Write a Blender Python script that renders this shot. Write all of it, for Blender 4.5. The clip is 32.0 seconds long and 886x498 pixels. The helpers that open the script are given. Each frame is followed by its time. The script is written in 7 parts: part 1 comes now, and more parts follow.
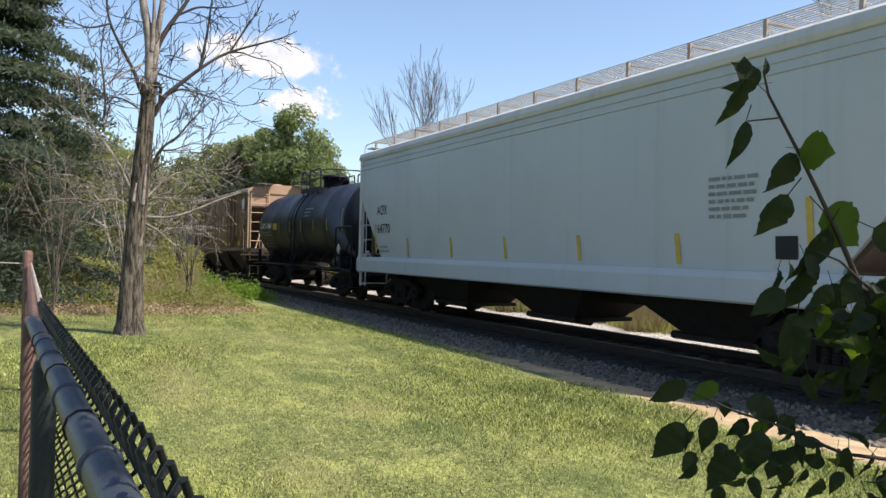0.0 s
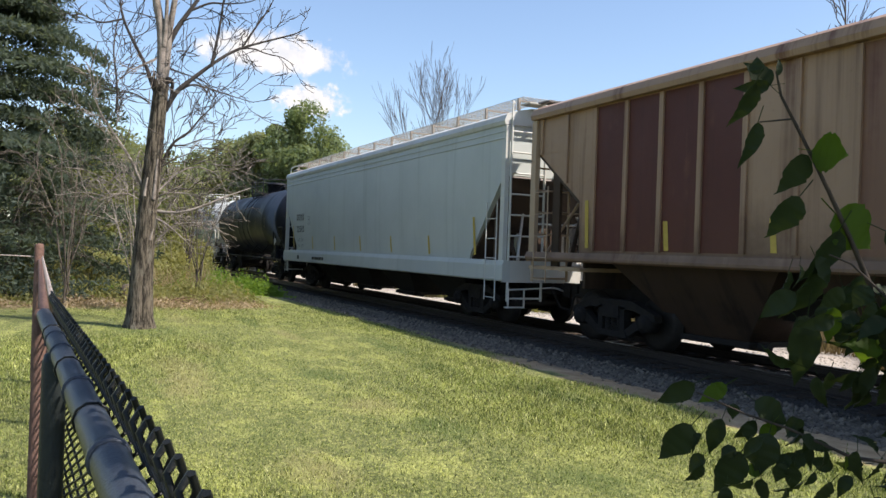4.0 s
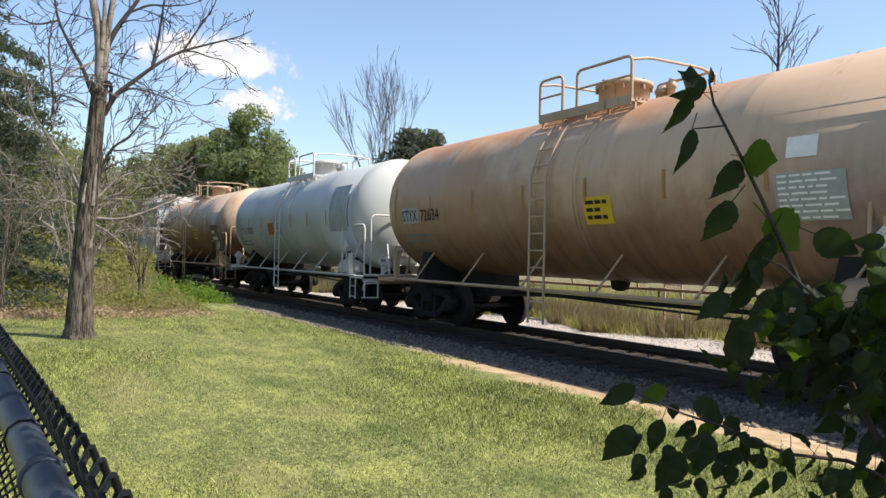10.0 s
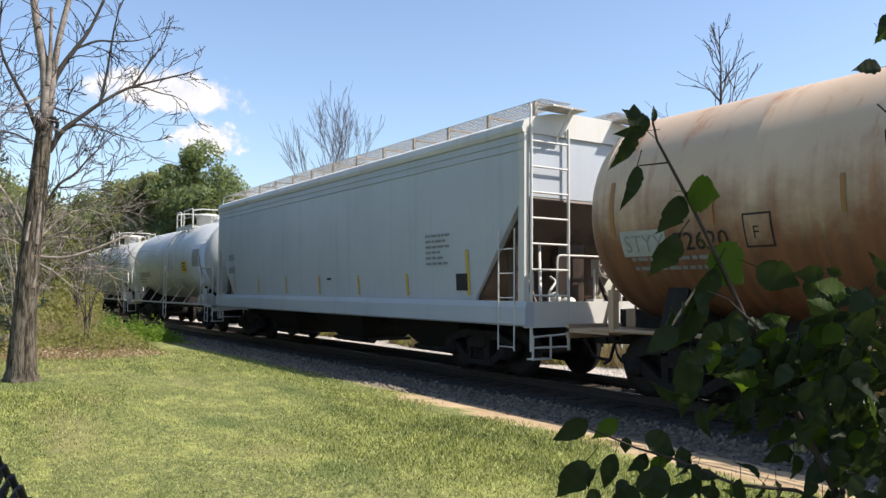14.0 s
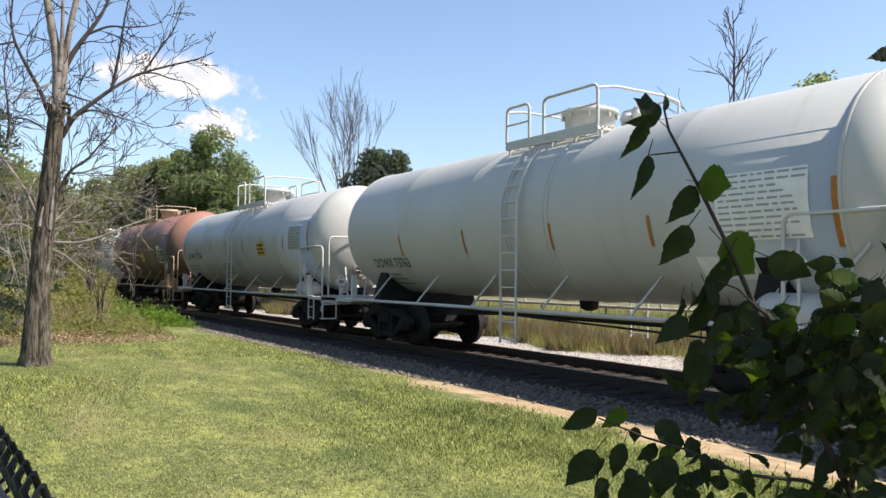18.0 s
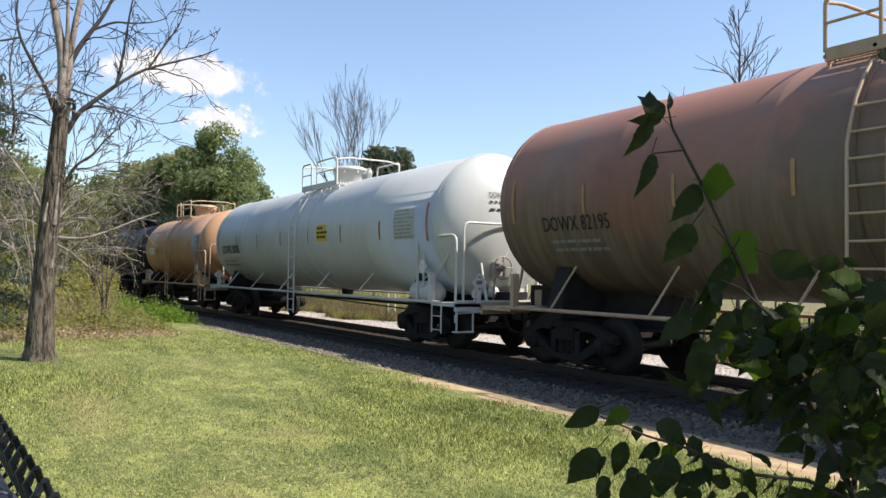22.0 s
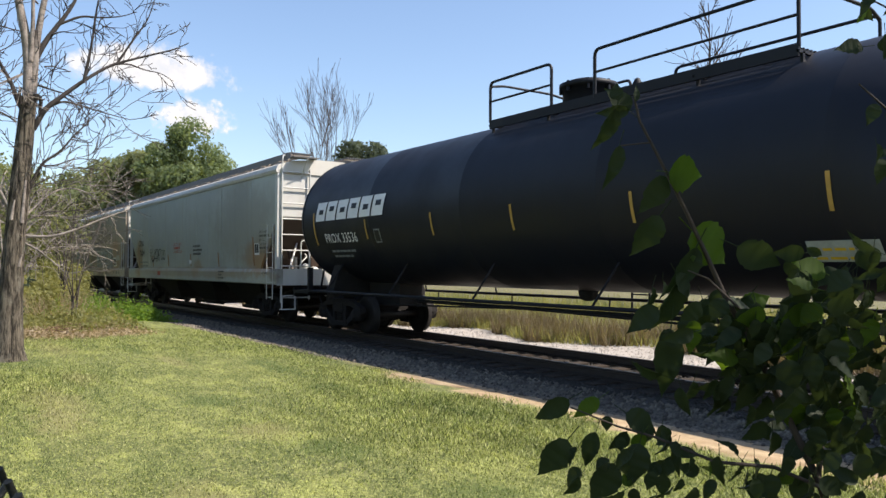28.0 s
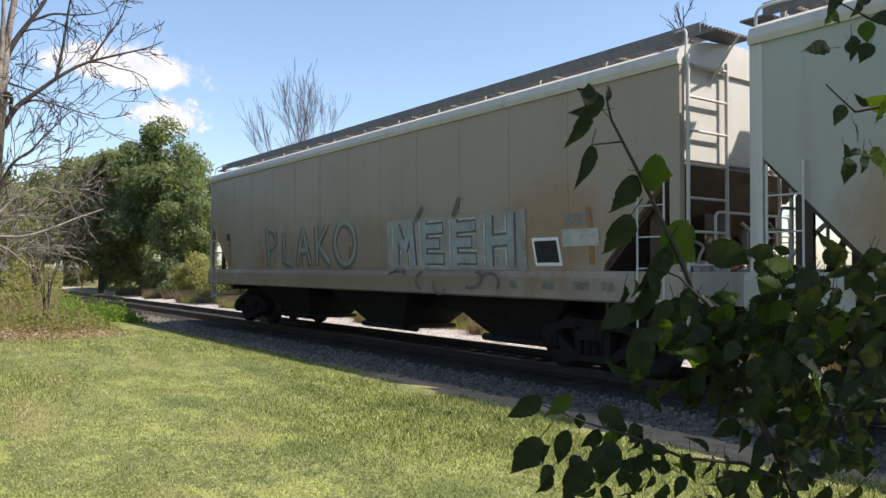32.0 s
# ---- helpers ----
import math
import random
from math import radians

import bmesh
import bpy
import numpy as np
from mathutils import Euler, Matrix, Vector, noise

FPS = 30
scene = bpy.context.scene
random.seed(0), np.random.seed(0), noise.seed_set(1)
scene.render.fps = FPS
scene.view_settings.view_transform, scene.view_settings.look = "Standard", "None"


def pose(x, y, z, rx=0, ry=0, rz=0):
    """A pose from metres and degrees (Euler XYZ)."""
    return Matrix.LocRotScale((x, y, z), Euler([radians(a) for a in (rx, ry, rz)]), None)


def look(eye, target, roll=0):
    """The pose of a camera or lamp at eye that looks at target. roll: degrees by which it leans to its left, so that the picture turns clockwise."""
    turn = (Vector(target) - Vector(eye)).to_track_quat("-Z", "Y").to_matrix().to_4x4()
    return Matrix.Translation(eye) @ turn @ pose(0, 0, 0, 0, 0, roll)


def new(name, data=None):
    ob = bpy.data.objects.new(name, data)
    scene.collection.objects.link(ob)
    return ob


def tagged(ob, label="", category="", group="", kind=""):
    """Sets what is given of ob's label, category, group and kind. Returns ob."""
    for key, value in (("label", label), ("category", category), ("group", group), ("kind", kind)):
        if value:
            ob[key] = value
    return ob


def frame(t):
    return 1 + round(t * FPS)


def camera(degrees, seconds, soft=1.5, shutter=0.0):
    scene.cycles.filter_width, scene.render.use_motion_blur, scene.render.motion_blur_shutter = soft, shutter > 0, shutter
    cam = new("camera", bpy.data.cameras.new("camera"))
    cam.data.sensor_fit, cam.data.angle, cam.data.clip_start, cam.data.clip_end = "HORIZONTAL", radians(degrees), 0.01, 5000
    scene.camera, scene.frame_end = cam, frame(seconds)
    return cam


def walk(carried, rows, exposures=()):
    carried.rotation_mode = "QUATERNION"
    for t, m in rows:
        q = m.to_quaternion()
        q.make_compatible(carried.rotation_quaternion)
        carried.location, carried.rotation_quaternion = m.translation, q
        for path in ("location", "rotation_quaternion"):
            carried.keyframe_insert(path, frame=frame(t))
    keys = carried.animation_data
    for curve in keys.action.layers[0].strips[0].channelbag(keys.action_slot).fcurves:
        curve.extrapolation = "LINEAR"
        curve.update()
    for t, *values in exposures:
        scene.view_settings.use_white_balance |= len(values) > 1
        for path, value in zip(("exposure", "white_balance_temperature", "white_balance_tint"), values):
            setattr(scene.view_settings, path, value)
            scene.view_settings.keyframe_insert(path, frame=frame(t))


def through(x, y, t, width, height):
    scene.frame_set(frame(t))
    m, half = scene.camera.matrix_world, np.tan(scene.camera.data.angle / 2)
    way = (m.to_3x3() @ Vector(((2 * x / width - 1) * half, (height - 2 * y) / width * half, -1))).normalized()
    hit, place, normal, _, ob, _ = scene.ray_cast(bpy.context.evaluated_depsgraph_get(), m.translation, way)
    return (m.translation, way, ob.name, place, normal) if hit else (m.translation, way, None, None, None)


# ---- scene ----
# The track runs along x, the train rolls towards +x; y leads away from the camera. The lawn lies at z = 0.
EYE = 1.5
RAIL = -0.06          # top of the rails
MID = 9.95            # the track's middle line
cam = camera(59.3, 32.0, soft=1.5)
TURNS = [  # seconds, yaw, pitch, roll
    (0.0, 63.02, 0.36, -1.33),
    (0.5, 63.03, 0.55, -1.36),
    (1.0, 63.13, 0.7, -1.49),
    (1.5, 63.05, 0.67, -1.78),
    (2.0, 63.04, 0.56, -1.78),
    (2.5, 62.87, 0.27, -2.02),
    (3.0, 63.08, 0.15, -2.08),
    (3.5, 63.46, 0.19, -2.02),
    (5.5, 63.85, 0.18, -1.99),
    (6.0, 63.52, 0.43, -1.8),
    (6.5, 62.55, 0.8, -1.76),
    (7.0, 60.96, 0.83, -1.62),
    (7.5, 60.11, 0.69, -1.32),
    (8.0, 59.96, 0.7, -1.17),
    (8.5, 59.84, 0.73, -1.03),
    (9.0, 59.75, 0.77, -1.01),
    (9.5, 59.79, 0.67, -1.18),
    (10.0, 59.91, 0.54, -1.23),
    (10.5, 60.03, 0.52, -0.98),
    (11.0, 59.7, 0.71, -0.67),
    (11.5, 58.92, 1.25, -0.68),
    (12.0, 58.36, 1.3, -0.53),
    (12.5, 57.99, 1.43, -0.59),
    (13.0, 57.03, 2.27, -0.61),
    (13.5, 56.39, 2.98, -0.66),
    (14.0, 56.61, 3.08, -0.39),
    (14.5, 56.92, 2.65, -0.2),
    (16.5, 56.83, 2.28, -0.47),
    (17.0, 56.96, 2.26, -0.59),
    (17.5, 57.04, 2.07, -0.61),
    (18.0, 57.37, 2.05, -0.58),
    (18.5, 57.4, 2.15, -0.7),
    (19.0, 57.57, 2.08, -0.83),
    (19.5, 57.91, 1.87, -1.0),
    (20.0, 58.05, 1.85, -0.96),
    (20.5, 58.0, 1.93, -0.87),
    (21.0, 57.97, 2.04, -0.7),
    (21.5, 58.17, 2.24, -0.69),
    (22.0, 57.63, 1.86, -0.89),
    (22.5, 57.22, 1.29, -1.09),
    (23.0, 57.32, 1.17, -0.81),
    (23.5, 57.16, 1.44, -0.58),
    (24.0, 56.82, 1.72, -0.42),
    (24.5, 56.4, 1.65, -0.38),
    (25.0, 56.05, 1.54, -0.27),
    (25.5, 55.84, 1.78, -0.26),
    (27.5, 55.69, 1.23, -0.32),
    (28.0, 55.81, 1.49, -0.28),
    (28.5, 55.69, 1.69, -0.12),
    (29.0, 55.4, 1.69, -0.12),
    (29.5, 55.16, 1.48, -0.08),
    (30.0, 54.41, 1.02, -0.53),
    (30.5, 53.73, 0.57, -0.66),
    (31.0, 53.8, 1.09, -0.53),
    (31.5, 53.86, 1.46, -0.47),
    (32.0, 54.15, 1.54, -0.23),
]
DRIFT = [(0, 0, 0), (6, 0, 0), (9, 0.006, 0.004), (13, 0.012, 0.009), (18, 0.013, 0.014), (20, 0.011, 0.014), (25, 0.019, 0.014), (29, 0.022, 0.012), (32, 0.027, 0.010)]


def eye_at(t):
    """The holder sways a little to the right and up."""
    right, up = (float(np.interp(t, [d[0] for d in DRIFT], [d[i] for d in DRIFT])) for i in (1, 2))
    return 0.454 * right, 0.891 * right, EYE + up


walk(cam, [(t, pose(*eye_at(t), 90 + pitch, roll, yaw)) for t, yaw, pitch, roll in TURNS], exposures=[(0.0, 0.75, 6900, 14), (32.0, 0.75, 6900, 14)])

# metres that the train has rolled, second by second
ROLLED = [0.0, 9.59, 19.38, 29.27, 39.18, 49.06, 58.89, 68.64, 78.31, 87.9, 97.43, 106.91, 116.36, 125.8, 135.23, 144.67, 154.12, 163.6, 173.1, 182.6, 192.1, 201.57, 211.0, 220.36, 229.62, 238.76, 247.76, 256.58, 265.23, 273.7, 281.99, 290.14, 298.19]

# ---- world and sun ----
SUN = Vector((0.60, 0.61, 1.0)).normalized()
world = bpy.data.worlds.new("sky")
scene.world = world
world.use_nodes = True
wt = world.node_tree
wt.nodes.clear()
sky = wt.nodes.new("ShaderNodeTexSky")
sky.sky_type = "NISHITA"
sky.sun_disc = False
sky.sun_elevation = math.asin(SUN.z)
sky.sun_rotation = math.atan2(SUN.x, SUN.y)
sky.air_density, sky.dust_density, sky.ozone_density = 1.1, 0.9, 4.0
back = wt.nodes.new("ShaderNodeBackground")
back.inputs["Strength"].default_value = 0.131
out = wt.nodes.new("ShaderNodeOutputWorld")
wt.links.new(sky.outputs[0], back.inputs["Color"])
wt.links.new(back.outputs[0], out.inputs["Surface"])
lamp = bpy.data.lights.new("sun", "SUN")
lamp.energy, lamp.angle, lamp.color = 5.0, radians(0.55), (1.0, 0.955, 0.885)
sun = new("sun", lamp)
sun.matrix_world = look((SUN * 60).to_tuple(), (0, 0, 0))

# ---- materials ----
def material(name):
    m = bpy.data.materials.new(name)
    m.use_nodes = True
    nt = m.node_tree
    return m, nt, nt.nodes["Principled BSDF"]


def node(nt, kind, **values):
    n = nt.nodes.new(kind)
    for key, value in values.items():
        n.inputs[key.replace("_", " ")].default_value = value
    return n


def noise_of(nt, coord, scale, detail=4.0, rough=0.55, stretch=(1, 1, 1), offset=(0, 0, 0)):
    mp = nt.nodes.new("ShaderNodeMapping")
    mp.inputs["Scale"].default_value = stretch
    mp.inputs["Location"].default_value = offset
    nt.links.new(coord, mp.inputs["Vector"])
    n = node(nt, "ShaderNodeTexNoise", Scale=scale, Detail=detail, Roughness=rough)
    nt.links.new(mp.outputs[0], n.inputs["Vector"])
    return n.outputs["Fac"]


def ramp(nt, fac, a, b, lo=0.0, hi=1.0):
    r = nt.nodes.new("ShaderNodeMapRange")
    r.interpolation_type = "SMOOTHSTEP"
    for key, value in (("From Min", a), ("From Max", b), ("To Min", lo), ("To Max", hi)):
        r.inputs[key].default_value = value
    nt.links.new(fac, r.inputs["Value"])
    return r.outputs["Result"]


def mix(nt, fac, a, b):
    m = nt.nodes.new("ShaderNodeMix")
    m.data_type = "RGBA"
    for sock, value in ((m.inputs[0], fac), (m.inputs[6], a), (m.inputs[7], b)):
        if isinstance(value, (tuple, list)):
            sock.default_value = (*value, 1.0)
        elif isinstance(value, (int, float)):
            sock.default_value = value
        else:
            nt.links.new(value, sock)
    return m.outputs[2]


def maths(nt, op, a, b=0.0):
    n = nt.nodes.new("ShaderNodeMath")
    n.operation = op
    for sock, value in zip(n.inputs, (a, b)):
        if isinstance(value, (int, float)):
            sock.default_value = value
        else:
            nt.links.new(value, sock)
    return n.outputs[0]


def bumped(nt, bsdf, height, strength, distance):
    b = node(nt, "ShaderNodeBump", Strength=strength, Distance=distance)
    nt.links.new(height, b.inputs["Height"])
    nt.links.new(b.outputs[0], bsdf.inputs["Normal"])


def coords(nt, kind="Object"):
    return nt.nodes.new("ShaderNodeTexCoord").outputs[kind]


def paint(name, colour, dirt=(0.09, 0.07, 0.05), grime=0.35, rust=0.0, rust_colour=(0.20, 0.075, 0.03), rough=0.45, seed=0.0, metal=0.0,
          streak=0.3, worn=None, belly=None, spots=(), gloss=0.3):
    """Weathered vehicle paint: soft blotches, streaks that run down, and patches of rust.
    belly: a tint that strengthens downwards, (colour, height where full, height where gone, amount); spots: (x, z, half
    width, half height, colour, amount)."""
    m, nt, b = material(name)
    co = coords(nt)
    off = (seed * 7.3, seed * 3.1, seed * 1.7)
    big = noise_of(nt, co, 0.55, 5, 0.6, offset=off)
    run = noise_of(nt, co, 1.0, 4, 0.65, stretch=(3.2, 1.0, 0.12), offset=off)
    fine = noise_of(nt, co, 9.0, 6, 0.7, offset=off)
    col = mix(nt, ramp(nt, big, 0.35, 0.75, 0.0, grime), colour, tuple(0.72 * c + 0.28 * d for c, d in zip(colour, dirt)))
    if worn:
        col = mix(nt, ramp(nt, noise_of(nt, co, 0.32, 4, 0.6, offset=(off[1], 4, off[0])), 0.46, 0.62, 0.0, 0.8), col, worn)
    col = mix(nt, maths(nt, "MULTIPLY", ramp(nt, run, 0.5, 0.78), streak), col, dirt)
    col = mix(nt, ramp(nt, fine, 0.55, 0.85, 0.0, grime * 0.4), col, dirt)
    if rust:
        both = maths(nt, "ADD", maths(nt, "MULTIPLY", run, 0.55), maths(nt, "MULTIPLY", noise_of(nt, co, 0.7, 7, 0.65, offset=off), 0.55))
        col = mix(nt, ramp(nt, both, 0.74 - 0.34 * rust, 0.86 - 0.28 * rust), col, rust_colour)
    if belly or spots:
        sep = nt.nodes.new("ShaderNodeSeparateXYZ")
        nt.links.new(co, sep.inputs[0])
        jag = noise_of(nt, co, 1.3, 6, 0.68, offset=off)
        comb = noise_of(nt, co, 1.0, 4, 0.6, stretch=(6.0, 1.0, 0.22), offset=off)
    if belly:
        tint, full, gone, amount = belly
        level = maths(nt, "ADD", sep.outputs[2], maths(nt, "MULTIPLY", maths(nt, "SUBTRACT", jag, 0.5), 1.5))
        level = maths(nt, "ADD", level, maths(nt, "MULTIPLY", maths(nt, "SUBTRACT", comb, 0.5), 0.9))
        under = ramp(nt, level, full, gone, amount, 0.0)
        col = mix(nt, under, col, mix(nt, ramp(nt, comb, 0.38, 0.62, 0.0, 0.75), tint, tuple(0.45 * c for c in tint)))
    for x, z, rx, rz, tint, amount in spots:
        dx, dz = maths(nt, "DIVIDE", maths(nt, "SUBTRACT", sep.outputs[0], x), rx), maths(nt, "DIVIDE", maths(nt, "SUBTRACT", sep.outputs[2], z), rz)
        far = maths(nt, "SQRT", maths(nt, "ADD", maths(nt, "MULTIPLY", dx, dx), maths(nt, "MULTIPLY", dz, dz)))
        far = maths(nt, "ADD", far, maths(nt, "MULTIPLY", maths(nt, "SUBTRACT", jag, 0.5), 1.8))
        col = mix(nt, ramp(nt, far, 0.45, 1.15, amount, 0.0), col, tint)
    nt.links.new(col, b.inputs["Base Color"])
    nt.links.new(ramp(nt, big, 0.2, 0.8, rough - 0.08, rough + 0.15), b.inputs["Roughness"])
    b.inputs["Metallic"].default_value = metal
    b.inputs["Specular IOR Level"].default_value = gloss
    bumped(nt, b, fine, 0.12, 0.01)
    return m


def plain(name, colour, rough=0.6, metal=0.0, vary=0.25, scale=6.0, bump=0.2, distance=0.01, dark=None):
    m, nt, b = material(name)
    co = coords(nt)
    n1 = noise_of(nt, co, scale, 5, 0.6)
    n2 = noise_of(nt, co, scale * 6, 4, 0.6)
    dark = dark or tuple(c * 0.55 for c in colour)
    col = mix(nt, ramp(nt, n1, 0.3, 0.75, 0.0, min(1.0, vary * 2)), colour, dark)
    col = mix(nt, ramp(nt, n2, 0.4, 0.8, 0.0, vary), col, tuple(min(1, c * 1.35) for c in colour))
    nt.links.new(col, b.inputs["Base Color"])
    b.inputs["Roughness"].default_value, b.inputs["Metallic"].default_value = rough, metal
    b.inputs["Specular IOR Level"].default_value = 0.25
    bumped(nt, b, n2, bump, distance)
    return m


# ---- mesh tools ----
class Geo:
    """Gathers faces for one mesh."""

    def __init__(self):
        self.v, self.f, self.s = [], [], []

    def add(self, verts, faces, smooth=False):
        o = len(self.v)
        self.v += [tuple(p) for p in verts]
        self.f += [tuple(i + o for i in f) for f in faces]
        self.s += [smooth] * len(faces)
        return self

    def box(self, x0, x1, y0, y1, z0, z1):
        v = [(x, y, z) for x in (x0, x1) for y in (y0, y1) for z in (z0, z1)]
        return self.add(v, [(0, 1, 3, 2), (4, 6, 7, 5), (0, 4, 5, 1), (2, 3, 7, 6), (0, 2, 6, 4), (1, 5, 7, 3)])

    def tube(self, pts, r, n=8, closed=False, r2=None):
        pts = [Vector(p) for p in pts]
        rings, k = [], len(pts)
        side = None
        for i, p in enumerate(pts):
            a, b = pts[max(i - 1, 0)], pts[min(i + 1, k - 1)]
            d = (b - a).normalized()
            if side is None:
                side = d.orthogonal().normalized()
            side = (side - d * side.dot(d))
            side = side.normalized() if side.length > 1e-6 else d.orthogonal().normalized()
            up = d.cross(side)
            rad = r if r2 is None else r + (r2 - r) * i / max(1, k - 1)
            rings.append([p + (side * math.cos(w) + up * math.sin(w)) * rad for w in (2 * math.pi * j / n for j in range(n))])
        v = [q for ring in rings for q in ring]
        f = [(i * n + j, i * n + (j + 1) % n, (i + 1) * n + (j + 1) % n, (i + 1) * n + j) for i in range(k - 1) for j in range(n)]
        self.add(v, f, True)
        self.add(rings[0], [tuple(range(n - 1, -1, -1))])
        self.add(rings[-1], [tuple(range(n))])
        return self

    def cyl(self, a, b, r, n=16):
        return self.tube([a, b], r, n)

    def lathe(self, profile, n, centre, axis="x", ends=True):
        """profile: (along, radius) pairs, turned round the axis through centre."""
        cx, cy, cz = centre
        v = []
        for a, r in profile:
            for j in range(n):
                w = 2 * math.pi * j / n
                c, s = r * math.cos(w), r * math.sin(w)
                v.append({"x": (cx + a, cy + c, cz + s), "y": (cx + s, cy + a, cz + c), "z": (cx + c, cy + s, cz + a)}[axis])
        k = len(profile)
        f = [(i * n + j, i * n + (j + 1) % n, (i + 1) * n + (j + 1) % n, (i + 1) * n + j) for i in range(k - 1) for j in range(n)]
        self.add(v, f, True)
        if ends:
            self.add(v[:n], [tuple(range(n - 1, -1, -1))])
            self.add(v[-n:], [tuple(range(n))])
        return self

    def prism(self, outline, x0, x1, smooth=False):
        """An outline in (y, z) drawn out along x."""
        n = len(outline)
        self.add([(x, y, z) for x in (x0, x1) for y, z in outline], [(j, (j + 1) % n, n + (j + 1) % n, n + j) for j in range(n)], smooth)
        self.add([(x0, y, z) for y, z in outline], [tuple(range(n - 1, -1, -1))])
        self.add([(x1, y, z) for y, z in outline], [tuple(range(n))])
        return self

    def mesh(self, name, mat, flat=False):
        me = bpy.data.meshes.new(name)
        me.from_pydata(self.v, [], self.f)
        if not flat:
            me.polygons.foreach_set("use_smooth", self.s)
        me.materials.append(mat)
        me.update()
        return me


def part(name, geo, mat, parent, label="", at=None):
    """One mesh object under a thing or under a part; geo is a Geo or a finished mesh."""
    me = geo.mesh(name, mat) if isinstance(geo, Geo) else geo
    ob = new(name, me)
    ob.parent = parent
    if at is not None:
        ob.matrix_basis = at
    if label:
        ob["label"] = label
    return ob


def thing(name, label, category, m=None, geo=None, mat=None, group="", kind=""):
    """A top-level thing: an Empty, or a mesh of its own."""
    ob = new(name, geo.mesh(name, mat) if isinstance(geo, Geo) else geo)
    if m is not None:
        ob.matrix_basis = m
    return tagged(ob, label, category, group, kind)

STEEL = plain("dark_steel", (0.021, 0.019, 0.0175), 0.85, 0.0, 0.4, 5)
TRUCK = plain("truck_iron", (0.020, 0.0175, 0.016), 0.9, 0.0, 0.5, 7)
WHEEL = plain("wheel_steel", (0.020, 0.017, 0.015), 0.6, 0.2, 0.4, 9)
RAILHEAD = plain("rail_steel", (0.05, 0.040, 0.034), 0.5, 0.35, 0.3, 12)
WHITE = paint("white_fittings", (0.52, 0.52, 0.49), dirt=(0.20, 0.15, 0.10), grime=0.6, rust=0.2, seed=3)
BLACKPAINT = paint("black_fittings", (0.009, 0.010, 0.014), dirt=(0.03, 0.028, 0.027), grime=0.3, rough=0.5, gloss=0.2)
YELLOW = plain("yellow_reflector", (0.50, 0.36, 0.075), 0.4, 0, 0.2, 10)
ORANGE = plain("orange_reflector", (0.38, 0.15, 0.03), 0.4, 0, 0.2, 10)
SIGNYELLOW = plain("yellow_sign", (0.60, 0.40, 0.03), 0.45, 0, 0.12, 8)
INKBLACK = plain("black_ink", (0.018, 0.018, 0.02), 0.6, 0, 0.15)
INKWHITE = plain("white_ink", (0.75, 0.75, 0.75), 0.55, 0, 0.1)
INKGREY = plain("faded_ink", (0.20, 0.22, 0.23), 0.6, 0, 0.2)
INKRED = plain("red_ink", (0.45, 0.10, 0.06), 0.6, 0, 0.2)
PLACARD = plain("placard_card", (0.66, 0.63, 0.60), 0.6, 0, 0.35, 9)
CARD = plain("white_card", (0.78, 0.78, 0.76), 0.5, 0, 0.15)
CHARTCARD = plain("pale_chart_paint", (0.40, 0.41, 0.375), 0.55, 0, 0.15)
INKFAINT = plain("worn_chart_ink", (0.24, 0.25, 0.24), 0.6, 0, 0.2)
PATCH = plain("grey_paint_patch", (0.33, 0.37, 0.36), 0.55, 0, 0.3, 3)
GRATING = plain("roof_grating", (0.55, 0.52, 0.47), 0.6, 0.4, 0.3, 8)

# ---- the train ----
JOINTS = [4.0, 22.5, 36.1, 52.75, 71.2, 86.88, 100.6, 115.7, 129.7, 144.9, 162.6, 176.8, 191.8, 207.8, 223.4, 241.3, 253.8, 265.2, 285.2, 304.0, 322.6]
# metres by which a tank car's fittings and lettering stand ahead of its middle
AHEAD = {4: 0.04, 6: 0.05, 7: 0.3, 8: 0.2, 10: 0.15, 11: 0.65, 12: 0.65, 13: 0.35, 14: 0.45, 15: 0.5, 16: 0.25}


def wheel_mesh():
    g = Geo()
    g.lathe([(-0.07, 0.10), (-0.07, 0.36), (-0.065, 0.455), (0.045, 0.46), (0.05, 0.49), (0.075, 0.49), (0.075, 0.40), (0.03, 0.36), (0.03, 0.16), (0.09, 0.12), (0.09, 0.05)], 32, (0, 0, 0), "y")
    return g.mesh("wheel", WHEEL)


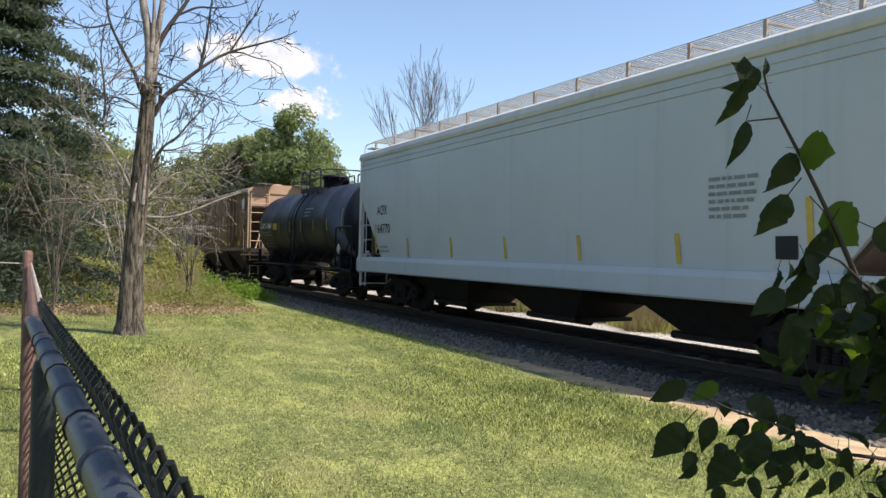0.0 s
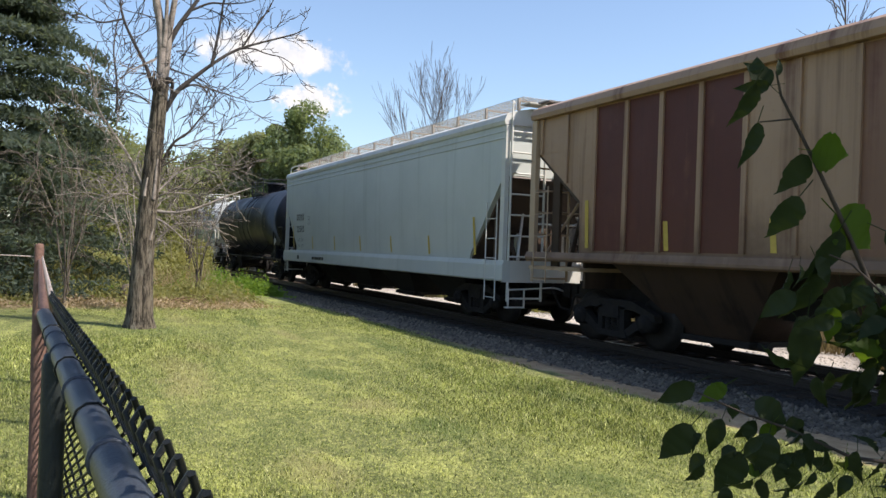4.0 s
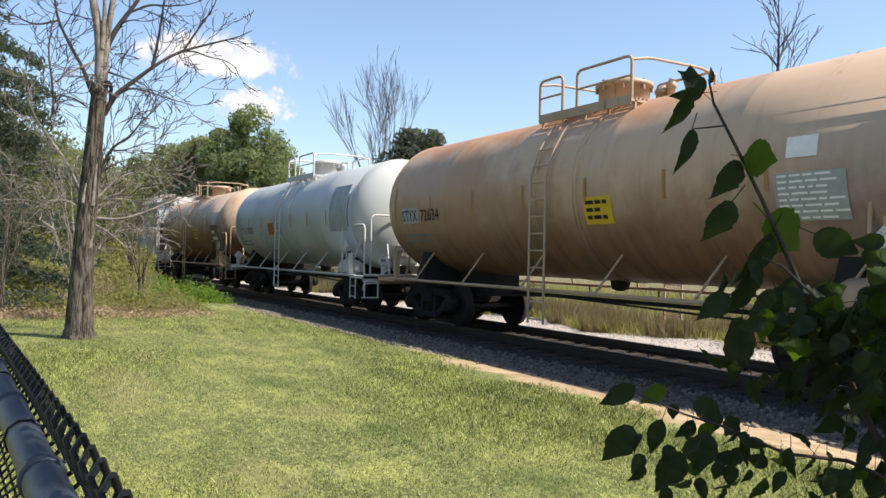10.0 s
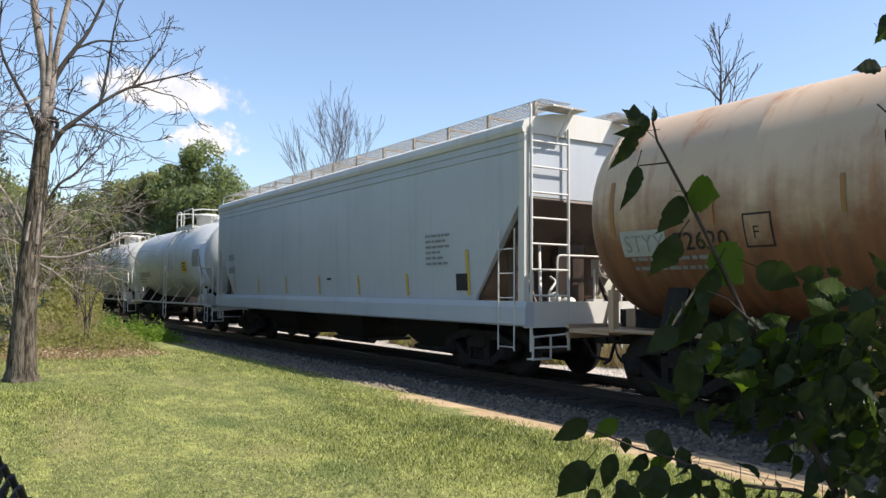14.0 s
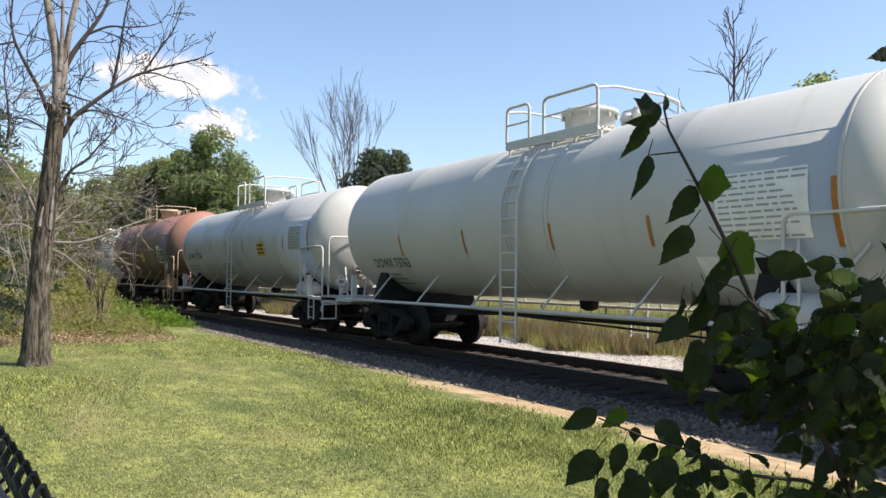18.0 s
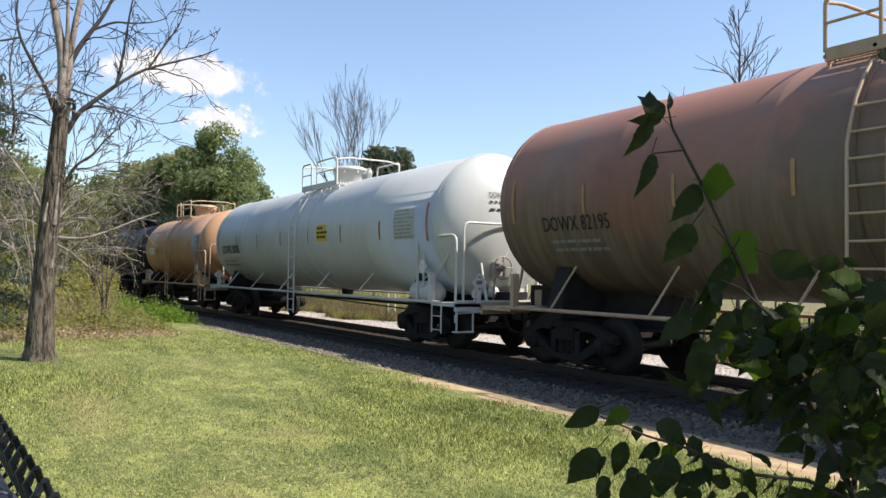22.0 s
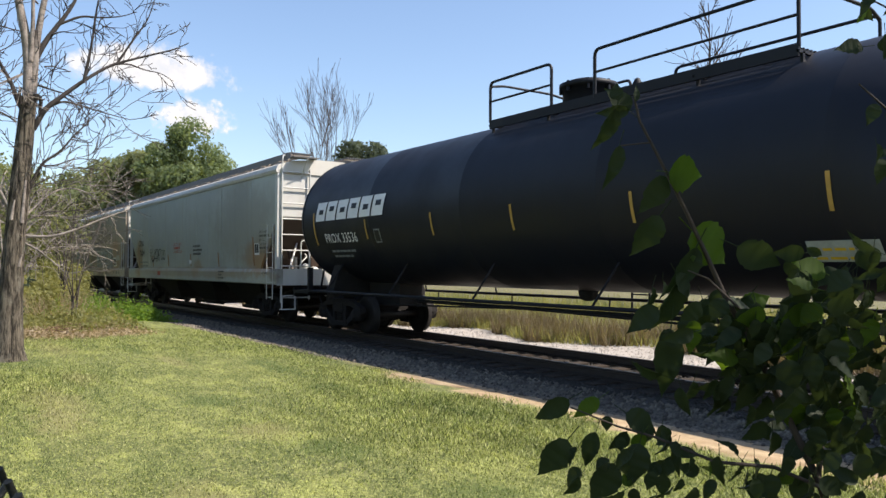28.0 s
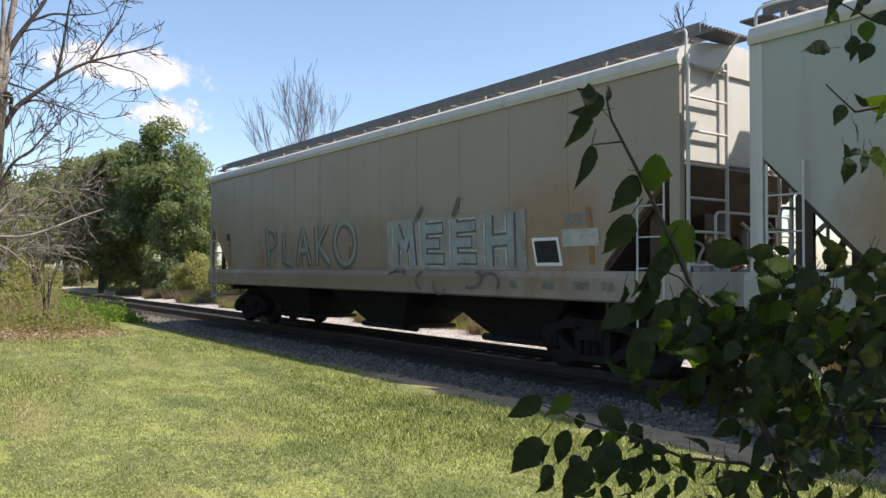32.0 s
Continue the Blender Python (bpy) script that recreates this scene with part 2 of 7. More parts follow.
def frame_mesh():
    """The cast side frame of a freight truck, with windows for the springs."""
    g = Geo()

    def plate(poly, y0, y1):
        n = len(poly)
        g.add([(x, y, z) for y in (y0, y1) for x, z in poly], [(j, (j + 1) % n, n + (j + 1) % n, n + j) for j in range(n)] + [tuple(range(n - 1, -1, -1)), tuple(range(n, 2 * n))])

    plate([(-1.15, 0.50), (-1.12, 0.62), (-0.55, 0.82), (0.55, 0.82), (1.12, 0.62), (1.15, 0.50), (0.60, 0.66), (-0.60, 0.66)], -0.08, 0.08)
    plate([(-1.0, 0.50), (-0.78, 0.58), (-0.36, 0.30), (-0.42, 0.18)], -0.07, 0.07)
    plate([(1.0, 0.50), (0.42, 0.18), (0.36, 0.30), (0.78, 0.58)], -0.07, 0.07)
    plate([(-0.44, 0.17), (-0.40, 0.27), (0.40, 0.27), (0.44, 0.17)], -0.09, 0.09)
    for s in (-1, 1):
        plate([(s * 0.30 - 0.06, 0.25), (s * 0.30 - 0.06, 0.70), (s * 0.30 + 0.06, 0.70), (s * 0.30 + 0.06, 0.25)], -0.08, 0.08)
        g.lathe([(-0.13, 0.05), (-0.13, 0.15), (0.10, 0.17), (0.10, 0.05)], 14, (s * 0.89, 0, 0.46), "y")
        g.lathe([(-0.17, 0.02), (-0.17, 0.10), (-0.12, 0.11)], 10, (s * 0.89, 0, 0.46), "y")
    return g.mesh("side_frame", TRUCK)


def bolster_mesh():
    g = Geo().box(-0.22, 0.22, -1.12, 1.12, 0.50, 0.72).box(-0.35, 0.35, -0.35, 0.35, 0.70, 0.92)
    for y in (-1.0, 1.0):
        for x in (-0.16, 0.0, 0.16):
            for k in range(5):
                g.lathe([(-0.02, 0.075), (0.02, 0.075)], 8, (x, y, 0.30 + 0.05 * k), "z")
    for s in (-1, 1):
        g.box(s * 0.34 - 0.04, s * 0.34 + 0.04, -0.95, 0.95, 0.28, 0.38)
        for y in (-0.75, 0.75):
            g.box(s * 0.40 - 0.05, s * 0.40 + 0.05, y - 0.10, y + 0.10, 0.20, 0.55)
    return g.mesh("bolster", TRUCK)


WHEEL_MESH, FRAME_MESH, BOLSTER_MESH = wheel_mesh(), frame_mesh(), bolster_mesh()
AXLE_MESH = Geo().cyl((0, -0.98, 0), (0, 0.98, 0), 0.075, 10).mesh("axle", WHEEL)
COUPLER = Geo().box(-0.25, 0.30, -0.09, 0.09, 0.72, 0.92).box(0.25, 0.50, -0.20, 0.02, 0.68, 0.98).box(0.32, 0.50, 0.02, 0.16, 0.70, 0.96)
COUPLER.tube([(0.1, -0.35, 0.8), (0.3, -0.30, 0.45), (0.52, -0.15, 0.40)], 0.03, 6)
COUPLER_MESH = COUPLER.mesh("coupler", TRUCK)
BRAKE = Geo()
BRAKE.tube([(0, 0.23 * math.cos(a), 0.23 * math.sin(a)) for a in (2 * math.pi * k / 18 for k in range(19))], 0.018, 6)
for k in range(4):
    BRAKE.tube([(0, 0, 0), (0.02, 0.23 * math.cos(k * 1.571), 0.23 * math.sin(k * 1.571))], 0.014, 5)
BRAKE.lathe([(-0.30, 0.05), (-0.05, 0.07), (0.03, 0.05)], 10, (0, 0, 0), "x")
BRAKE.box(-0.30, -0.10, -0.12, 0.12, -0.20, 0.12).tube([(-0.2, -0.05, -0.2), (-0.2, -0.10, -0.7)], 0.022, 6).tube([(-0.2, 0.1, 0.1), (-0.15, 0.22, 0.32), (-0.3, 0.3, 0.4)], 0.018, 6)
BRAKE_WHITE, BRAKE_DARK = BRAKE.mesh("brake_wheel", paint("grimy_brake_gear", (0.30, 0.27, 0.24), dirt=(0.09, 0.06, 0.04), grime=0.8, rust=0.35, seed=19)), BRAKE.mesh("brake_wheel", BLACKPAINT)


GEAR = {}


def end_gear(car, half, deck, mat, e, step=True):
    """The small gear on a car's end: uncoupling lever, brake rigging, hose and pipes."""
    if mat not in GEAR:
        lever = Geo().tube(bent([(0, -1.50, 0.62), (0, -1.50, 0.80), (0.02, -0.30, 0.86), (0.12, -0.10, 0.78)], 0.1), 0.018, 6)
        hose = Geo().tube(bent([(-0.1, 0.30, 0.78), (0.12, 0.32, 0.74), (0.26, 0.28, 0.42), (0.48, 0.20, 0.34)], 0.12), 0.028, 7)
        rig = Geo().box(-0.30, -0.10, 0.10, 0.34, 0.0, 0.30).cyl((-0.20, 0.22, 0.30), (-0.20, 0.22, 0.85), 0.022, 6).tube([(-0.20, 0.22, 0.15), (-0.32, 0.0, -0.05), (-0.55, -0.25, -0.08)], 0.02, 6)
        rig.lathe([(-0.09, 0.03), (-0.09, 0.11), (0.09, 0.11), (0.09, 0.03)], 12, (-0.28, -0.35, 0.22), "x")
        pipe = Geo().tube(bent([(-0.35, -0.75, 0.02), (-0.35, -0.75, 0.42), (-0.42, -0.50, 0.62), (-0.60, -0.50, 0.70)], 0.1), 0.022, 6)
        valve = Geo().lathe([(-0.10, 0.02), (-0.10, 0.09), (0.02, 0.12), (0.10, 0.07), (0.12, 0.02)], 10, (-0.42, -0.55, 0.30), "z").box(-0.50, -0.36, -0.72, -0.58, 0.10, 0.26)
        step = Geo().box(-0.14, 0.02, -0.21, 0.21, 0.0, 0.025).box(-0.01, 0.015, -0.21, -0.18, 0.0, 0.42).box(-0.01, 0.015, 0.18, 0.21, 0.0, 0.42)
        GEAR[mat] = [(n, g.mesh(n, mat)) for n, g in (("uncoupling_lever", lever), ("air_hose", hose), ("brake_rigging", rig), ("air_pipe", pipe), ("brake_valve", valve), ("sill_step", step))]
        GEAR[mat][1][1].materials[0] = STEEL
    turn = 0 if e > 0 else 180
    for n, me in GEAR[mat]:
        if n == "sill_step" and not step:
            continue
        x, y, z = (half - 0.44, 0, 0) if n in ("uncoupling_lever", "air_hose") else (half - 0.42, -1.28 * e, 0.42) if n == "sill_step" else (half - 0.50, 0, deck)
        part(n, me, mat, car, at=pose(e * x, y, z, 0, 0, turn))


def trucks(car, half, inset=2.35):
    for s in (-1, 1):
        tr = part("truck", BOLSTER_MESH, TRUCK, car, at=pose(s * (half - inset), 0, 0))
        for y in (-1, 1):
            part("side_frame", FRAME_MESH, TRUCK, tr, at=pose(0, y * 1.02, 0, 0, 0, 0 if y < 0 else 180))
            for x in (-0.89, 0.89):
                part("wheel", WHEEL_MESH, WHEEL, tr, at=pose(x, y * 0.755, 0.458, 0, 0, 180 if y > 0 else 0))
        for x in (-0.89, 0.89):
            part("axle", AXLE_MESH, WHEEL, tr, at=pose(x, 0, 0.458))
        part("coupler", COUPLER_MESH, TRUCK, car, at=pose(s * (half - 0.50), 0, 0, 0, 0, 0 if s > 0 else 180))


class Skin:
    """The near side of a car: places marks, cards and lettering on its surface."""

    def __init__(self, car, depth):
        self.car, self.depth, self.ahead = car, depth, 0.0

    def patch(self, name, x, z, w, h, mat, lift=0.012, label="", lean=0.0, nx=1, nz=6):
        g, v = Geo(), []
        x += self.ahead
        for j in range(nz + 1):
            for i in range(nx + 1):
                zz = z - h / 2 + h * j / nz
                v.append((x - w / 2 + w * i / nx + lean * (j / nz - 0.5), -self.depth(zz) - lift, zz))
        n = nx + 1
        g.add(v, [(j * n + i, j * n + i + 1, (j + 1) * n + i + 1, (j + 1) * n + i) for j in range(nz) for i in range(nx)], True)
        return part(name, g, mat, self.car, label)

    def text(self, body, x, z, size, mat, spread=1.0, lift=0.014, label="", bold=0.0, shear=0.0, name="lettering", width=None):
        """Lettering whose left end stands at x and whose foot at z, laid on the car's side."""
        cu = bpy.data.curves.new("lettering", "FONT")
        cu.body, cu.size, cu.resolution_u, cu.offset, cu.shear = body, size, 2, bold, shear
        ob = new("lettering", cu)
        me = bpy.data.meshes.new_from_object(ob)
        bpy.data.objects.remove(ob)
        co = np.empty(len(me.vertices) * 3, np.float32)
        me.vertices.foreach_get("co", co)
        co = co.reshape(-1, 3)
        if width:
            spread = width / float(co[:, 0].max())
        x += self.ahead
        new_co = [(x + a * spread, -self.depth(z + b) - lift, z + b) for a, b, _ in co.tolist()]
        me.vertices.foreach_set("co", [c for p in new_co for c in p])
        me.materials.clear()
        me.materials.append(mat)
        me.update()
        return part(name, me, mat, self.car, label)

    def bars(self, x, z, w, rows, mat, pitch=0.11, thick=0.05, seed=0, name="small_print", lift=0.013):
        """Lines of print too small to read, as broken bars."""
        rnd, g = random.Random(seed), Geo()
        x += self.ahead
        for r in range(rows):
            zz, xx, end = z - r * pitch, x, x + w * rnd.uniform(0.65, 1.0)
            while xx < end:
                step = rnd.uniform(0.06, 0.22)
                y0, y1 = -self.depth(zz - thick / 2) - lift, -self.depth(zz + thick / 2) - lift
                g.add([(xx, y0, zz - thick / 2), (xx + step, y0, zz - thick / 2), (xx + step, y1, zz + thick / 2), (xx, y1, zz + thick / 2)], [(0, 1, 2, 3)])
                xx += step + 0.035
        return tagged(part(name, g, mat, self.car), kind="stuff")

    def chart(self, x, z, w, h, rows, seed=0, ground=CHARTCARD, ink=INKFAINT):
        """A printed table on a card."""
        card = self.patch("data_chart", x, z, w, h, ground, 0.010)
        self.bars(x - w / 2 + 0.05, z + h / 2 - h / rows / 2, w - 0.1, rows, ink, h / rows, h / rows * 0.36, seed, lift=0.016)
        return card

    def scrawl(self, strokes, x, z, size, mat, width=0.05, name="graffiti", label="", lift=0.015):
        """Spray-painted lines: strokes of (u, v) points, drawn as flat ribbons on the side."""
        x += self.ahead
        for st in strokes:
            ends = [Vector((x + u * size, z + v * size)) for u, v in st]
            pts = []
            for p, q in zip(ends, ends[1:]):
                n = max(1, int((q - p).length / 0.15))
                pts += [p.lerp(q, i / n) for i in range(n)]
            pts.append(ends[-1])
            v, m = [], 2 if width < 0.08 else 5
            for i, p in enumerate(pts):
                d = (pts[min(i + 1, len(pts) - 1)] - pts[max(i - 1, 0)])
                d = d.normalized() if d.length else Vector((1, 0))
                nn = Vector((-d.y, d.x)) * width / 2
                for j in range(m):
                    q = p + nn * (2 * j / (m - 1) - 1)
                    v.append((q.x, -self.depth(q.y) - lift, q.y))
            g = Geo().add(v, [(m * i + j, m * i + m + j, m * i + m + j + 1, m * i + j + 1) for i in range(len(pts) - 1) for j in range(m - 1)])
            part(name, g, mat, self.car, label)


def rail_of(pts, r=0.022, n=6):
    return Geo().tube(pts, r, n)


def bent(pts, radius=0.12, steps=4):
    """A path whose corners are rounded, for bent pipe."""
    pts, res = [Vector(p) for p in pts], []
    for i, p in enumerate(pts):
        if i in (0, len(pts) - 1):
            res.append(p)
            continue
        a, b = (pts[i - 1] - p), (pts[i + 1] - p)
        k = min(radius, a.length * 0.45, b.length * 0.45)
        p0, p1 = p + a.normalized() * k, p + b.normalized() * k
        for j in range(steps + 1):
            w = j / steps
            res.append(p0 * (1 - w) ** 2 + p * 2 * w * (1 - w) + p1 * w * w)
    return res


def ladder(parent, x, y, z0, z1, mat, across="x", width=0.42, step=0.32, r=0.02, lean=0.0, name="ladder", label="", flare=None):
    g = Geo()

    def at(a, z):
        off = (z - z0) * lean
        return (x + a, y + off, z) if across == "x" else (x + off, y + a, z)

    for a in (-width / 2, width / 2):
        g.tube([at(a, z0), at(a, z1)], r, 6)
    for k in range(int((z1 - z0) / step) + 1):
        z = z0 + 0.06 + k * step
        if z < z1:
            g.tube([at(-width / 2, z), at(width / 2, z)], r * 0.75, 6)
    return part(name, g, mat, parent, label)


def tank_car(k, shell, fit, label, radius=1.5, top=4.1, dome=0.0, marks=YELLOW, mark_ink=INKBLACK, sign=True, chart=True, placard=True,
             platform=2.45, head=None, insulated=False, belt=True, long_walk=False, wide_mark=True, yellow_band=False, dome_mat=None, ring=True, sign_at=(1.55, -0.02), marks_at=None, rail_high=0.68, small=True, shift=0.0, near_ladder=True, mark_w=0.058, mark_n=8, mark_z=-0.08):
    a, b = JOINTS[k], JOINTS[k + 1]
    length = b - a
    half = length / 2
    car = thing("tank_car", label, "tank car", group="freight train")
    zc = top - radius
    bar = half - 0.50 - radius * 0.48
    dome += AHEAD.get(k, 0.0)
    # shell: a welded barrel with dished heads
    n = 56
    hd = [(radius * math.sin(w), radius * 0.48 * (1 - math.cos(w))) for w in (math.pi / 2 * i / 9 for i in range(1, 10))]
    prof = [(-bar - radius * 0.48, 0.02)] + [(-bar - radius * 0.48 + d, r) for r, d in hd] + [(-bar + 0.02, radius)]
    for i in range(1, 5):
        x = -bar + 2 * bar * i / 5
        prof += [(x - 0.015, radius), (x, radius + 0.003), (x + 0.015, radius)]
    prof += [(bar - 0.02, radius)] + [(-p, r) for p, r in reversed(prof[:11])][0:]
    barrel = Geo().lathe(prof, n, (0, 0, zc), "x")
    part("tank", barrel, shell, car)
    for s in (-1, 1):
        weld = Geo().lathe([(s * bar - 0.03, radius), (s * bar - 0.02, radius + 0.012), (s * bar + 0.02, radius + 0.012), (s * bar + 0.03, radius)], n, (0, 0, zc), "x", False)
        part("head_seam", weld, shell, car)
    skin = Skin(car, lambda z: math.sqrt(max(0.05, radius * radius - (z - zc) ** 2)))
    # saddle band over the middle, which carries the ladder
    if belt:
        w = 0.55
        for x in (-w, w):
            part("saddle_band", Geo().lathe([(x - 0.05, radius), (x - 0.05, radius + 0.018), (x + 0.05, radius + 0.018), (x + 0.05, radius)], n, (dome, 0, zc), "x", False), shell, car)
    # dome, platform and rails on top
    dm = dome_mat or fit
    g = Geo().lathe([(0, 0.46), (0.42, 0.46), (0.42, 0.52), (0.50, 0.52), (0.56, 0.36), (0.58, 0.02)], 24, (dome, 0, top - 0.06), "z")
    part("manway", g, dm, car)
    for i in range(8):
        w = 2 * math.pi * i / 8
        cx, cy = dome + 0.49 * math.cos(w), 0.49 * math.sin(w)
        part("eye_bolt", Geo().cyl((cx, cy, top + 0.28), (cx, cy, top + 0.46), 0.03, 6), dm, car)
    for dx, hh, rr in ((0.85, 0.32, 0.11), (-0.80, 0.22, 0.13), (1.05, 0.42, 0.07)):
        part("valve", Geo().lathe([(0, rr), (hh * 0.6, rr), (hh * 0.6, rr * 1.3), (hh * 0.75, rr * 1.3), (hh, rr * 0.5)], 12, (dome + dx, 0.1, top - 0.05), "z"), dm, car)
    pw, pc = platform / 2, dome + shift
    deck_z = top - 0.10
    for s in (-1, 1):
        deck = part("platform", Geo().box(pc - pw, pc + pw, s * 0.98 - 0.02, s * 0.98 + 0.02, deck_z - 0.12, deck_z + 0.04), fit, car)
        slat = Geo().box(-pw, pw, -0.014, 0.014, -0.04, 0.0).mesh("slat", fit)
        for i in range(6):
            part("slat", slat, fit, deck, at=pose(pc, s * (0.52 + 0.085 * i), deck_z))
        for i in range(5):
            x = pc - pw + platform * i / 4
            g = Geo().box(x - 0.02, x + 0.02, *sorted((s * 0.48, s * 1.0)), deck_z - 0.08, deck_z - 0.04)
            g.box(x - 0.02, x + 0.02, s * 0.9 - 0.02, s * 0.9 + 0.02, zc + math.sqrt(radius ** 2 - 0.81) - 0.02, deck_z - 0.05)
            part("platform_bracket", g, fit, car)
    h = rail_high
    for s in (-1, 1):
        for x0, x1 in ((-pw, -pw * 0.45), (-pw * 0.12, pw)):
            part("handrail", rail_of(bent([(pc + x0, s * 0.98, deck_z), (pc + x0, s * 0.98, deck_z + h), (pc + x1, s * 0.98, deck_z + h), (pc + x1, s * 0.98, deck_z)]), 0.028), fit, car)
            part("handrail", rail_of([(pc + x0, s * 0.98, deck_z + h * 0.52), (pc + x1, s * 0.98, deck_z + h * 0.52)], 0.02), fit, car)
    for x in (-pw, pw):
        part("handrail", rail_of(bent([(pc + x, -0.98, deck_z + h * 0.9), (pc + x * 1.02, -0.6, deck_z + h), (pc + x * 1.02, 0.6, deck_z + h), (pc + x, 0.98, deck_z + h * 0.9)]), 0.026), fit, car)
    # side ladders up to the platform
    lx = dome - 0.32
    for s in (-1, 1) if near_ladder else (1,):
        y = s * (radius + 0.10)
        g = Geo()
        for xx in (lx - 0.22, lx + 0.22):
            pts = [(xx, y, 0.42), (xx, y, zc + 0.2)]
            pts += [(xx, s * (radius + 0.09) * math.cos(w), zc + (radius + 0.09) * math.sin(w)) for w in (0.25, 0.45, 0.65, 0.82)]
            g.tube(pts, 0.022, 6)
        for i in range(11):
            z = 0.5 + 0.30 * i
            w = math.asin(max(-1, min(1, (z - zc) / (radius + 0.09)))) if z > zc + 0.2 else 0
            yy = s * (radius + 0.09) * math.cos(w) if z > zc + 0.2 else y
            if z < top - 0.35:
                g.tube([(lx - 0.22, yy, z), (lx + 0.22, yy, z)], 0.016, 6)
        part("ladder", g, fit, car)
    # stub sills, bolsters, side rails and end platforms
    low = zc - radius
    for s in (-1, 1):
        part("stub_sill", Geo().box(*sorted((s * (half - 4.0), s * (half - 0.45))), -0.32, 0.32, 0.72, low + radius * 0.08), STEEL, car)
        xb = s * (half - 2.35)
        sec = ((-1.35, 0.88), (1.35, 0.88), (1.35, 1.02), (1.1, low + radius * 0.38), (-1.1, low + radius * 0.38), (-1.35, 1.02))
        part("body_bolster", Geo().prism(sec, xb - 0.18, xb + 0.18), STEEL, car)
    part("train_pipe", Geo().cyl((-half + 3.5, 0.2, 0.80), (half - 3.5, 0.2, 0.80), 0.04, 8), STEEL, car)
    part("outlet_valve", Geo().lathe([(-0.16, 0.06), (-0.12, 0.16), (0.10, 0.20), (0.16, 0.10)], 12, (dome, 0, low - 0.02), "z"), STEEL, car)
    part("brake_rod", Geo().tube([(-half + 3.2, -0.5, 0.70), (-1.0, -0.7, 0.86), (half - 3.2, -0.5, 0.70)], 0.02, 6), STEEL, car)
    for s in (-1, 1):
        part("side_rail", Geo().tube([(-half + 1.0, s * 1.48, 1.0), (half - 1.0, s * 1.48, 1.0)], 0.035, 6), fit, car)
        if s > 0:
            part("side_rail", Geo().tube([(-half + 2.6, s * 1.46, 0.78), (half - 2.6, s * 1.46, 0.78)], 0.02, 6), STEEL, car)
        for i in range(6):
            x = -half + 2.4 + (length - 4.8) * i / 5
            zt = low + radius * 0.30
            yt = math.sqrt(radius ** 2 - (zt - zc) ** 2)
            part("rail_bracket", Geo().tube([(x, s * 1.48, 1.0), (x + 0.26, s * yt * 0.99, zt)], 0.022, 5), fit, car)
            if s > 0:
                part("rail_hanger", Geo().tube([(x + 0.6, s * 1.47, 1.0), (x + 0.6, s * 1.46, 0.72)], 0.018, 5), STEEL, car)
    for e in (-1, 1):
        g = Geo()
        x0, x1 = sorted((e * (half - 1.35), e * (half - 0.42)))
        g.box(x0, x1, -1.50, 1.50, 0.93, 1.00)
        g.box(*sorted((e * (half - 0.48), e * (half - 0.42))), -1.50, 1.50, 0.84, 1.06)
        part("end_platform", g, fit, car)
        for s in (-1, 1):
            if e > 0:
                # the brake end carries tall rails, a step and a slanting brace
                part("end_handrail", rail_of(bent([(half - 1.95, s * 1.48, 1.0), (half - 1.95, s * 1.48, 2.36), (half - 0.46, s * 1.48, 2.36), (half - 0.46, s * 1.48, 1.0)], 0.16), 0.028), fit, car)
                part("rail_brace", Geo().tube([(half - 1.75, s * 1.40, 1.02), (half - 1.0, s * 1.30, 2.0)], 0.024, 6), fit, car)
                ladder(car, half - 1.15, s * 1.49, 0.38, 1.0, fit, "x", 0.36, 0.28, 0.018, name="step_ladder")
            part("corner_post", Geo().box(*sorted((e * (half - 1.46), e * (half - 1.36))), *sorted((s * 1.40, s * 1.52)), 0.98, 1.60), fit, car)
        if e > 0:
            part("end_handrail", rail_of(bent([(half - 0.46, -1.30, 1.0), (half - 0.46, -1.30, 2.62), (half - 0.46, 1.30, 2.62), (half - 0.46, 1.30, 1.0)], 0.15), 0.026), fit, car)
        for s in (-1, 1):
            part("head_brace", Geo().tube([(e * (half - 0.46), s * 0.72, 0.98), (e * (half - 0.90), s * 0.66, zc - 0.35)], 0.03, 6), fit, car)
    part("brake_wheel", BRAKE_WHITE if fit is not BLACKPAINT else BRAKE_DARK, fit, car, at=pose(half - 0.42, -0.35, 1.72))
    g = Geo().lathe([(-0.5, 0.05), (-0.46, 0.18), (-0.36, 0.24), (0.36, 0.24), (0.46, 0.18), (0.5, 0.05)], 16, (half - 1.95, -1.22, 1.18), "x")
    part("air_reservoir", g, fit, car)
    trucks(car, half)
    for e in (-1, 1):
        end_gear(car, half, 1.0, fit, e, e > 0)
    # reflectors, data panels, placards
    places = marks_at or [-bar + 0.25 + (2 * bar - 0.5) * i / (mark_n - 1) for i in range(mark_n)]
    for x in places:
        tall = abs(x) > bar - 0.8
        skin.patch("reflector", x, zc + mark_z + (0.1 if tall else 0), mark_w if not tall else mark_w * 1.3, 0.80 if tall and wide_mark else 0.44, marks, nz=8)
    if sign:
        sx, sz = dome + sign_at[0], zc + sign_at[1]
        sg = skin.patch("warning_sign", sx, sz, 0.66, 0.44, SIGNYELLOW, label="yellow emergency notice")
        skin.bars(sx - 0.27, sz + 0.13, 0.55, 3, mark_ink if mark_ink is INKBLACK else INKBLACK, 0.12, 0.06, k, lift=0.02)
    if chart:
        skin.chart(bar - 1.25, zc + 0.02, 0.90, 0.66, 8, k)
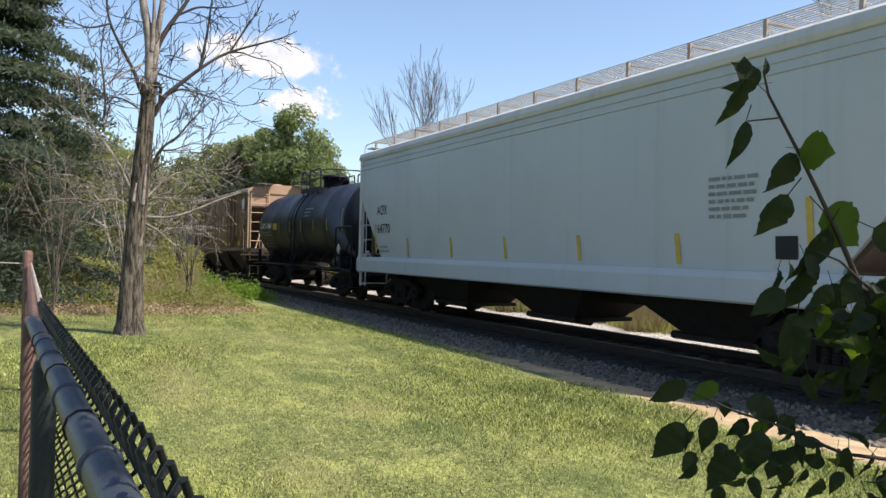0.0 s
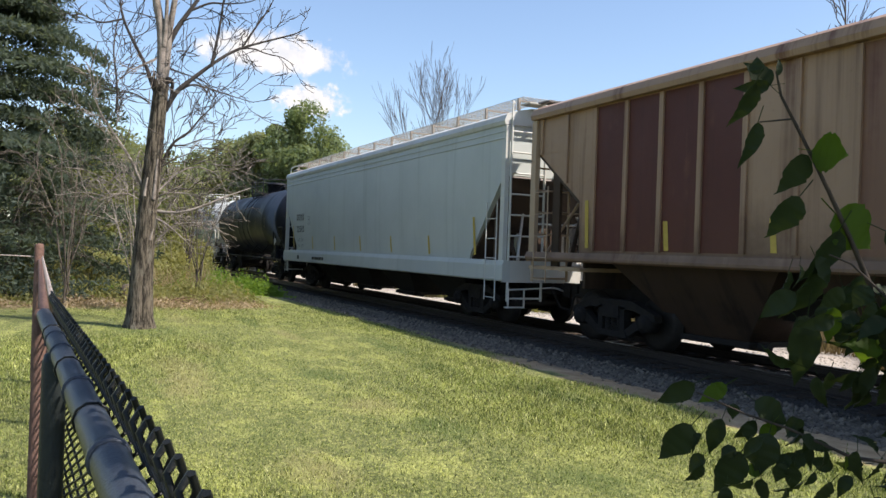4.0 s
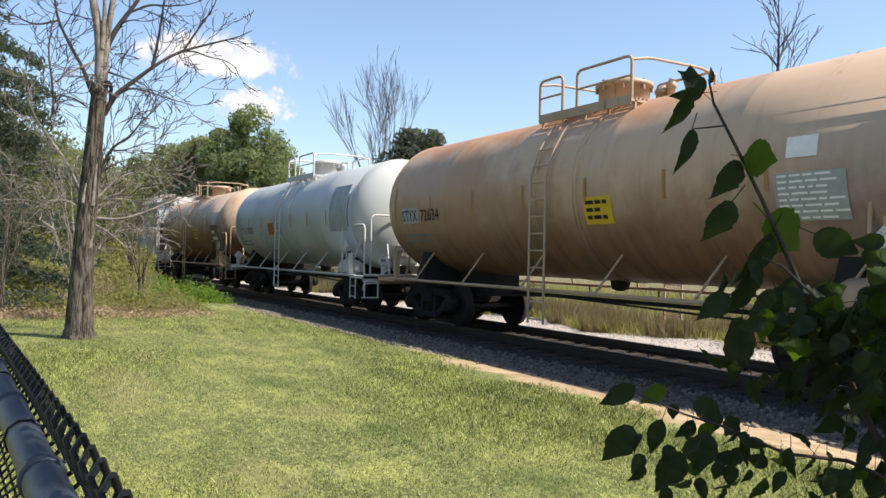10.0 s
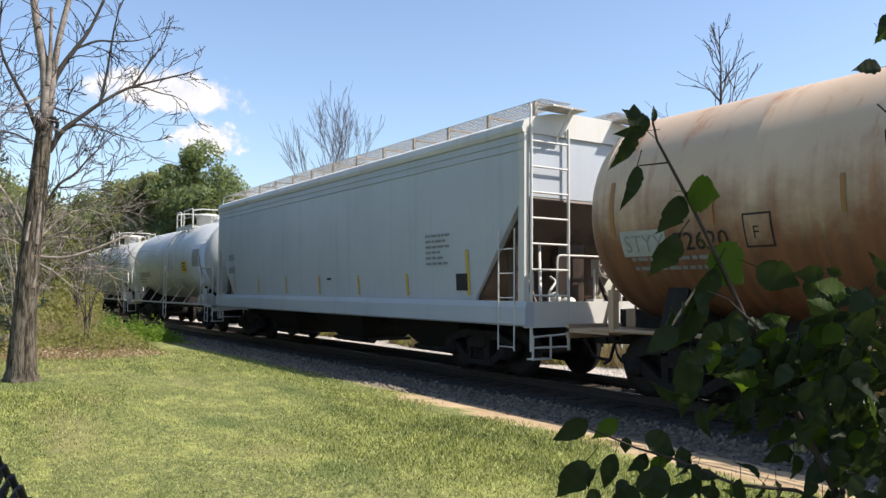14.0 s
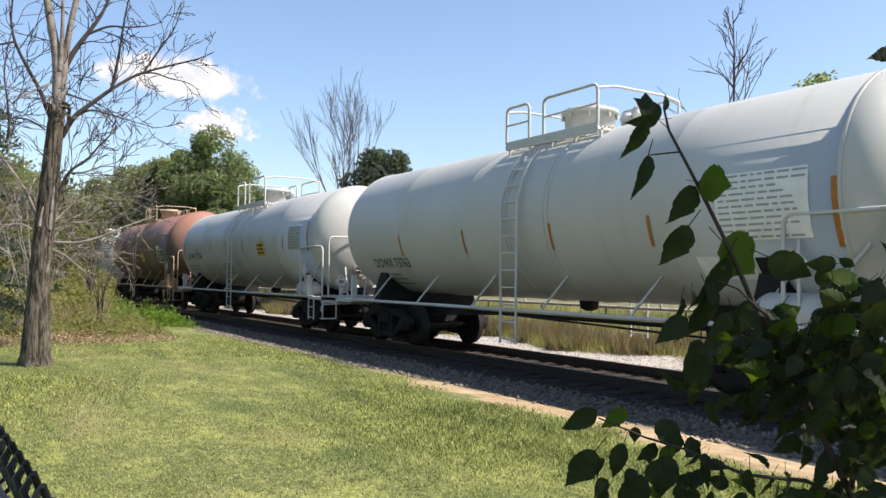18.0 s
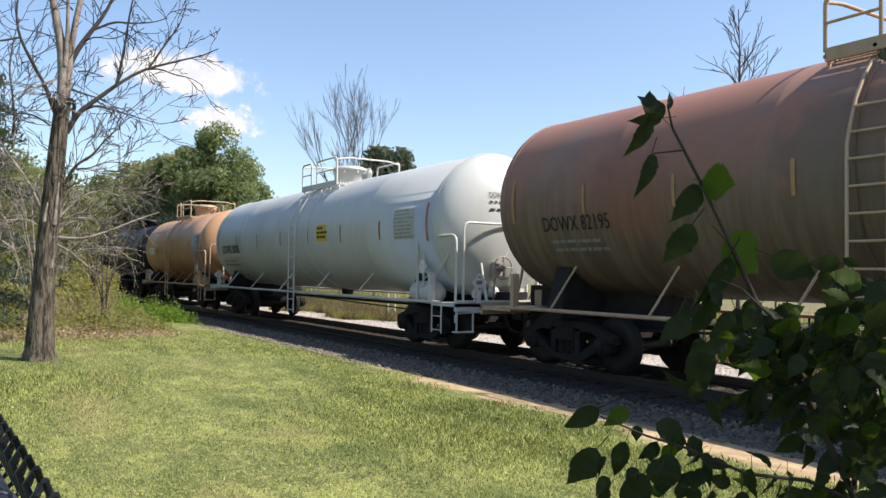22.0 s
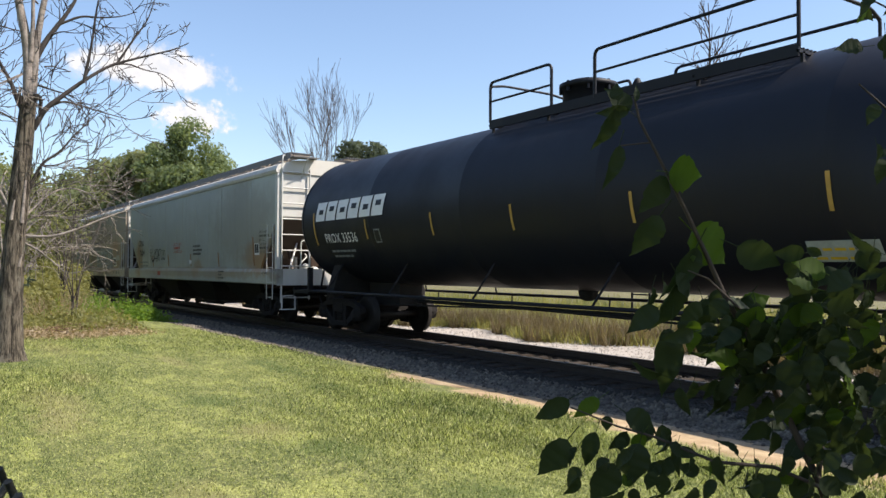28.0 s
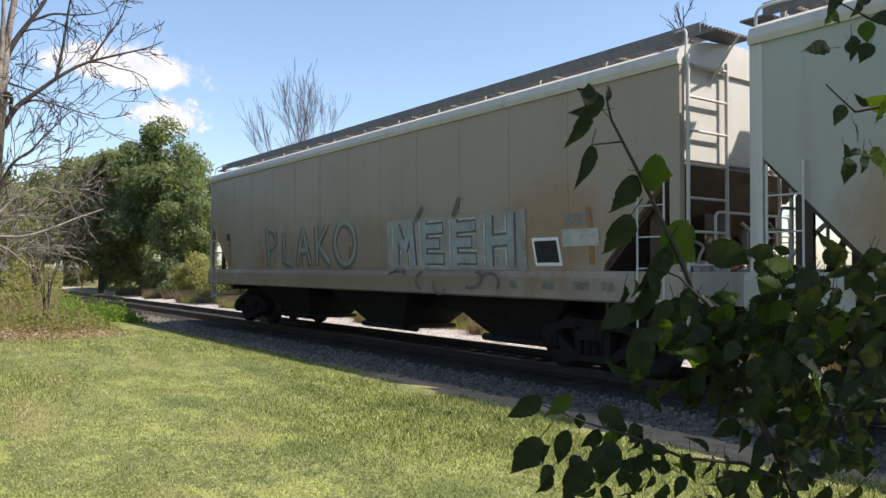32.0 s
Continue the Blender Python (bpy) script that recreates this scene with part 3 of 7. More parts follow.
    if placard:
        for px, py in ((bar - 0.55, -1),):
            holder = Geo()
            zz = zc - 0.92
            yy = -1.46
            holder.add([(px, yy, zz - 0.17), (px + 0.17, yy, zz), (px, yy, zz + 0.17), (px - 0.17, yy, zz), (px, yy + 0.02, zz - 0.17), (px + 0.17, yy + 0.02, zz), (px, yy + 0.02, zz + 0.17), (px - 0.17, yy + 0.02, zz)],
                       [(0, 1, 2, 3), (7, 6, 5, 4), (0, 4, 5, 1), (1, 5, 6, 2), (2, 6, 7, 3), (3, 7, 4, 0)])
            part("placard", holder, PLACARD, car, "white diamond hazard placard")
            part("placard_bracket", Geo().box(px - 0.02, px + 0.02, yy + 0.02, yy + 0.05, 1.0, zz + 0.3), fit, car)
        xe = half - 0.40
        holder = Geo().add([(xe, -0.95, 1.23), (xe, -0.76, 1.42), (xe, -0.95, 1.61), (xe, -1.14, 1.42)], [(0, 1, 2, 3)])
        holder.box(xe - 0.03, xe - 0.006, -1.0, -0.9, 1.0, 1.6)
        hz = part("placard", holder, PLACARD, car, "white diamond hazard placard")
        for y0, y1, z0, z1 in ((-1.02, -0.88, 1.38, 1.46), (-0.98, -0.92, 1.27, 1.31), (-0.98, -0.92, 1.51, 1.55)):
            part("placard_print", Geo().box(xe + 0.002, xe + 0.006, y0, y1, z0, z1), INKRED if fit is P_TANFIT else INKGREY, hz)
    if small:
        skin.bars(-bar + 0.5, zc - 0.72, 1.5, 2, mark_ink if mark_ink is not INKBLACK else INKGREY, 0.13, 0.05, k + 40)
    skin.half, skin.bar, skin.zc, skin.radius, skin.ahead = half, bar, zc, radius, AHEAD.get(k, 0.0)
    return car, skin


def head_print(s, lines, mat=INKGREY, y=-0.60, z=0.52, size=0.17, pitch=0.16, width=0.66, card=None):
    """Lettering on the dished front head of a tank car; lines that are numbers stand for rows of small print."""
    tip, deep = s.bar + s.radius * 0.48, s.radius * 0.48

    def on_head(yy, zz, lift):
        q = min(0.98, math.hypot(yy, zz) / s.radius)
        return (tip - deep * (1 - math.sqrt(1 - q * q)) + lift, yy, s.zc + zz)

    if card:
        n = 6
        g = Geo().add([on_head(y - 0.05 + (width + 0.10) * i / n, z - 0.05 + 0.23 * j, 0.010) for j in (0, 1) for i in range(n + 1)], [(i, i + 1, n + 2 + i, n + 1 + i) for i in range(n)])
        part("name_card", g, card, s.car)
    for row, text in enumerate(lines):
        if isinstance(text, str):
            cu = bpy.data.curves.new("lettering", "FONT")
            cu.body, cu.size, cu.resolution_u = text, size, 2
            ob = new("lettering", cu)
            me = bpy.data.meshes.new_from_object(ob)
            bpy.data.objects.remove(ob)
            wide = max(v.co.x for v in me.vertices)
            for v in me.vertices:
                v.co = on_head(y + v.co.x * width / wide, z - pitch * row + v.co.y, 0.016)
            me.materials.clear()
            me.materials.append(mat)
            part("lettering", me, mat, s.car)
        else:
            rnd, g, yy = random.Random(row + len(lines)), Geo(), y
            zz = z - pitch * row + 0.05
            while yy < y + width * text:
                step = rnd.uniform(0.05, 0.16)
                g.add([on_head(yy, zz, 0.016), on_head(yy + step, zz, 0.016), on_head(yy + step, zz + 0.045, 0.016), on_head(yy, zz + 0.045, 0.016)], [(0, 1, 2, 3)])
                yy += step + 0.04
            tagged(part("small_print", g, mat, s.car), kind="stuff")


def hopper_profile(z, sill=1.34, eave=4.32, wide=1.60, waist=1.52):
    """Half width of a hopper's side at a height."""
    if z <= sill:
        return wide
    w = (z - sill) / (eave - sill)
    return waist + (wide - waist) * math.sin(min(1.0, max(0.0, w)) * math.pi * 0.62) ** 0.8


def hopper_car(k, body, label, roof=None, fit=None, sill_z=(0.94, 1.34), eave=4.32, bays=3, walk_mat=None, marks=YELLOW, ribs=0, cut=1.25, mould=True, bay_mat=None, bulge=True,
               slope_mat=None, walk=True, brackets=None, panels=None, end_rise=1.80, foot=0.10, walk_rise=None, mark_x=None):
    a, b = JOINTS[k], JOINTS[k + 1]
    length = b - a
    half = length / 2
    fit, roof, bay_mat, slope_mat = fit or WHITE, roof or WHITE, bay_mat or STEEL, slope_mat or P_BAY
    car = thing("hopper_car", label, "hopper car", group="freight train")
    sb, st = sill_z
    hb = half - 0.55

    def depth(z):
        if bulge:
            return hopper_profile(z, st, eave)
        return 1.60 if z <= st else 1.50

    # body with sloping end floors
    zs = [0.0, 0.05, 0.12, 0.25, 0.4, 0.55, 0.7, 0.85, 1.0]
    g, rings = Geo(), []
    low_end = st + end_rise
    # the side sheets end on a slope from the foot of the hopper up to the end sheet
    rise = [(0.0, low_end), (cut * 0.5, low_end + (st + foot - low_end) * 0.5), (cut, st + foot), (cut + 0.04, st - 0.02)]
    stations = [(-hb + d, z) for d, z in rise] + [(hb - d, z) for d, z in reversed(rise)]
    loops = []
    for x, zb in stations:
        side = [(depth(max(zb + (eave - zb) * w, st + 0.001)), zb + (eave - zb) * w) for w in zs]
        loops.append([(x, -y, z) for y, z in side] + [(x, y, z) for y, z in reversed(side)])
    n = len(loops[0])
    v = [p for lp in loops for p in lp]
    g.add(v, [(i * n + j, i * n + (j + 1) % n, (i + 1) * n + (j + 1) % n, (i + 1) * n + j) for i in range(len(loops) - 1) for j in range(n - 1)] +
          [(i * n + n - 1, i * n, (i + 1) * n, (i + 1) * n + n - 1) for i in range(len(loops) - 1)], False)
    g.add(loops[0], [tuple(range(n))])
    g.add(loops[-1], [tuple(range(n - 1, -1, -1))])
    part("body", g, body, car)
    for e in (-1, 1):
        sheet = [(e * hb, low_end - 0.015), (e * (hb - cut), st + foot - 0.015), (e * (hb - cut - 0.03), st - 0.04), (e * (hb - cut + 0.03), st - 0.04), (e * (hb - cut + 0.05), st + foot - 0.06), (e * (hb + 0.03), low_end - 0.06)]
        g, n = Geo(), len(sheet)
        g.add([(x, y, z) for y in (-1.47, 1.47) for x, z in sheet], [(j, (j + 1) % n, n + (j + 1) % n, n + j) for j in range(n)] + [tuple(range(n - 1, -1, -1)), tuple(range(n, 2 * n))])
        part("slope_sheet", g, slope_mat, car, "grimy brown slope sheet under the hopper's end, its shade painted in")
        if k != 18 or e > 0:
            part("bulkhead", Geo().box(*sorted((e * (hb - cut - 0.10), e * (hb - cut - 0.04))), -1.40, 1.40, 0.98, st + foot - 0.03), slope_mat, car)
        zw = low_end - (low_end - st - foot) * 0.42
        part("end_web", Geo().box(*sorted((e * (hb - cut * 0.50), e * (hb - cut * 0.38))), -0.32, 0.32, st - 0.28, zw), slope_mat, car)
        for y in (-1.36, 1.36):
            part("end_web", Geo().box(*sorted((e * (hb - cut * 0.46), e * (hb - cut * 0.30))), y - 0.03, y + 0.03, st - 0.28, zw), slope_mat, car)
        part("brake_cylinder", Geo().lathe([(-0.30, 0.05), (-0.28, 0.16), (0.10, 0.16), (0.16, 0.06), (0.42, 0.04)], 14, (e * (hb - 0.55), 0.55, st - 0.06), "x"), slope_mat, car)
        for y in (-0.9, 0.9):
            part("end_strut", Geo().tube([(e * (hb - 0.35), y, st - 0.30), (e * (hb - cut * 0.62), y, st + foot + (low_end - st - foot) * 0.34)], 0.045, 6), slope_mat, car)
    skin = Skin(car, depth)
    # side sills
    for s in (-1, 1):
        g = Geo()
        out_l = [(s * 1.60, sb), (s * 1.635, sb + 0.03), (s * 1.635, st - 0.10), (s * 1.60, st), (s * 1.44, st), (s * 1.44, sb)]
        g.prism(out_l if s > 0 else out_l[::-1], -hb - 0.12, hb + 0.12)
        part("side_sill", g, body, car)
        if mould:
            for i, dz in enumerate((0.02, 0.16, 0.30)):
                z = eave - 0.02 - dz
                part("moulding", Geo().tube([(-hb, s * (depth(z) + 0.002), z), (hb, s * (depth(z) + 0.002), z)], 0.018, 6), body, car)
        for i in range(0 if ribs or mould else 11):
            x = (i - 5) * (2 * hb - 2 * cut) / 11
            zz = [st + 0.02 + (eave - 0.06 - st) * q / 8 for q in range(9)]
            part("weld_seam", Geo().tube([(x, s * (depth(z) + 0.001), z) for z in zz], 0.007, 5), body, car)
        for i in range(ribs):
            x = -hb + 0.2 + (2 * hb - 0.4) * i / (ribs - 1)
            zb = st + 0.05 if abs(x) < hb - cut else st + foot + 0.05 + (low_end - st - foot) * (abs(x) - hb + cut) / cut
            if panels and i < ribs - 1:
                pitch = (2 * hb - 0.4) / (ribs - 1)
                za = max(zb, st + 0.05 if abs(x + pitch) < hb - cut else st + foot + 0.05 + (low_end - st - foot) * (abs(x + pitch) - hb + cut) / cut)
                part("side_panel", Geo().box(x + 0.045, x + pitch - 0.045, *sorted((s * 1.49, s * 1.506)), za, eave - 0.06), panels[i], car)
            part("side_post", Geo().box(x - 0.045, x + 0.045, *sorted((s * 1.49, s * 1.545)), zb, eave - 0.06), body, car)
    # roof with a low arch and hatches
    arch = [(-1.63, eave - 0.04), (-1.65, eave + 0.04), (-1.60, eave + 0.16), (-1.42, eave + 0.25), (-1.0, eave + 0.34), (-0.4, eave + 0.40), (0.4, eave + 0.40), (1.0, eave + 0.34), (1.42, eave + 0.25), (1.60, eave + 0.16), (1.65, eave + 0.04), (1.63, eave - 0.04)]
    part("roof", Geo().prism(arch[::-1], -hb - 0.05, hb + 0.05, False), roof, car)
    for i in range(5):
        x = -hb + 1.2 + (2 * hb - 2.4) * i / 4
        hatch = Geo().lathe([(0, 0.34), (0.10, 0.36), (0.14, 0.30), (0.16, 0.02)], 14, (x, 0, eave + 0.38), "z")
        part("hatch", hatch, roof, car)
    # roof walks: bar gratings on brackets along both edges
    wm = walk_mat or GRATING
    zr = eave + (walk_rise or ((0.58 if walk_mat is None else 0.50) if walk else 0.46))
    deep = 0.014 if walk_mat is None else 0.035
    fascia = 0.17 if walk_rise else 0.0
    for s in (-1, 1):
        g = Geo()
        for i in range(9):
            y = s * (0.56 + 0.082 * i)
            g.box(-hb - 0.10, hb + 0.10, y - 0.010, y + 0.010, zr - deep, zr)
        for i in range(60):
            x = -hb + 2 * hb * (i + 0.5) / 60
            g.box(x - 0.012, x + 0.012, *sorted((s * 0.55, s * 1.22)), zr - deep * 0.8, zr - 0.002)
        if not walk:
            continue
        if fascia:
            part("walk_fascia", Geo().box(-hb - 0.10, hb + 0.10, *sorted((s * 1.222, s * 1.235)), zr - fascia, zr), wm, car)
        tagged(part("roof_walk", g, wm, car), kind="stuff")
        for i in range(13):
            x = -hb + 0.15 + (2 * hb - 0.3) * i / 12
            g = Geo().box(x - 0.03, x + 0.03, *sorted((s * 1.17, s * 1.22)), eave + 0.26, zr).box(x - 0.025, x + 0.025, *sorted((s * 0.56, s * 1.2)), zr - 0.06, zr - 0.036)
            part("walk_bracket", g, brackets or fit, car)
    for e in (-1, 1):
        for y0, y1 in ((-1.25, -0.50), (0.50, 1.25)):
            g = Geo()
            for i in range(16):
                x = e * (hb + 0.02 + 0.024 * i)
                g.box(x - 0.006, x + 0.006, y0, y1, eave + 0.385, eave + 0.417)
            for i in range(12):
                y = y0 + (y1 - y0) * i / 11
                g.box(*sorted((e * hb, e * (hb + 0.40))), y - 0.008, y + 0.008, eave + 0.388, eave + 0.414)
            tagged(part("crossover_walk", g, wm, car), kind="stuff")
            part("walk_bracket", Geo().tube([(e * (hb + 0.01), (y0 + y1) / 2, eave - 0.15), (e * (hb + 0.44), (y0 + y1) / 2, eave + 0.37)], 0.018, 5), fit, car)
        if k > 17:
            part("end_sheet", Geo().box(*sorted((e * (hb + 0.002), e * (hb + 0.010))), -1.46, 1.46, low_end + 0.02, eave - 0.03), fit, car, "pale painted end sheet")
        # end posts, ladders, platform and grab irons
        for s in (-1, 1):
            part("corner_post", Geo().box(*sorted((e * (half - 0.66), e * (half - 0.50))), *sorted((s * 1.50, s * 1.60)), sb, eave - 0.05), body if k == 19 else fit, car)
            ladder(car, e * (half - 0.46), s * 1.06, sb - 0.42, eave + 0.10, fit, "y", 0.84, 0.44, 0.027, label="")
            ladder(car, e * (half - 0.95), s * 1.63, sb - 0.42, st + 1.25, fit, "x", 0.44, 0.42, 0.014, name="side_ladder")
            part("post", Geo().box(*sorted((e * (hb - 1.05), e * (hb - 0.95))), *sorted((s * 0.55, s * 0.65)), st - 0.3, low_end - 0.55), fit, car)
            if walk:
                part("handhold", rail_of(bent([(e * (half - 0.50), s * 1.48, eave + 0.0), (e * (half - 0.50), s * 1.45, zr - 0.12), (e * (half - 0.75), s * 1.3, zr - 0.06), (e * (half - 1.0), s * 1.1, zr - 0.05)], 0.1), 0.018), fit, car)
        g = Geo().box(*sorted((e * (hb - 1.6), e * (half - 0.45))), -1.55, 1.55, st - 0.34, st - 0.27).box(*sorted((e * (half - 0.52), e * (half - 0.44))), -1.60, 1.60, sb - 0.02, st)
        part("end_platform", g, fit, car)
        part("end_brace", Geo().tube([(e * (half - 0.55), -1.2, st), (e * (hb - 0.75), -0.6, low_end - 0.5)], 0.03, 6), fit, car)
        part("end_brace", Geo().tube([(e * (half - 0.55), 1.2, st), (e * (hb - 0.75), 0.6, low_end - 0.5)], 0.03, 6), fit, car)
        part("grab_iron", rail_of(bent([(e * (half - 0.46), -0.9, st), (e * (half - 0.46), -0.9, st + 0.8), (e * (half - 0.46), 0.9, st + 0.8), (e * (half - 0.46), 0.9, st)], 0.1), 0.02), fit, car)
    part("brake_wheel", BRAKE_WHITE, fit, car, at=pose(half - 0.50, 0.35, 2.05))
    # centre sill and discharge bays
    part("centre_sill", Geo().box(-half + 0.5, half - 0.5, -0.33, 0.33, 0.72, 1.06), STEEL, car)
    span = 2 * (hb - cut) - 1.2
    for i in range(bays):
        x = -span / 2 + span * (i + 0.5) / bays
        w = span / bays * 0.49
        g = Geo()
        v = [(x - w, -1.40, st - 0.05), (x + w, -1.40, st - 0.05), (x + w, 1.40, st - 0.05), (x - w, 1.40, st - 0.05), (x - w * 0.34, -0.62, 0.36), (x + w * 0.34, -0.62, 0.36), (x + w * 0.34, 0.62, 0.36), (x - w * 0.34, 0.62, 0.36)]
        g.add(v, [(0, 1, 5, 4), (1, 2, 6, 5), (2, 3, 7, 6), (3, 0, 4, 7), (4, 5, 6, 7), (3, 2, 1, 0)])
        part("discharge_bay", g, bay_mat, car)
        part("outlet_gate", Geo().box(x - w * 0.40, x + w * 0.40, -0.72, 0.72, 0.28, 0.36).cyl((x - w * 0.5, -0.5, 0.30), (x + w * 0.5, -0.5, 0.30), 0.07, 10), STEEL, car)
    trucks(car, half, 2.5)
    for e in (-1, 1):
        end_gear(car, half, st - 0.26, fit, e)
    xs_marks = mark_x or [-hb + cut + 0.25 + (2 * (hb - cut) - 0.5) * i / 6 for i in range(7)]
    for i, x in enumerate(xs_marks):
        tall = i in (0, len(xs_marks) - 1)
        skin.patch("reflector", x, st + (0.52 if tall else 0.30), 0.10, 0.85 if tall else 0.46, marks, lean=-0.04)
    skin.half, skin.hb, skin.st, skin.cut = half, hb, st, cut
    return car, skin

# ---- the cars of the train, from the head of the shot to its tail ----
P_PALE = paint("pale_blue_grey_paint", (0.42, 0.46, 0.48), grime=0.25, seed=1, streak=0.15)
P_OFFW = paint("off_white_paint", (0.45, 0.48, 0.465), grime=0.3, seed=2, streak=0.2)
P_GREYH = paint("light_grey_paint", (0.38, 0.42, 0.46), grime=0.25, seed=4, streak=0.15)
# the wide spot at x 6 paints in foliage shade along with dirt
P_GREEN = paint("grey_green_paint", (0.35, 0.375, 0.34), dirt=(0.27, 0.20, 0.12), grime=0.5, rust=0.10, rust_colour=(0.33, 0.20, 0.09), seed=5, streak=0.35, spots=((6.0, 3.0, 3.2, 1.7, (0.245, 0.24, 0.205), 0.65), (7.3, 1.95, 1.6, 0.5, (0.27, 0.17, 0.095), 0.6), (-7.2, 2.0, 0.7, 1.0, (0.30, 0.17, 0.07), 0.7), (7.6, 1.75, 1.2, 0.45, (0.33, 0.20, 0.10), 0.75), (8.7, 2.0, 0.55, 0.8, (0.06, 0.035, 0.022), 0.9), (1.3, 1.6, 0.6, 0.35, (0.33, 0.20, 0.10), 0.6), (0, 1.42, 9, 0.22, (0.30, 0.20, 0.11), 0.55)))
P_BEIGE = paint("beige_grey_paint", (0.315, 0.265, 0.205), dirt=(0.24, 0.17, 0.11), grime=0.5, rust=0.10, rust_colour=(0.30, 0.18, 0.10), seed=6, streak=0.4, spots=((6.4, 2.15, 1.5, 0.9, (0.34, 0.17, 0.08), 0.55), (0.5, 1.9, 7.5, 0.9, (0.22, 0.16, 0.11), 0.6), (0.0, 1.35, 9.5, 0.35, (0.20, 0.13, 0.08), 0.5), (-7.9, 2.2, 0.9, 1.0, (0.30, 0.18, 0.09), 0.5)))
P_RUSTH = paint("cream_paint_rust_stained", (0.35, 0.225, 0.145), dirt=(0.085, 0.042, 0.026), grime=0.8, rust=0.42, rust_colour=(0.15, 0.065, 0.04), seed=7, streak=0.75, belly=((0.095, 0.05, 0.03), 1.4, 2.5, 0.65))
P_RUSTM = paint("paint_gone_to_maroon_rust", (0.095, 0.029, 0.021), dirt=(0.045, 0.016, 0.014), grime=0.8, rust=0.42, rust_colour=(0.16, 0.06, 0.035), seed=27, streak=0.6)
P_RUSTO = paint("paint_half_gone_to_rust", (0.19, 0.10, 0.062), dirt=(0.10, 0.04, 0.028), grime=0.8, rust=0.45, rust_colour=(0.12, 0.045, 0.03), seed=28, streak=0.8)
# grimy brown, darkened to hold the shade under the hopper ends
P_BAY = paint("grimy_brown_with_shade", (0.060, 0.038, 0.026), dirt=(0.02, 0.014, 0.011), grime=0.9, rust=0.45, rust_colour=(0.018, 0.012, 0.010), seed=29, streak=0.8)
P_BLACK = paint("black_tank_paint", (0.0085, 0.0105, 0.0175), dirt=(0.020, 0.020, 0.023), grime=0.35, rough=0.46, seed=8, streak=0.2, gloss=0.24)
P_BLACK2 = paint("dusty_black_tank_paint", (0.0085, 0.010, 0.0155), dirt=(0.020, 0.020, 0.022), grime=0.4, rough=0.46, seed=9, streak=0.25, gloss=0.24)
P_WHITE = paint("white_tank_paint", (0.45, 0.47, 0.45), dirt=(0.24, 0.27, 0.22), grime=0.35, rough=0.42, seed=10, streak=0.25)
P_WHITE2 = paint("grey_white_tank_paint", (0.475, 0.50, 0.495), dirt=(0.24, 0.26, 0.22), grime=0.4, rough=0.42, seed=11, streak=0.3)
P_WHITE3 = paint("cream_white_tank_paint", (0.46, 0.465, 0.43), dirt=(0.25, 0.26, 0.20), grime=0.35, rough=0.42, seed=12, streak=0.25)
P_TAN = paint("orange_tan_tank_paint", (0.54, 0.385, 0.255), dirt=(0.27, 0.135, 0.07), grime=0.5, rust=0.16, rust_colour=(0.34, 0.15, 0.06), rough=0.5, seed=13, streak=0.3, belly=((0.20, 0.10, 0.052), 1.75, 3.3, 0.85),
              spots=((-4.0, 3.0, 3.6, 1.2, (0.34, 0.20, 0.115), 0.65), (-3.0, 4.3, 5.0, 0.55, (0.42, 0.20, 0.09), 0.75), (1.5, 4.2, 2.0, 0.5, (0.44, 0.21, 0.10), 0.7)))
# rust covers the lower half, its colour deepened by painted shade
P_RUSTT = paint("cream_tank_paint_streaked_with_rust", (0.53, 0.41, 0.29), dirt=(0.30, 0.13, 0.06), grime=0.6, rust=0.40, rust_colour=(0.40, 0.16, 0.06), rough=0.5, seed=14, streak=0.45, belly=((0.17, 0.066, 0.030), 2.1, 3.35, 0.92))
# the grey-brown belly tint is the flank's shade put into the paint
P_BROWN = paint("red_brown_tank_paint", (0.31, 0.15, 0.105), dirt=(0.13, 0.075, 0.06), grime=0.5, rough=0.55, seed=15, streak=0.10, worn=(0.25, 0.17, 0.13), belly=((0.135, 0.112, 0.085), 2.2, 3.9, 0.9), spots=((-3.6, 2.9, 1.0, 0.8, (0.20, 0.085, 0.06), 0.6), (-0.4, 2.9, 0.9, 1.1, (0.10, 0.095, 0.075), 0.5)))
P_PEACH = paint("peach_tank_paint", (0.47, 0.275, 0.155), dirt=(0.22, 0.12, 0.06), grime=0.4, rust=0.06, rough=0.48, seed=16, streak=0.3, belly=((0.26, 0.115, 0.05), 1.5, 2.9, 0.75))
P_TANFIT = paint("tan_fittings", (0.42, 0.30, 0.20), grime=0.5, rust=0.3, seed=17)

SPRAY = plain("dark_spray_line", (0.09, 0.085, 0.07), 0.7, 0, 0.2, 4)
RUSTMARK = plain("rust_brown_reflector", (0.33, 0.17, 0.08), 0.6, 0, 0.4, 6)
BRACKET = plain("dull_tan_bracket", (0.34, 0.29, 0.24), 0.6, 0.2, 0.3, 8)
ROOFPALE = paint("dirty_pale_roof", (0.52, 0.50, 0.45), dirt=(0.22, 0.16, 0.11), grime=0.6, rust=0.1, seed=18)
WALKDARK = plain("dark_roof_grating", (0.20, 0.195, 0.19), 0.7, 0.3, 0.3, 8)
CARS = []
c, s = hopper_car(0, P_PALE, "pale blue-grey covered hopper car with a slatted roof walk", bays=3, brackets=BRACKET, cut=1.5, sill_z=(0.98, 1.42), mark_x=[-7.5, -5.3, -2.85, -0.45, 2.05, 4.48, 6.75])
s.text("ACFX", -7.35, 2.62, 0.38, INKBLACK, width=0.72)
s.text("64770", -7.35, 2.10, 0.38, INKBLACK, width=0.90)
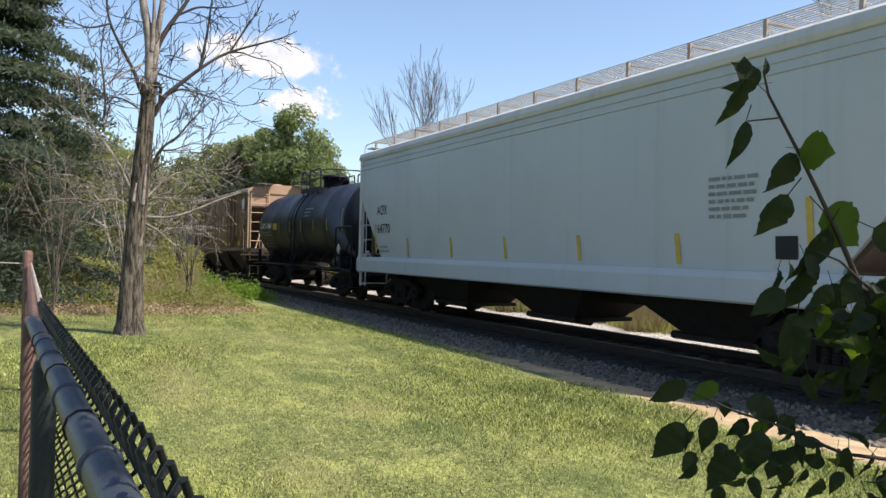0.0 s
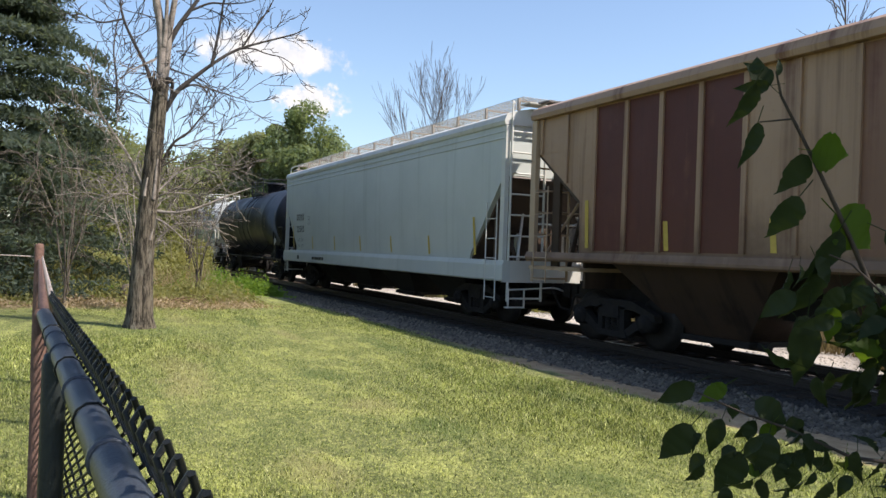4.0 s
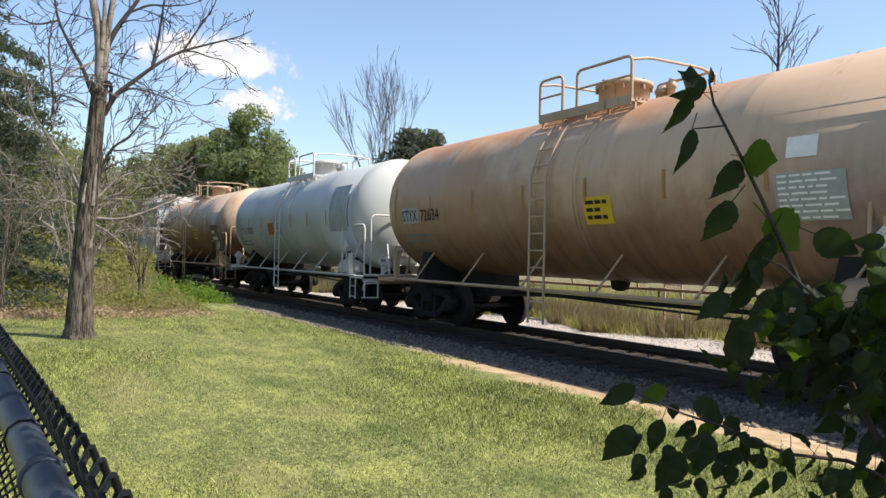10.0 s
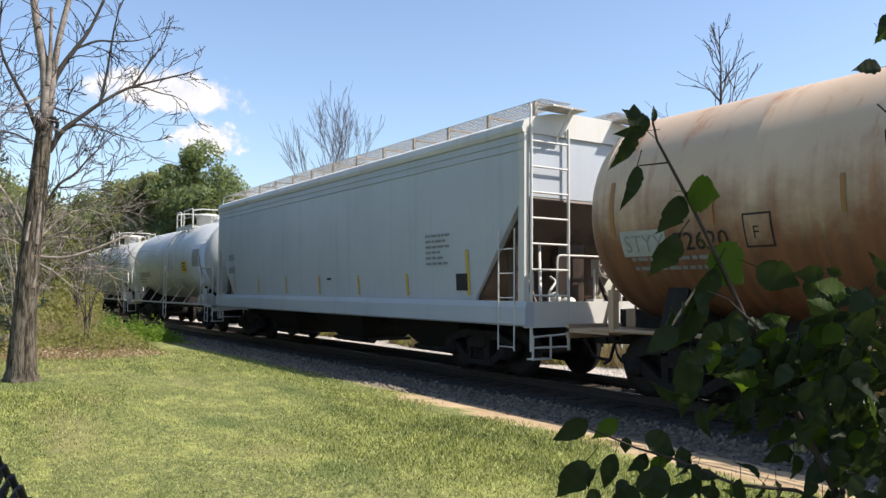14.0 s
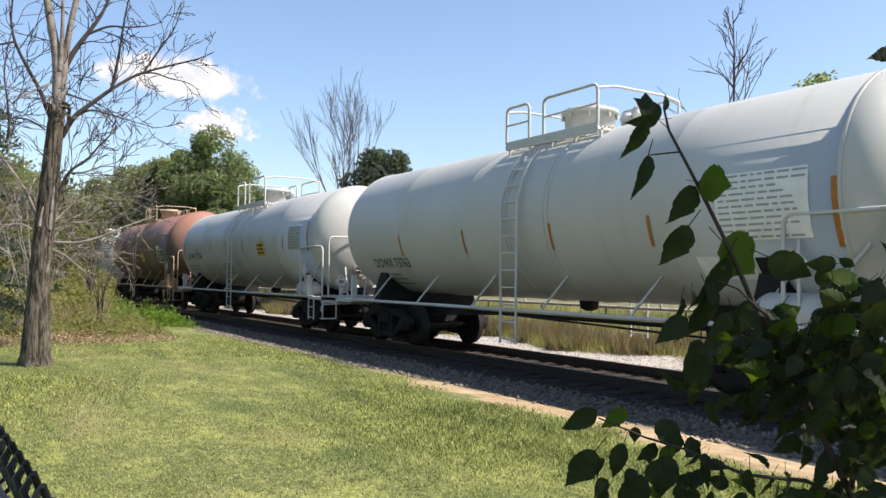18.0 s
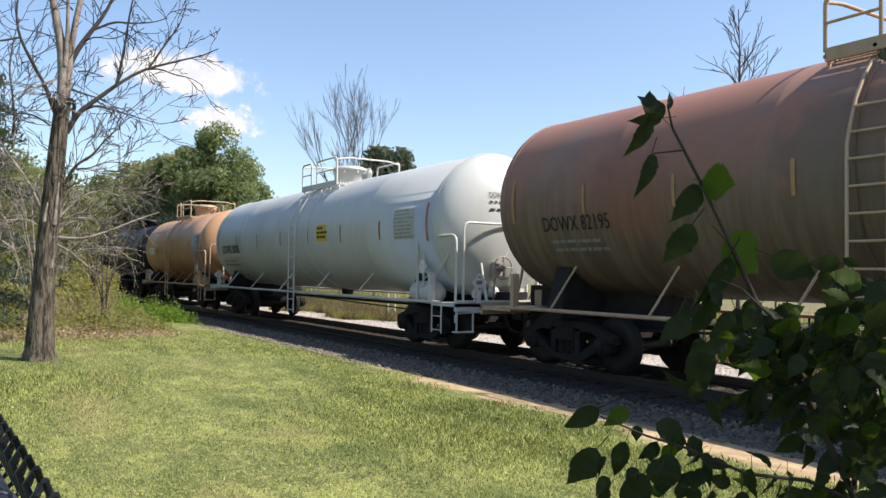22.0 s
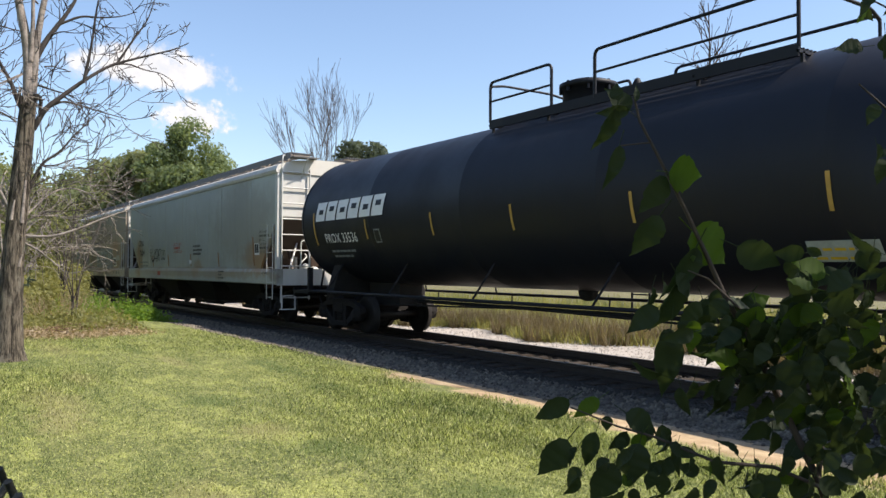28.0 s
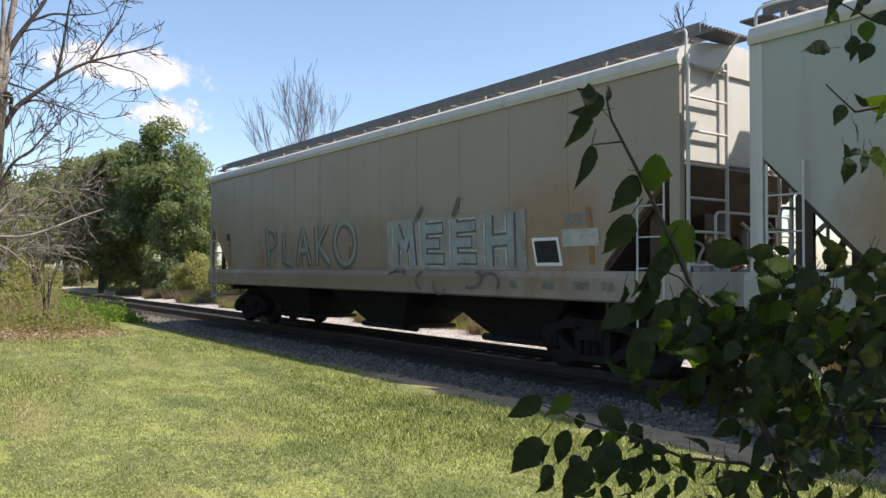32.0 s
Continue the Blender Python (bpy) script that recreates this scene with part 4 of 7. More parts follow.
s.bars(-7.2, 1.72, 0.8, 2, INKGREY, 0.12, 0.05, 1)
s.bars(5.1, 2.70, 0.85, 6, INKGREY, 0.105, 0.05, 2)
s.patch("notice", 6.4, 1.74, 0.34, 0.30, INKBLACK)
s.bars(5.2, 1.24, 0.6, 2, INKGREY, 0.10, 0.05, 3)
CARS.append(c)
c, s = tank_car(1, P_BLACK, BLACKPAINT, "glossy black tank car with yellow reflectors", 1.46, 4.02, dome=0.4, mark_ink=INKGREY, chart=False, sign=False, platform=2.4, rail_high=0.70)
s.patch("notice", -s.bar + 2.65, s.zc - 0.02, 0.60, 0.26, SIGNYELLOW)
head_print(s, ["GATX 56860", 0.8, 0.7], INKWHITE)
s.text("GATX 56860", -s.bar + 0.35, s.zc - 0.08, 0.32, INKWHITE, bold=0.006, width=1.75)
s.bars(-s.bar + 0.5, s.zc - 0.24, 1.5, 2, INKGREY, 0.12, 0.05, 4)
s.bars(0.9, s.zc + 0.55, 1.2, 3, INKGREY, 0.13, 0.05, 5)
CARS.append(c)
kinds = {"c": P_RUSTH, "t": P_RUSTO, "m": P_RUSTM}
c, s = hopper_car(2, P_RUSTH, "rust-stained cream hopper car with ribbed sides", roof=P_RUSTH, fit=P_TANFIT, sill_z=(1.45, 1.62), ribs=19, mould=False, bays=3, bay_mat=P_BAY, bulge=False, cut=1.45, end_rise=2.0, foot=0.95, eave=4.25, walk_mat=WALKDARK,
                  walk=False, panels=[kinds[q] for q in "ccmmmmcctccctmmtcc"])
disc = Geo().lathe([(-0.02, 0.26), (0.0, 0.26)], 28, (0, 0, 0), "y")
part("emblem", disc, CARD, c, "round pale emblem", pose(6.95, -1.63, 3.72))
s.patch("notice", 6.1, 1.86, 0.52, 0.24, SIGNYELLOW, 0.12)
s.patch("notice", 5.45, 2.05, 0.34, 0.30, INKBLACK, 0.12)
s.patch("notice", 3.9, 1.80, 0.40, 0.16, SIGNYELLOW, 0.12)
CARS.append(c)
c, s = hopper_car(3, P_OFFW, "off-white covered hopper car with black lettering", bays=4, brackets=BRACKET, cut=1.5, sill_z=(0.98, 1.42), mark_x=[-7.58, -5.04, -2.5, 0.0, 2.5, 5.0, 7.4])
s.text("D O W X", -7.1, 2.58, 0.34, INKBLACK, bold=0.008, width=0.97)
s.text("2 2 5 0 0", -7.1, 2.12, 0.34, INKBLACK, bold=0.008, width=0.98)
s.text("LD LMT  220000", -7.05, 1.76, 0.17, INKGREY, 0.7)
s.text("LT WT    65000", -7.05, 1.53, 0.17, INKGREY, 0.7)
s.patch("plate_mark", -5.48, 2.55, 0.26, 0.30, INKGREY)
s.patch("plate_mark", -5.48, 2.55, 0.21, 0.25, P_OFFW, 0.016)
s.text("C", -5.54, 2.48, 0.17, INKBLACK, lift=0.02)
s.bars(-4.75, 1.16, 1.9, 1, INKBLACK, 0.1, 0.10, 8, lift=0.05)
s.patch("notice", -6.6, 1.16, 0.26, 0.14, INKBLACK, 0.045)
CARS.append(c)
c, s = tank_car(4, P_BLACK, BLACKPAINT, "long plain black tank car with faded reflectors", 1.58, 4.26, mark_ink=INKGREY, sign=False, chart=False, dome=0.3, marks=plain("faded_reflector", (0.20, 0.17, 0.10), 0.5), small=False, near_ladder=False)
s.text("DOWX 79074", -s.bar + 0.75, s.zc - 0.52, 0.34, plain("nearly_rubbed_out_ink", (0.085, 0.09, 0.10), 0.6, 0, 0.3), width=2.0)
head_print(s, ["DOWX 79074", 0.8, 0.7], INKGREY)
CARS.append(c)
c, s = tank_car(5, P_WHITE2, WHITE, "weathered white tank car with grey paint patches", 1.55, 4.28, marks=ORANGE, dome=-0.2, chart=False)
s.text("DOWX 70270", -5.0, s.zc - 0.66, 0.36, INKBLACK, width=1.95)
s.patch("paint_patch", -5.3, s.zc + 0.12, 0.34, 0.50, PATCH, 0.006)
s.patch("paint_patch", -2.25, s.zc - 0.60, 0.5, 0.26, PATCH, 0.006)
s.patch("paint_patch", -0.45, s.zc + 0.10, 0.5, 0.8, PATCH, 0.006)
s.patch("paint_patch", s.bar - 1.3, s.zc - 0.1, 1.3, 1.5, PATCH, 0.006, nx=2, nz=12)
CARS.append(c)
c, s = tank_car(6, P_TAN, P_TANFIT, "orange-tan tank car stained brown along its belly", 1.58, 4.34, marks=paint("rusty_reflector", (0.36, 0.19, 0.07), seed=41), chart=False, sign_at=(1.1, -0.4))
s.patch("paint_patch", -s.bar + 0.92, s.zc - 0.27, 0.80, 0.36, PATCH, 0.006)
s.text("STYX", -s.bar + 0.55, s.zc - 0.40, 0.36, INKBLACK, width=0.72)
s.text("72634", -s.bar + 1.42, s.zc - 0.40, 0.36, INKBLACK, width=0.85)
head_print(s, ["STYX 72634", 0.8, 0.7, 0.75], INKGREY)
s.chart(4.85, s.zc - 0.38, 0.95, 0.58, 8, 81, PATCH, CARD)
s.patch("notice", 4.75, s.zc + 0.22, 0.42, 0.26, CARD)
CARS.append(c)
c, s = tank_car(7, P_WHITE, WHITE, "white tank car with one large grey patch", 1.55, 4.26, marks=ORANGE, dome=-0.2, chart=False, sign=False)
head_print(s, ["STYX 70297", 0.8, 0.7], INKGREY)
s.text("STYX", -5.35, s.zc - 0.46, 0.34, INKBLACK, width=0.72)
s.text("70297", -4.48, s.zc - 0.46, 0.34, INKBLACK, width=0.75)
s.patch("paint_patch", -5.55, s.zc - 0.35, 0.42, 1.05, PATCH, 0.006, nz=10)
s.patch("warning_sign", -1.6, s.zc - 0.32, 0.66, 0.42, ORANGE)
s.bars(-1.85, s.zc - 0.20, 0.5, 3, INKRED, 0.12, 0.06, 83, lift=0.02)
s.patch("paint_patch", -0.75, s.zc - 0.32, 0.40, 0.46, PATCH, 0.006)
s.patch("paint_patch", s.bar - 1.3, s.zc + 0.15, 1.2, 1.3, PATCH, 0.006, nx=2, nz=10)
rnd = random.Random(70)
s.scrawl([[(u + 0.13 * k + 0.05 * math.sin(3 * u + k), 0.35 + 0.32 * math.sin(5 * u + 1.3 * k) * (1 - 0.05 * k)) for u in (0.09 * i for i in range(5))] for k in range(7)], -3.05, s.zc - 0.95, 0.8, INKGREY, 0.014, label="thin grey spray-painted tag")
CARS.append(c)
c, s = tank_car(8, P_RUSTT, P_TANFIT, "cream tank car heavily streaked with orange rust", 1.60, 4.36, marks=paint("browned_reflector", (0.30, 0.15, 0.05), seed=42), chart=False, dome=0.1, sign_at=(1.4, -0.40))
head_print(s, ["STYX 72620", 0.8, 0.7], INKGREY)
s.patch("paint_patch", -5.75, s.zc - 0.50, 0.82, 0.36, PATCH, 0.006)
s.text("STYX", -6.1, s.zc - 0.62, 0.34, INKGREY, width=0.75)
s.text("72620", -5.22, s.zc - 0.62, 0.34, INKBLACK, width=0.88)
s.patch("frame_mark", -3.9, s.zc - 0.42, 0.40, 0.42, INKBLACK, 0.008)
s.patch("frame_mark", -3.9, s.zc - 0.42, 0.35, 0.37, P_RUSTT, 0.012)
s.text("F", -3.98, s.zc - 0.52, 0.22, INKBLACK, lift=0.016)
s.patch("paint_patch", 5.15, s.zc - 0.42, 1.3, 0.75, paint("rust_brown_patch", (0.11, 0.05, 0.032), seed=20), 0.006, nx=2, nz=10)
for i in range(5):
    s.patch("stencil", 4.9 + 0.28 * (i % 3), s.zc - 0.62 + 0.28 * (i // 3), 0.20, 0.14, CARD)
s.patch("notice", 4.35, s.zc - 0.90, 0.42, 0.36, CARD)
s.patch("notice", 4.35, s.zc - 0.90, 0.36, 0.30, INKBLACK, 0.016)
s.patch("notice", -1.15, s.zc - 1.05, 0.42, 0.30, PATCH)
s.scrawl([[(u + 0.2 * k, 0.16 * math.sin(9 * u + 2 * k) + 0.02 * k) for u in (0.05 * i for i in range(7))] for k in range(7)], -0.1, s.zc - 0.72, 0.8, INKBLACK, 0.016, label="thin black spray-painted tag")
CARS.append(c)
c, s = hopper_car(9, P_GREYH, "light grey-blue covered hopper car with white ends", bays=3, brackets=BRACKET, cut=1.4, sill_z=(0.98, 1.40))
s.bars(-7.2, 2.62, 0.7, 2, INKGREY, 0.42, 0.20, 21)
s.bars(5.2, 2.66, 0.85, 6, INKGREY, 0.11, 0.05, 22)
s.patch("notice", 6.45, 1.74, 0.38, 0.32, INKBLACK)
s.patch("notice", 0.6, 1.85, 0.25, 0.06, INKBLACK)
CARS.append(c)
c, s = tank_car(10, P_WHITE2, WHITE, "blue-white tank car with orange reflectors and a yellow sign", 1.55, 4.30, marks=ORANGE, dome=0.76, sign_at=(2.1, -0.30), marks_at=[-2.87, -0.17, 2.5, 5.25], mark_z=-0.40)
head_print(s, ["DOWX 70393", 0.8, 0.7], INKGREY)
s.text("DOWX 70393", -s.bar + 0.71, s.zc - 0.64, 0.34, INKBLACK, width=2.0)
s.patch("notice", -0.0, s.zc - 0.42, 0.34, 0.46, CARD)
s.bars(1.55, s.zc - 0.80, 0.7, 4, INKGREY, 0.09, 0.035, 65)
CARS.append(c)
c, s = tank_car(11, P_WHITE3, WHITE, "cream-white tank car with orange reflectors", 1.52, 4.20, marks=ORANGE, sign=False, chart=False, small=False, marks_at=[-3.79, -1.3, 1.28, 3.44, 6.22], mark_z=-0.42)
head_print(s, ["DOWX 73763", 0.8, 0.7], INKGREY)
s.text("DOWX 73763", -5.95, s.zc - 0.90, 0.30, INKBLACK, width=1.65)
s.bars(-5.95, s.zc - 1.06, 1.2, 3, INKGREY, 0.10, 0.045, 63)
s.chart(4.6, s.zc - 0.18, 1.3, 0.85, 11, 86, CARD, PATCH)
s.patch("notice", 3.9, s.zc - 0.95, 0.85, 0.30, CARD)
s.patch("notice", 4.6, s.zc - 0.95, 0.45, 0.26, INKBLACK)
CARS.append(c)
c, s = tank_car(12, P_WHITE3, WHITE, "clean white tank car with black lettering", 1.50, 4.14, marks=ORANGE, dome=-0.45, platform=2.85, sign_at=(2.5, -0.25), rail_high=0.86)
head_print(s, ["DOWX 73764", 0.8, 0.7], INKGREY)
s.text("DOWX 73764", -6.7, s.zc - 0.45, 0.32, INKBLACK, width=2.0)
s.bars(-2.35, s.zc - 0.68, 1.0, 4, INKGREY, 0.10, 0.04, 88)
s.scrawl([[(u + 0.22 * k, 0.12 * math.sin(11 * u + 2 * k)) for u in (0.05 * i for i in range(6))] for k in range(6)], -4.1, s.zc - 0.78, 1.0, INKGREY, 0.022, label="faint grey spray-painted tag")
CARS.append(c)
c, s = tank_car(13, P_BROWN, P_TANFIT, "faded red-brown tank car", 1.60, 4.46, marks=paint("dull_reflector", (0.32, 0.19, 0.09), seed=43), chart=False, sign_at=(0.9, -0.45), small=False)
head_print(s, ["DOWX 82195", 0.8], INKGREY)
s.text("DOWX 82195", -s.bar + 0.65, s.zc - 0.55, 0.34, INKBLACK, 0.76)
s.bars(-s.bar + 0.8, s.zc - 0.72, 1.3, 2, INKGREY, 0.13, 0.05, 64)
s.patch("data_border", 4.7, s.zc - 0.45, 1.25, 0.62, CARD, 0.008)
s.chart(4.7, s.zc - 0.45, 1.15, 0.54, 8, 89, INKBLACK, CARD)
s.patch("notice", 4.35, s.zc - 0.04, 0.6, 0.14, CARD)
s.patch("notice", 3.85, s.zc - 1.0, 0.34, 0.24, INKBLACK)
CARS.append(c)
c, s = tank_car(14, P_WHITE, WHITE, "long white tank car with bold black lettering", 1.55, 4.20, marks=ORANGE)
head_print(s, ["DOWX 50005", 0.8, 0.7], INKBLACK)
s.text("DOWX 50005", -7.45, s.zc - 0.45, 0.40, INKBLACK, bold=0.008, width=1.95)
s.text("LD LMT  194000 LB    88000 KG", -7.3, s.zc - 0.68, 0.14, INKGREY, width=1.7)
s.text("LT WT    69000 LB    31400 KG", -7.3, s.zc - 0.90, 0.14, INKGREY, width=1.7)
s.bars(-7.2, s.zc - 1.1, 1.2, 2, INKGREY, 0.10, 0.04, 91)
CARS.append(c)
c, s = tank_car(15, P_PEACH, P_TANFIT, "peach-orange tank car with a striped data panel", 1.50, 4.10, marks=paint("brown_reflector", (0.42, 0.22, 0.08), seed=44), chart=False, dome=-0.25, sign=False, small=False)
s.patch("name_card", -4.1, s.zc - 0.12, 0.95, 0.30, CARD)
head_print(s, ["OCAX"], INKBLACK, -0.62, 0.50, width=0.40, card=CARD)
s.text("OCAX", -4.48, s.zc - 0.22, 0.28, INKBLACK, lift=0.02, width=0.75)
s.text("70437", -3.3, s.zc - 0.22, 0.32, INKBLACK, width=0.72)
s.patch("frame_mark", -2.05, s.zc - 0.12, 0.22, 0.28, INKGREY)
s.chart(3.65, s.zc + 0.10, 1.0, 0.62, 9, 31, INKGREY, CARD)
s.patch("notice", 3.65, s.zc - 0.42, 0.4, 0.2, INKGREY)
CARS.append(c)
c, s = tank_car(16, P_BLACK2, BLACKPAINT, "black tank car with yellow reflectors", 1.48, 4.05, mark_ink=INKGREY, chart=False, mark_w=0.05)
head_print(s, ["GATX 73874", 0.8, 0.9], INKWHITE)
s.text("GATX 73874", -s.bar + 0.5, s.zc - 0.15, 0.28, INKWHITE)
s.chart(s.bar - 1.2, s.zc - 0.1, 0.8, 0.7, 8, 93, INKGREY, INKBLACK)
CARS.append(c)
c, s = tank_car(17, P_BLACK2, BLACKPAINT, "very long black tank car with a white block emblem", 1.62, 4.44, mark_ink=INKGREY, dome=-0.03, platform=6.2, shift=1.5, belt=False, sign=False, chart=False, rail_high=0.76, small=False, near_ladder=False, mark_w=0.055, marks=plain("amber_reflector", (0.46, 0.28, 0.07), 0.4, 0, 0.2, 10), marks_at=[-8.04, -5.39, -2.72, -0.25, 2.42, 5.28, 8.1], mark_z=-0.36)
# the owner's emblem as plain slanted blocks
for i in range(6):
    s.patch("emblem_block", -7.63 + 0.57 * i, s.zc + 0.15, 0.50, 0.46, INKWHITE, 0.014, lean=0.10)
    s.patch("emblem_block", -7.61 + 0.57 * i, s.zc + (0.20 if i % 2 else 0.14), 0.24, 0.12, P_BLACK2, 0.018, lean=0.03)
head_print(s, ["PROX 33536", 0.8, 0.7], INKWHITE)
s.text("PROX 33536", -7.53, s.zc - 0.62, 0.32, INKWHITE, width=1.65)
s.bars(-7.4, s.zc - 0.82, 1.2, 2, INKGREY, 0.12, 0.05, 33)
s.patch("frame_mark", -4.92, s.zc - 0.52, 0.26, 0.30, INKGREY)
s.patch("frame_mark", -4.92, s.zc - 0.52, 0.20, 0.24, P_BLACK2, 0.018)
s.patch("notice", 5.28, s.zc - 1.02, 0.85, 0.24, PATCH, label="pale green and yellow notice panel")
s.patch("data_border", 7.50, s.zc - 0.24, 1.02, 0.50, INKGREY, 0.010)
s.chart(7.50, s.zc - 0.24, 0.98, 0.46, 8, 95, P_BLACK2, INKGREY)
s.patch("frame_mark", 6.50, s.zc - 1.09, 0.46, 0.26, INKGREY)
s.patch("frame_mark", 6.50, s.zc - 1.09, 0.40, 0.20, P_BLACK2, 0.018)
s.bars(6.35, s.zc - 0.86, 0.75, 1, INKGREY, 0.1, 0.07, 96)
s.bars(4.92, s.zc - 1.00, 0.75, 2, SIGNYELLOW, 0.10, 0.03, 94, lift=0.02)
CARS.append(c)
c, s = hopper_car(18, P_GREEN, "dirty grey-green covered hopper car with graffiti", bays=3, cut=1.3, sill_z=(1.12, 1.56), end_rise=1.45, walk_rise=0.56, eave=4.29, roof=ROOFPALE, walk_mat=WALKDARK, mould=False, brackets=BRACKET, marks=RUSTMARK, mark_x=[-7.28, -4.85, -2.43, 0.6, 3.75, 7.0])
x0 = -s.hb + s.cut
s.text("CCBX", -7.2, 2.52, 0.36, INKBLACK, bold=0.004, width=0.85)
s.text("72004", -7.1, 2.10, 0.36, INKBLACK, bold=0.004, width=0.84)
s.bars(-7.1, 1.82, 1.7, 2, INKGREY, 0.16, 0.05, 40)
s.patch("frame_mark", -4.97, 2.38, 0.24, 0.30, INKGREY)
s.patch("frame_mark", -4.97, 2.38, 0.20, 0.26, P_GREEN, 0.018)
tag = []
for k in range(6):
    tag.append([(0.24 * k + 0.17 * math.cos(w * 0.55 + k) + 0.03 * w, 0.28 + 0.25 * math.sin(w * 0.5 + 1.7 * k)) for w in range(14)])
tag.append([(1.5 - 0.1 * i, 0.28 - 0.022 * i + 0.03 * math.sin(i)) for i in range(14)])
for k in range(3):
    tag.append([(1.75 + 0.24 * k + 0.12 * math.cos(w * 0.6 + k), 0.28 + 0.2 * math.sin(w * 0.55 + 1.2 * k)) for w in range(12)])
s.scrawl(tag, -5.2, 1.82, 1.0, INKBLACK, 0.028, label="thin dark spray-painted tags")
s.text("CAUTION  BEFORE", -1.6, 2.42, 0.16, INKRED, width=1.05)
s.bars(-1.6, 2.34, 1.1, 1, INKRED, 0.16, 0.09, 41)
s.text("DURING INSPECTION", -1.6, 2.14, 0.16, INKRED, width=1.15)
s.patch("notice", -3.5, 1.36, 0.42, 0.16, INKRED, 0.05)
s.patch("notice", 0.55, 1.80, 0.28, 0.14, CARD)
s.text("INTERIOR LINING", 7.5, 2.60, 0.10, SPRAY, width=0.62)
s.bars(7.5, 2.52, 0.68, 1, SPRAY, 0.1, 0.06, 42)
s.text("BMT  3-00", 7.5, 2.36, 0.10, SPRAY, width=0.42)
s.text("EXTERIOR PAINT", 7.5, 2.24, 0.10, SPRAY, width=0.62)
s.bars(7.5, 2.17, 0.75, 1, SPRAY, 0.1, 0.06, 43)
s.text("BMT  3-00", 7.5, 2.02, 0.10, SPRAY, width=0.42)
s.patch("notice_border", 7.28, 2.14, 0.38, 0.34, CARD, 0.010)
s.patch("notice", 7.20, 2.16, 0.14, 0.26, INKBLACK, 0.016)
s.patch("notice", 7.36, 2.16, 0.14, 0.26, INKBLACK, 0.016)
s.bars(0.95, 2.36, 1.15, 3, SPRAY, 0.14, 0.07, 45)
s.bars(4.0, 1.46, 0.5, 3, SPRAY, 0.10, 0.05, 46, lift=0.05)
s.text("LIFT HERE", 7.9, 1.40, 0.10, INKBLACK, lift=0.05)
CARS.append(c)
c, s = hopper_car(19, P_BEIGE, "beige-grey covered hopper car with spray-painted graffiti", bays=3, cut=1.3, sill_z=(1.12, 1.56), end_rise=1.45, walk_rise=0.56, eave=4.29, roof=ROOFPALE, walk_mat=WALKDARK, mould=False, brackets=BRACKET, marks=RUSTMARK)
PALEBLUE = plain("pale_blue_spray", (0.29, 0.335, 0.33), 0.6, 0, 0.35, 3)
BLACKSPRAY = plain("black_spray", (0.15, 0.13, 0.11), 0.7, 0, 0.3, 4)
PALEGREEN = plain("pale_green_spray", (0.27, 0.31, 0.25), 0.7, 0, 0.3, 4)
PALETRIM = plain("white_spray", (0.45, 0.44, 0.39), 0.7, 0, 0.45, 4)
SMUDGE = plain("old_paint_smudge", (0.20, 0.18, 0.15), 0.8, 0, 0.6, 6)
HAZE = plain("grey_spray_haze", (0.32, 0.31, 0.275), 0.7, 0, 0.4, 3)


def arc(cu, cv, ru, rv, a0, a1, n=12):
    return [(cu + ru * math.cos(radians(a0 + (a1 - a0) * i / n)), cv + rv * math.sin(radians(a0 + (a1 - a0) * i / n))) for i in range(n + 1)]


loose = [[(0.05, 0), (0.0, 1.0)] + arc(0.05, 0.75, 0.35, 0.28, 90, -90), [(0.75, 0.9), (0.70, 0.1), (1.05, 0.0)], [(1.25, 0.0), (1.5, 0.95), (1.75, 0.0)], [(1.32, 0.35), (1.68, 0.38)], [(2.0, 0.0), (2.0, 1.0)], [(2.4, 1.0), (2.05, 0.5), (2.45, 0.0)], arc(2.95, 0.5, 0.32, 0.5, 0, 360, 20)]
s.scrawl([[(u * 1.45, v * 0.92) for u, v in st] for st in loose], -4.5, 1.66, 1.0, BLACKSPRAY, 0.17, label="dark spray-painted scrawl")
s.scrawl([[(u * 1.45 + 0.07, v * 0.92 + 0.04) for u, v in st] for st in loose], -4.5, 1.66, 1.0, PALEGREEN, 0.10, lift=0.019)
blocks = [[(0.12, 0.0), (0.16, 0.84)], [(0.18, 0.78), (0.42, 0.3)], [(0.42, 0.3), (0.66, 0.78)], [(0.68, 0.84), (0.74, 0.0)]]
for u in (1.12, 2.08):
    blocks += [[(u, 0.0), (u, 0.84)], [(u - 0.08, 0.69), (u + 0.62, 0.70)], [(u, 0.42), (u + 0.50, 0.42)], [(u - 0.08, 0.14), (u + 0.62, 0.13)]]
blocks += [[(3.06, 0.0), (3.08, 0.86)], [(3.08, 0.42), (3.62, 0.44)], [(3.62, 0.0), (3.64, 0.88)]]
s.patch("graffiti", 3.72, 2.06, 4.2, 0.98, HAZE, 0.011)
for width, mat, lift, dx, note in ((0.30, PALETRIM, 0.014, 0.0, ""), (0.24, BLACKSPRAY, 0.018, 0.02, "pale blue block graffiti with a dark outline"), (0.16, PALEBLUE, 0.022, 0.0, "")):
    s.scrawl([[(u + dx, v) for u, v in st] for st in blocks], 1.82, 1.64, 1.0, mat, width, label=note, lift=lift)
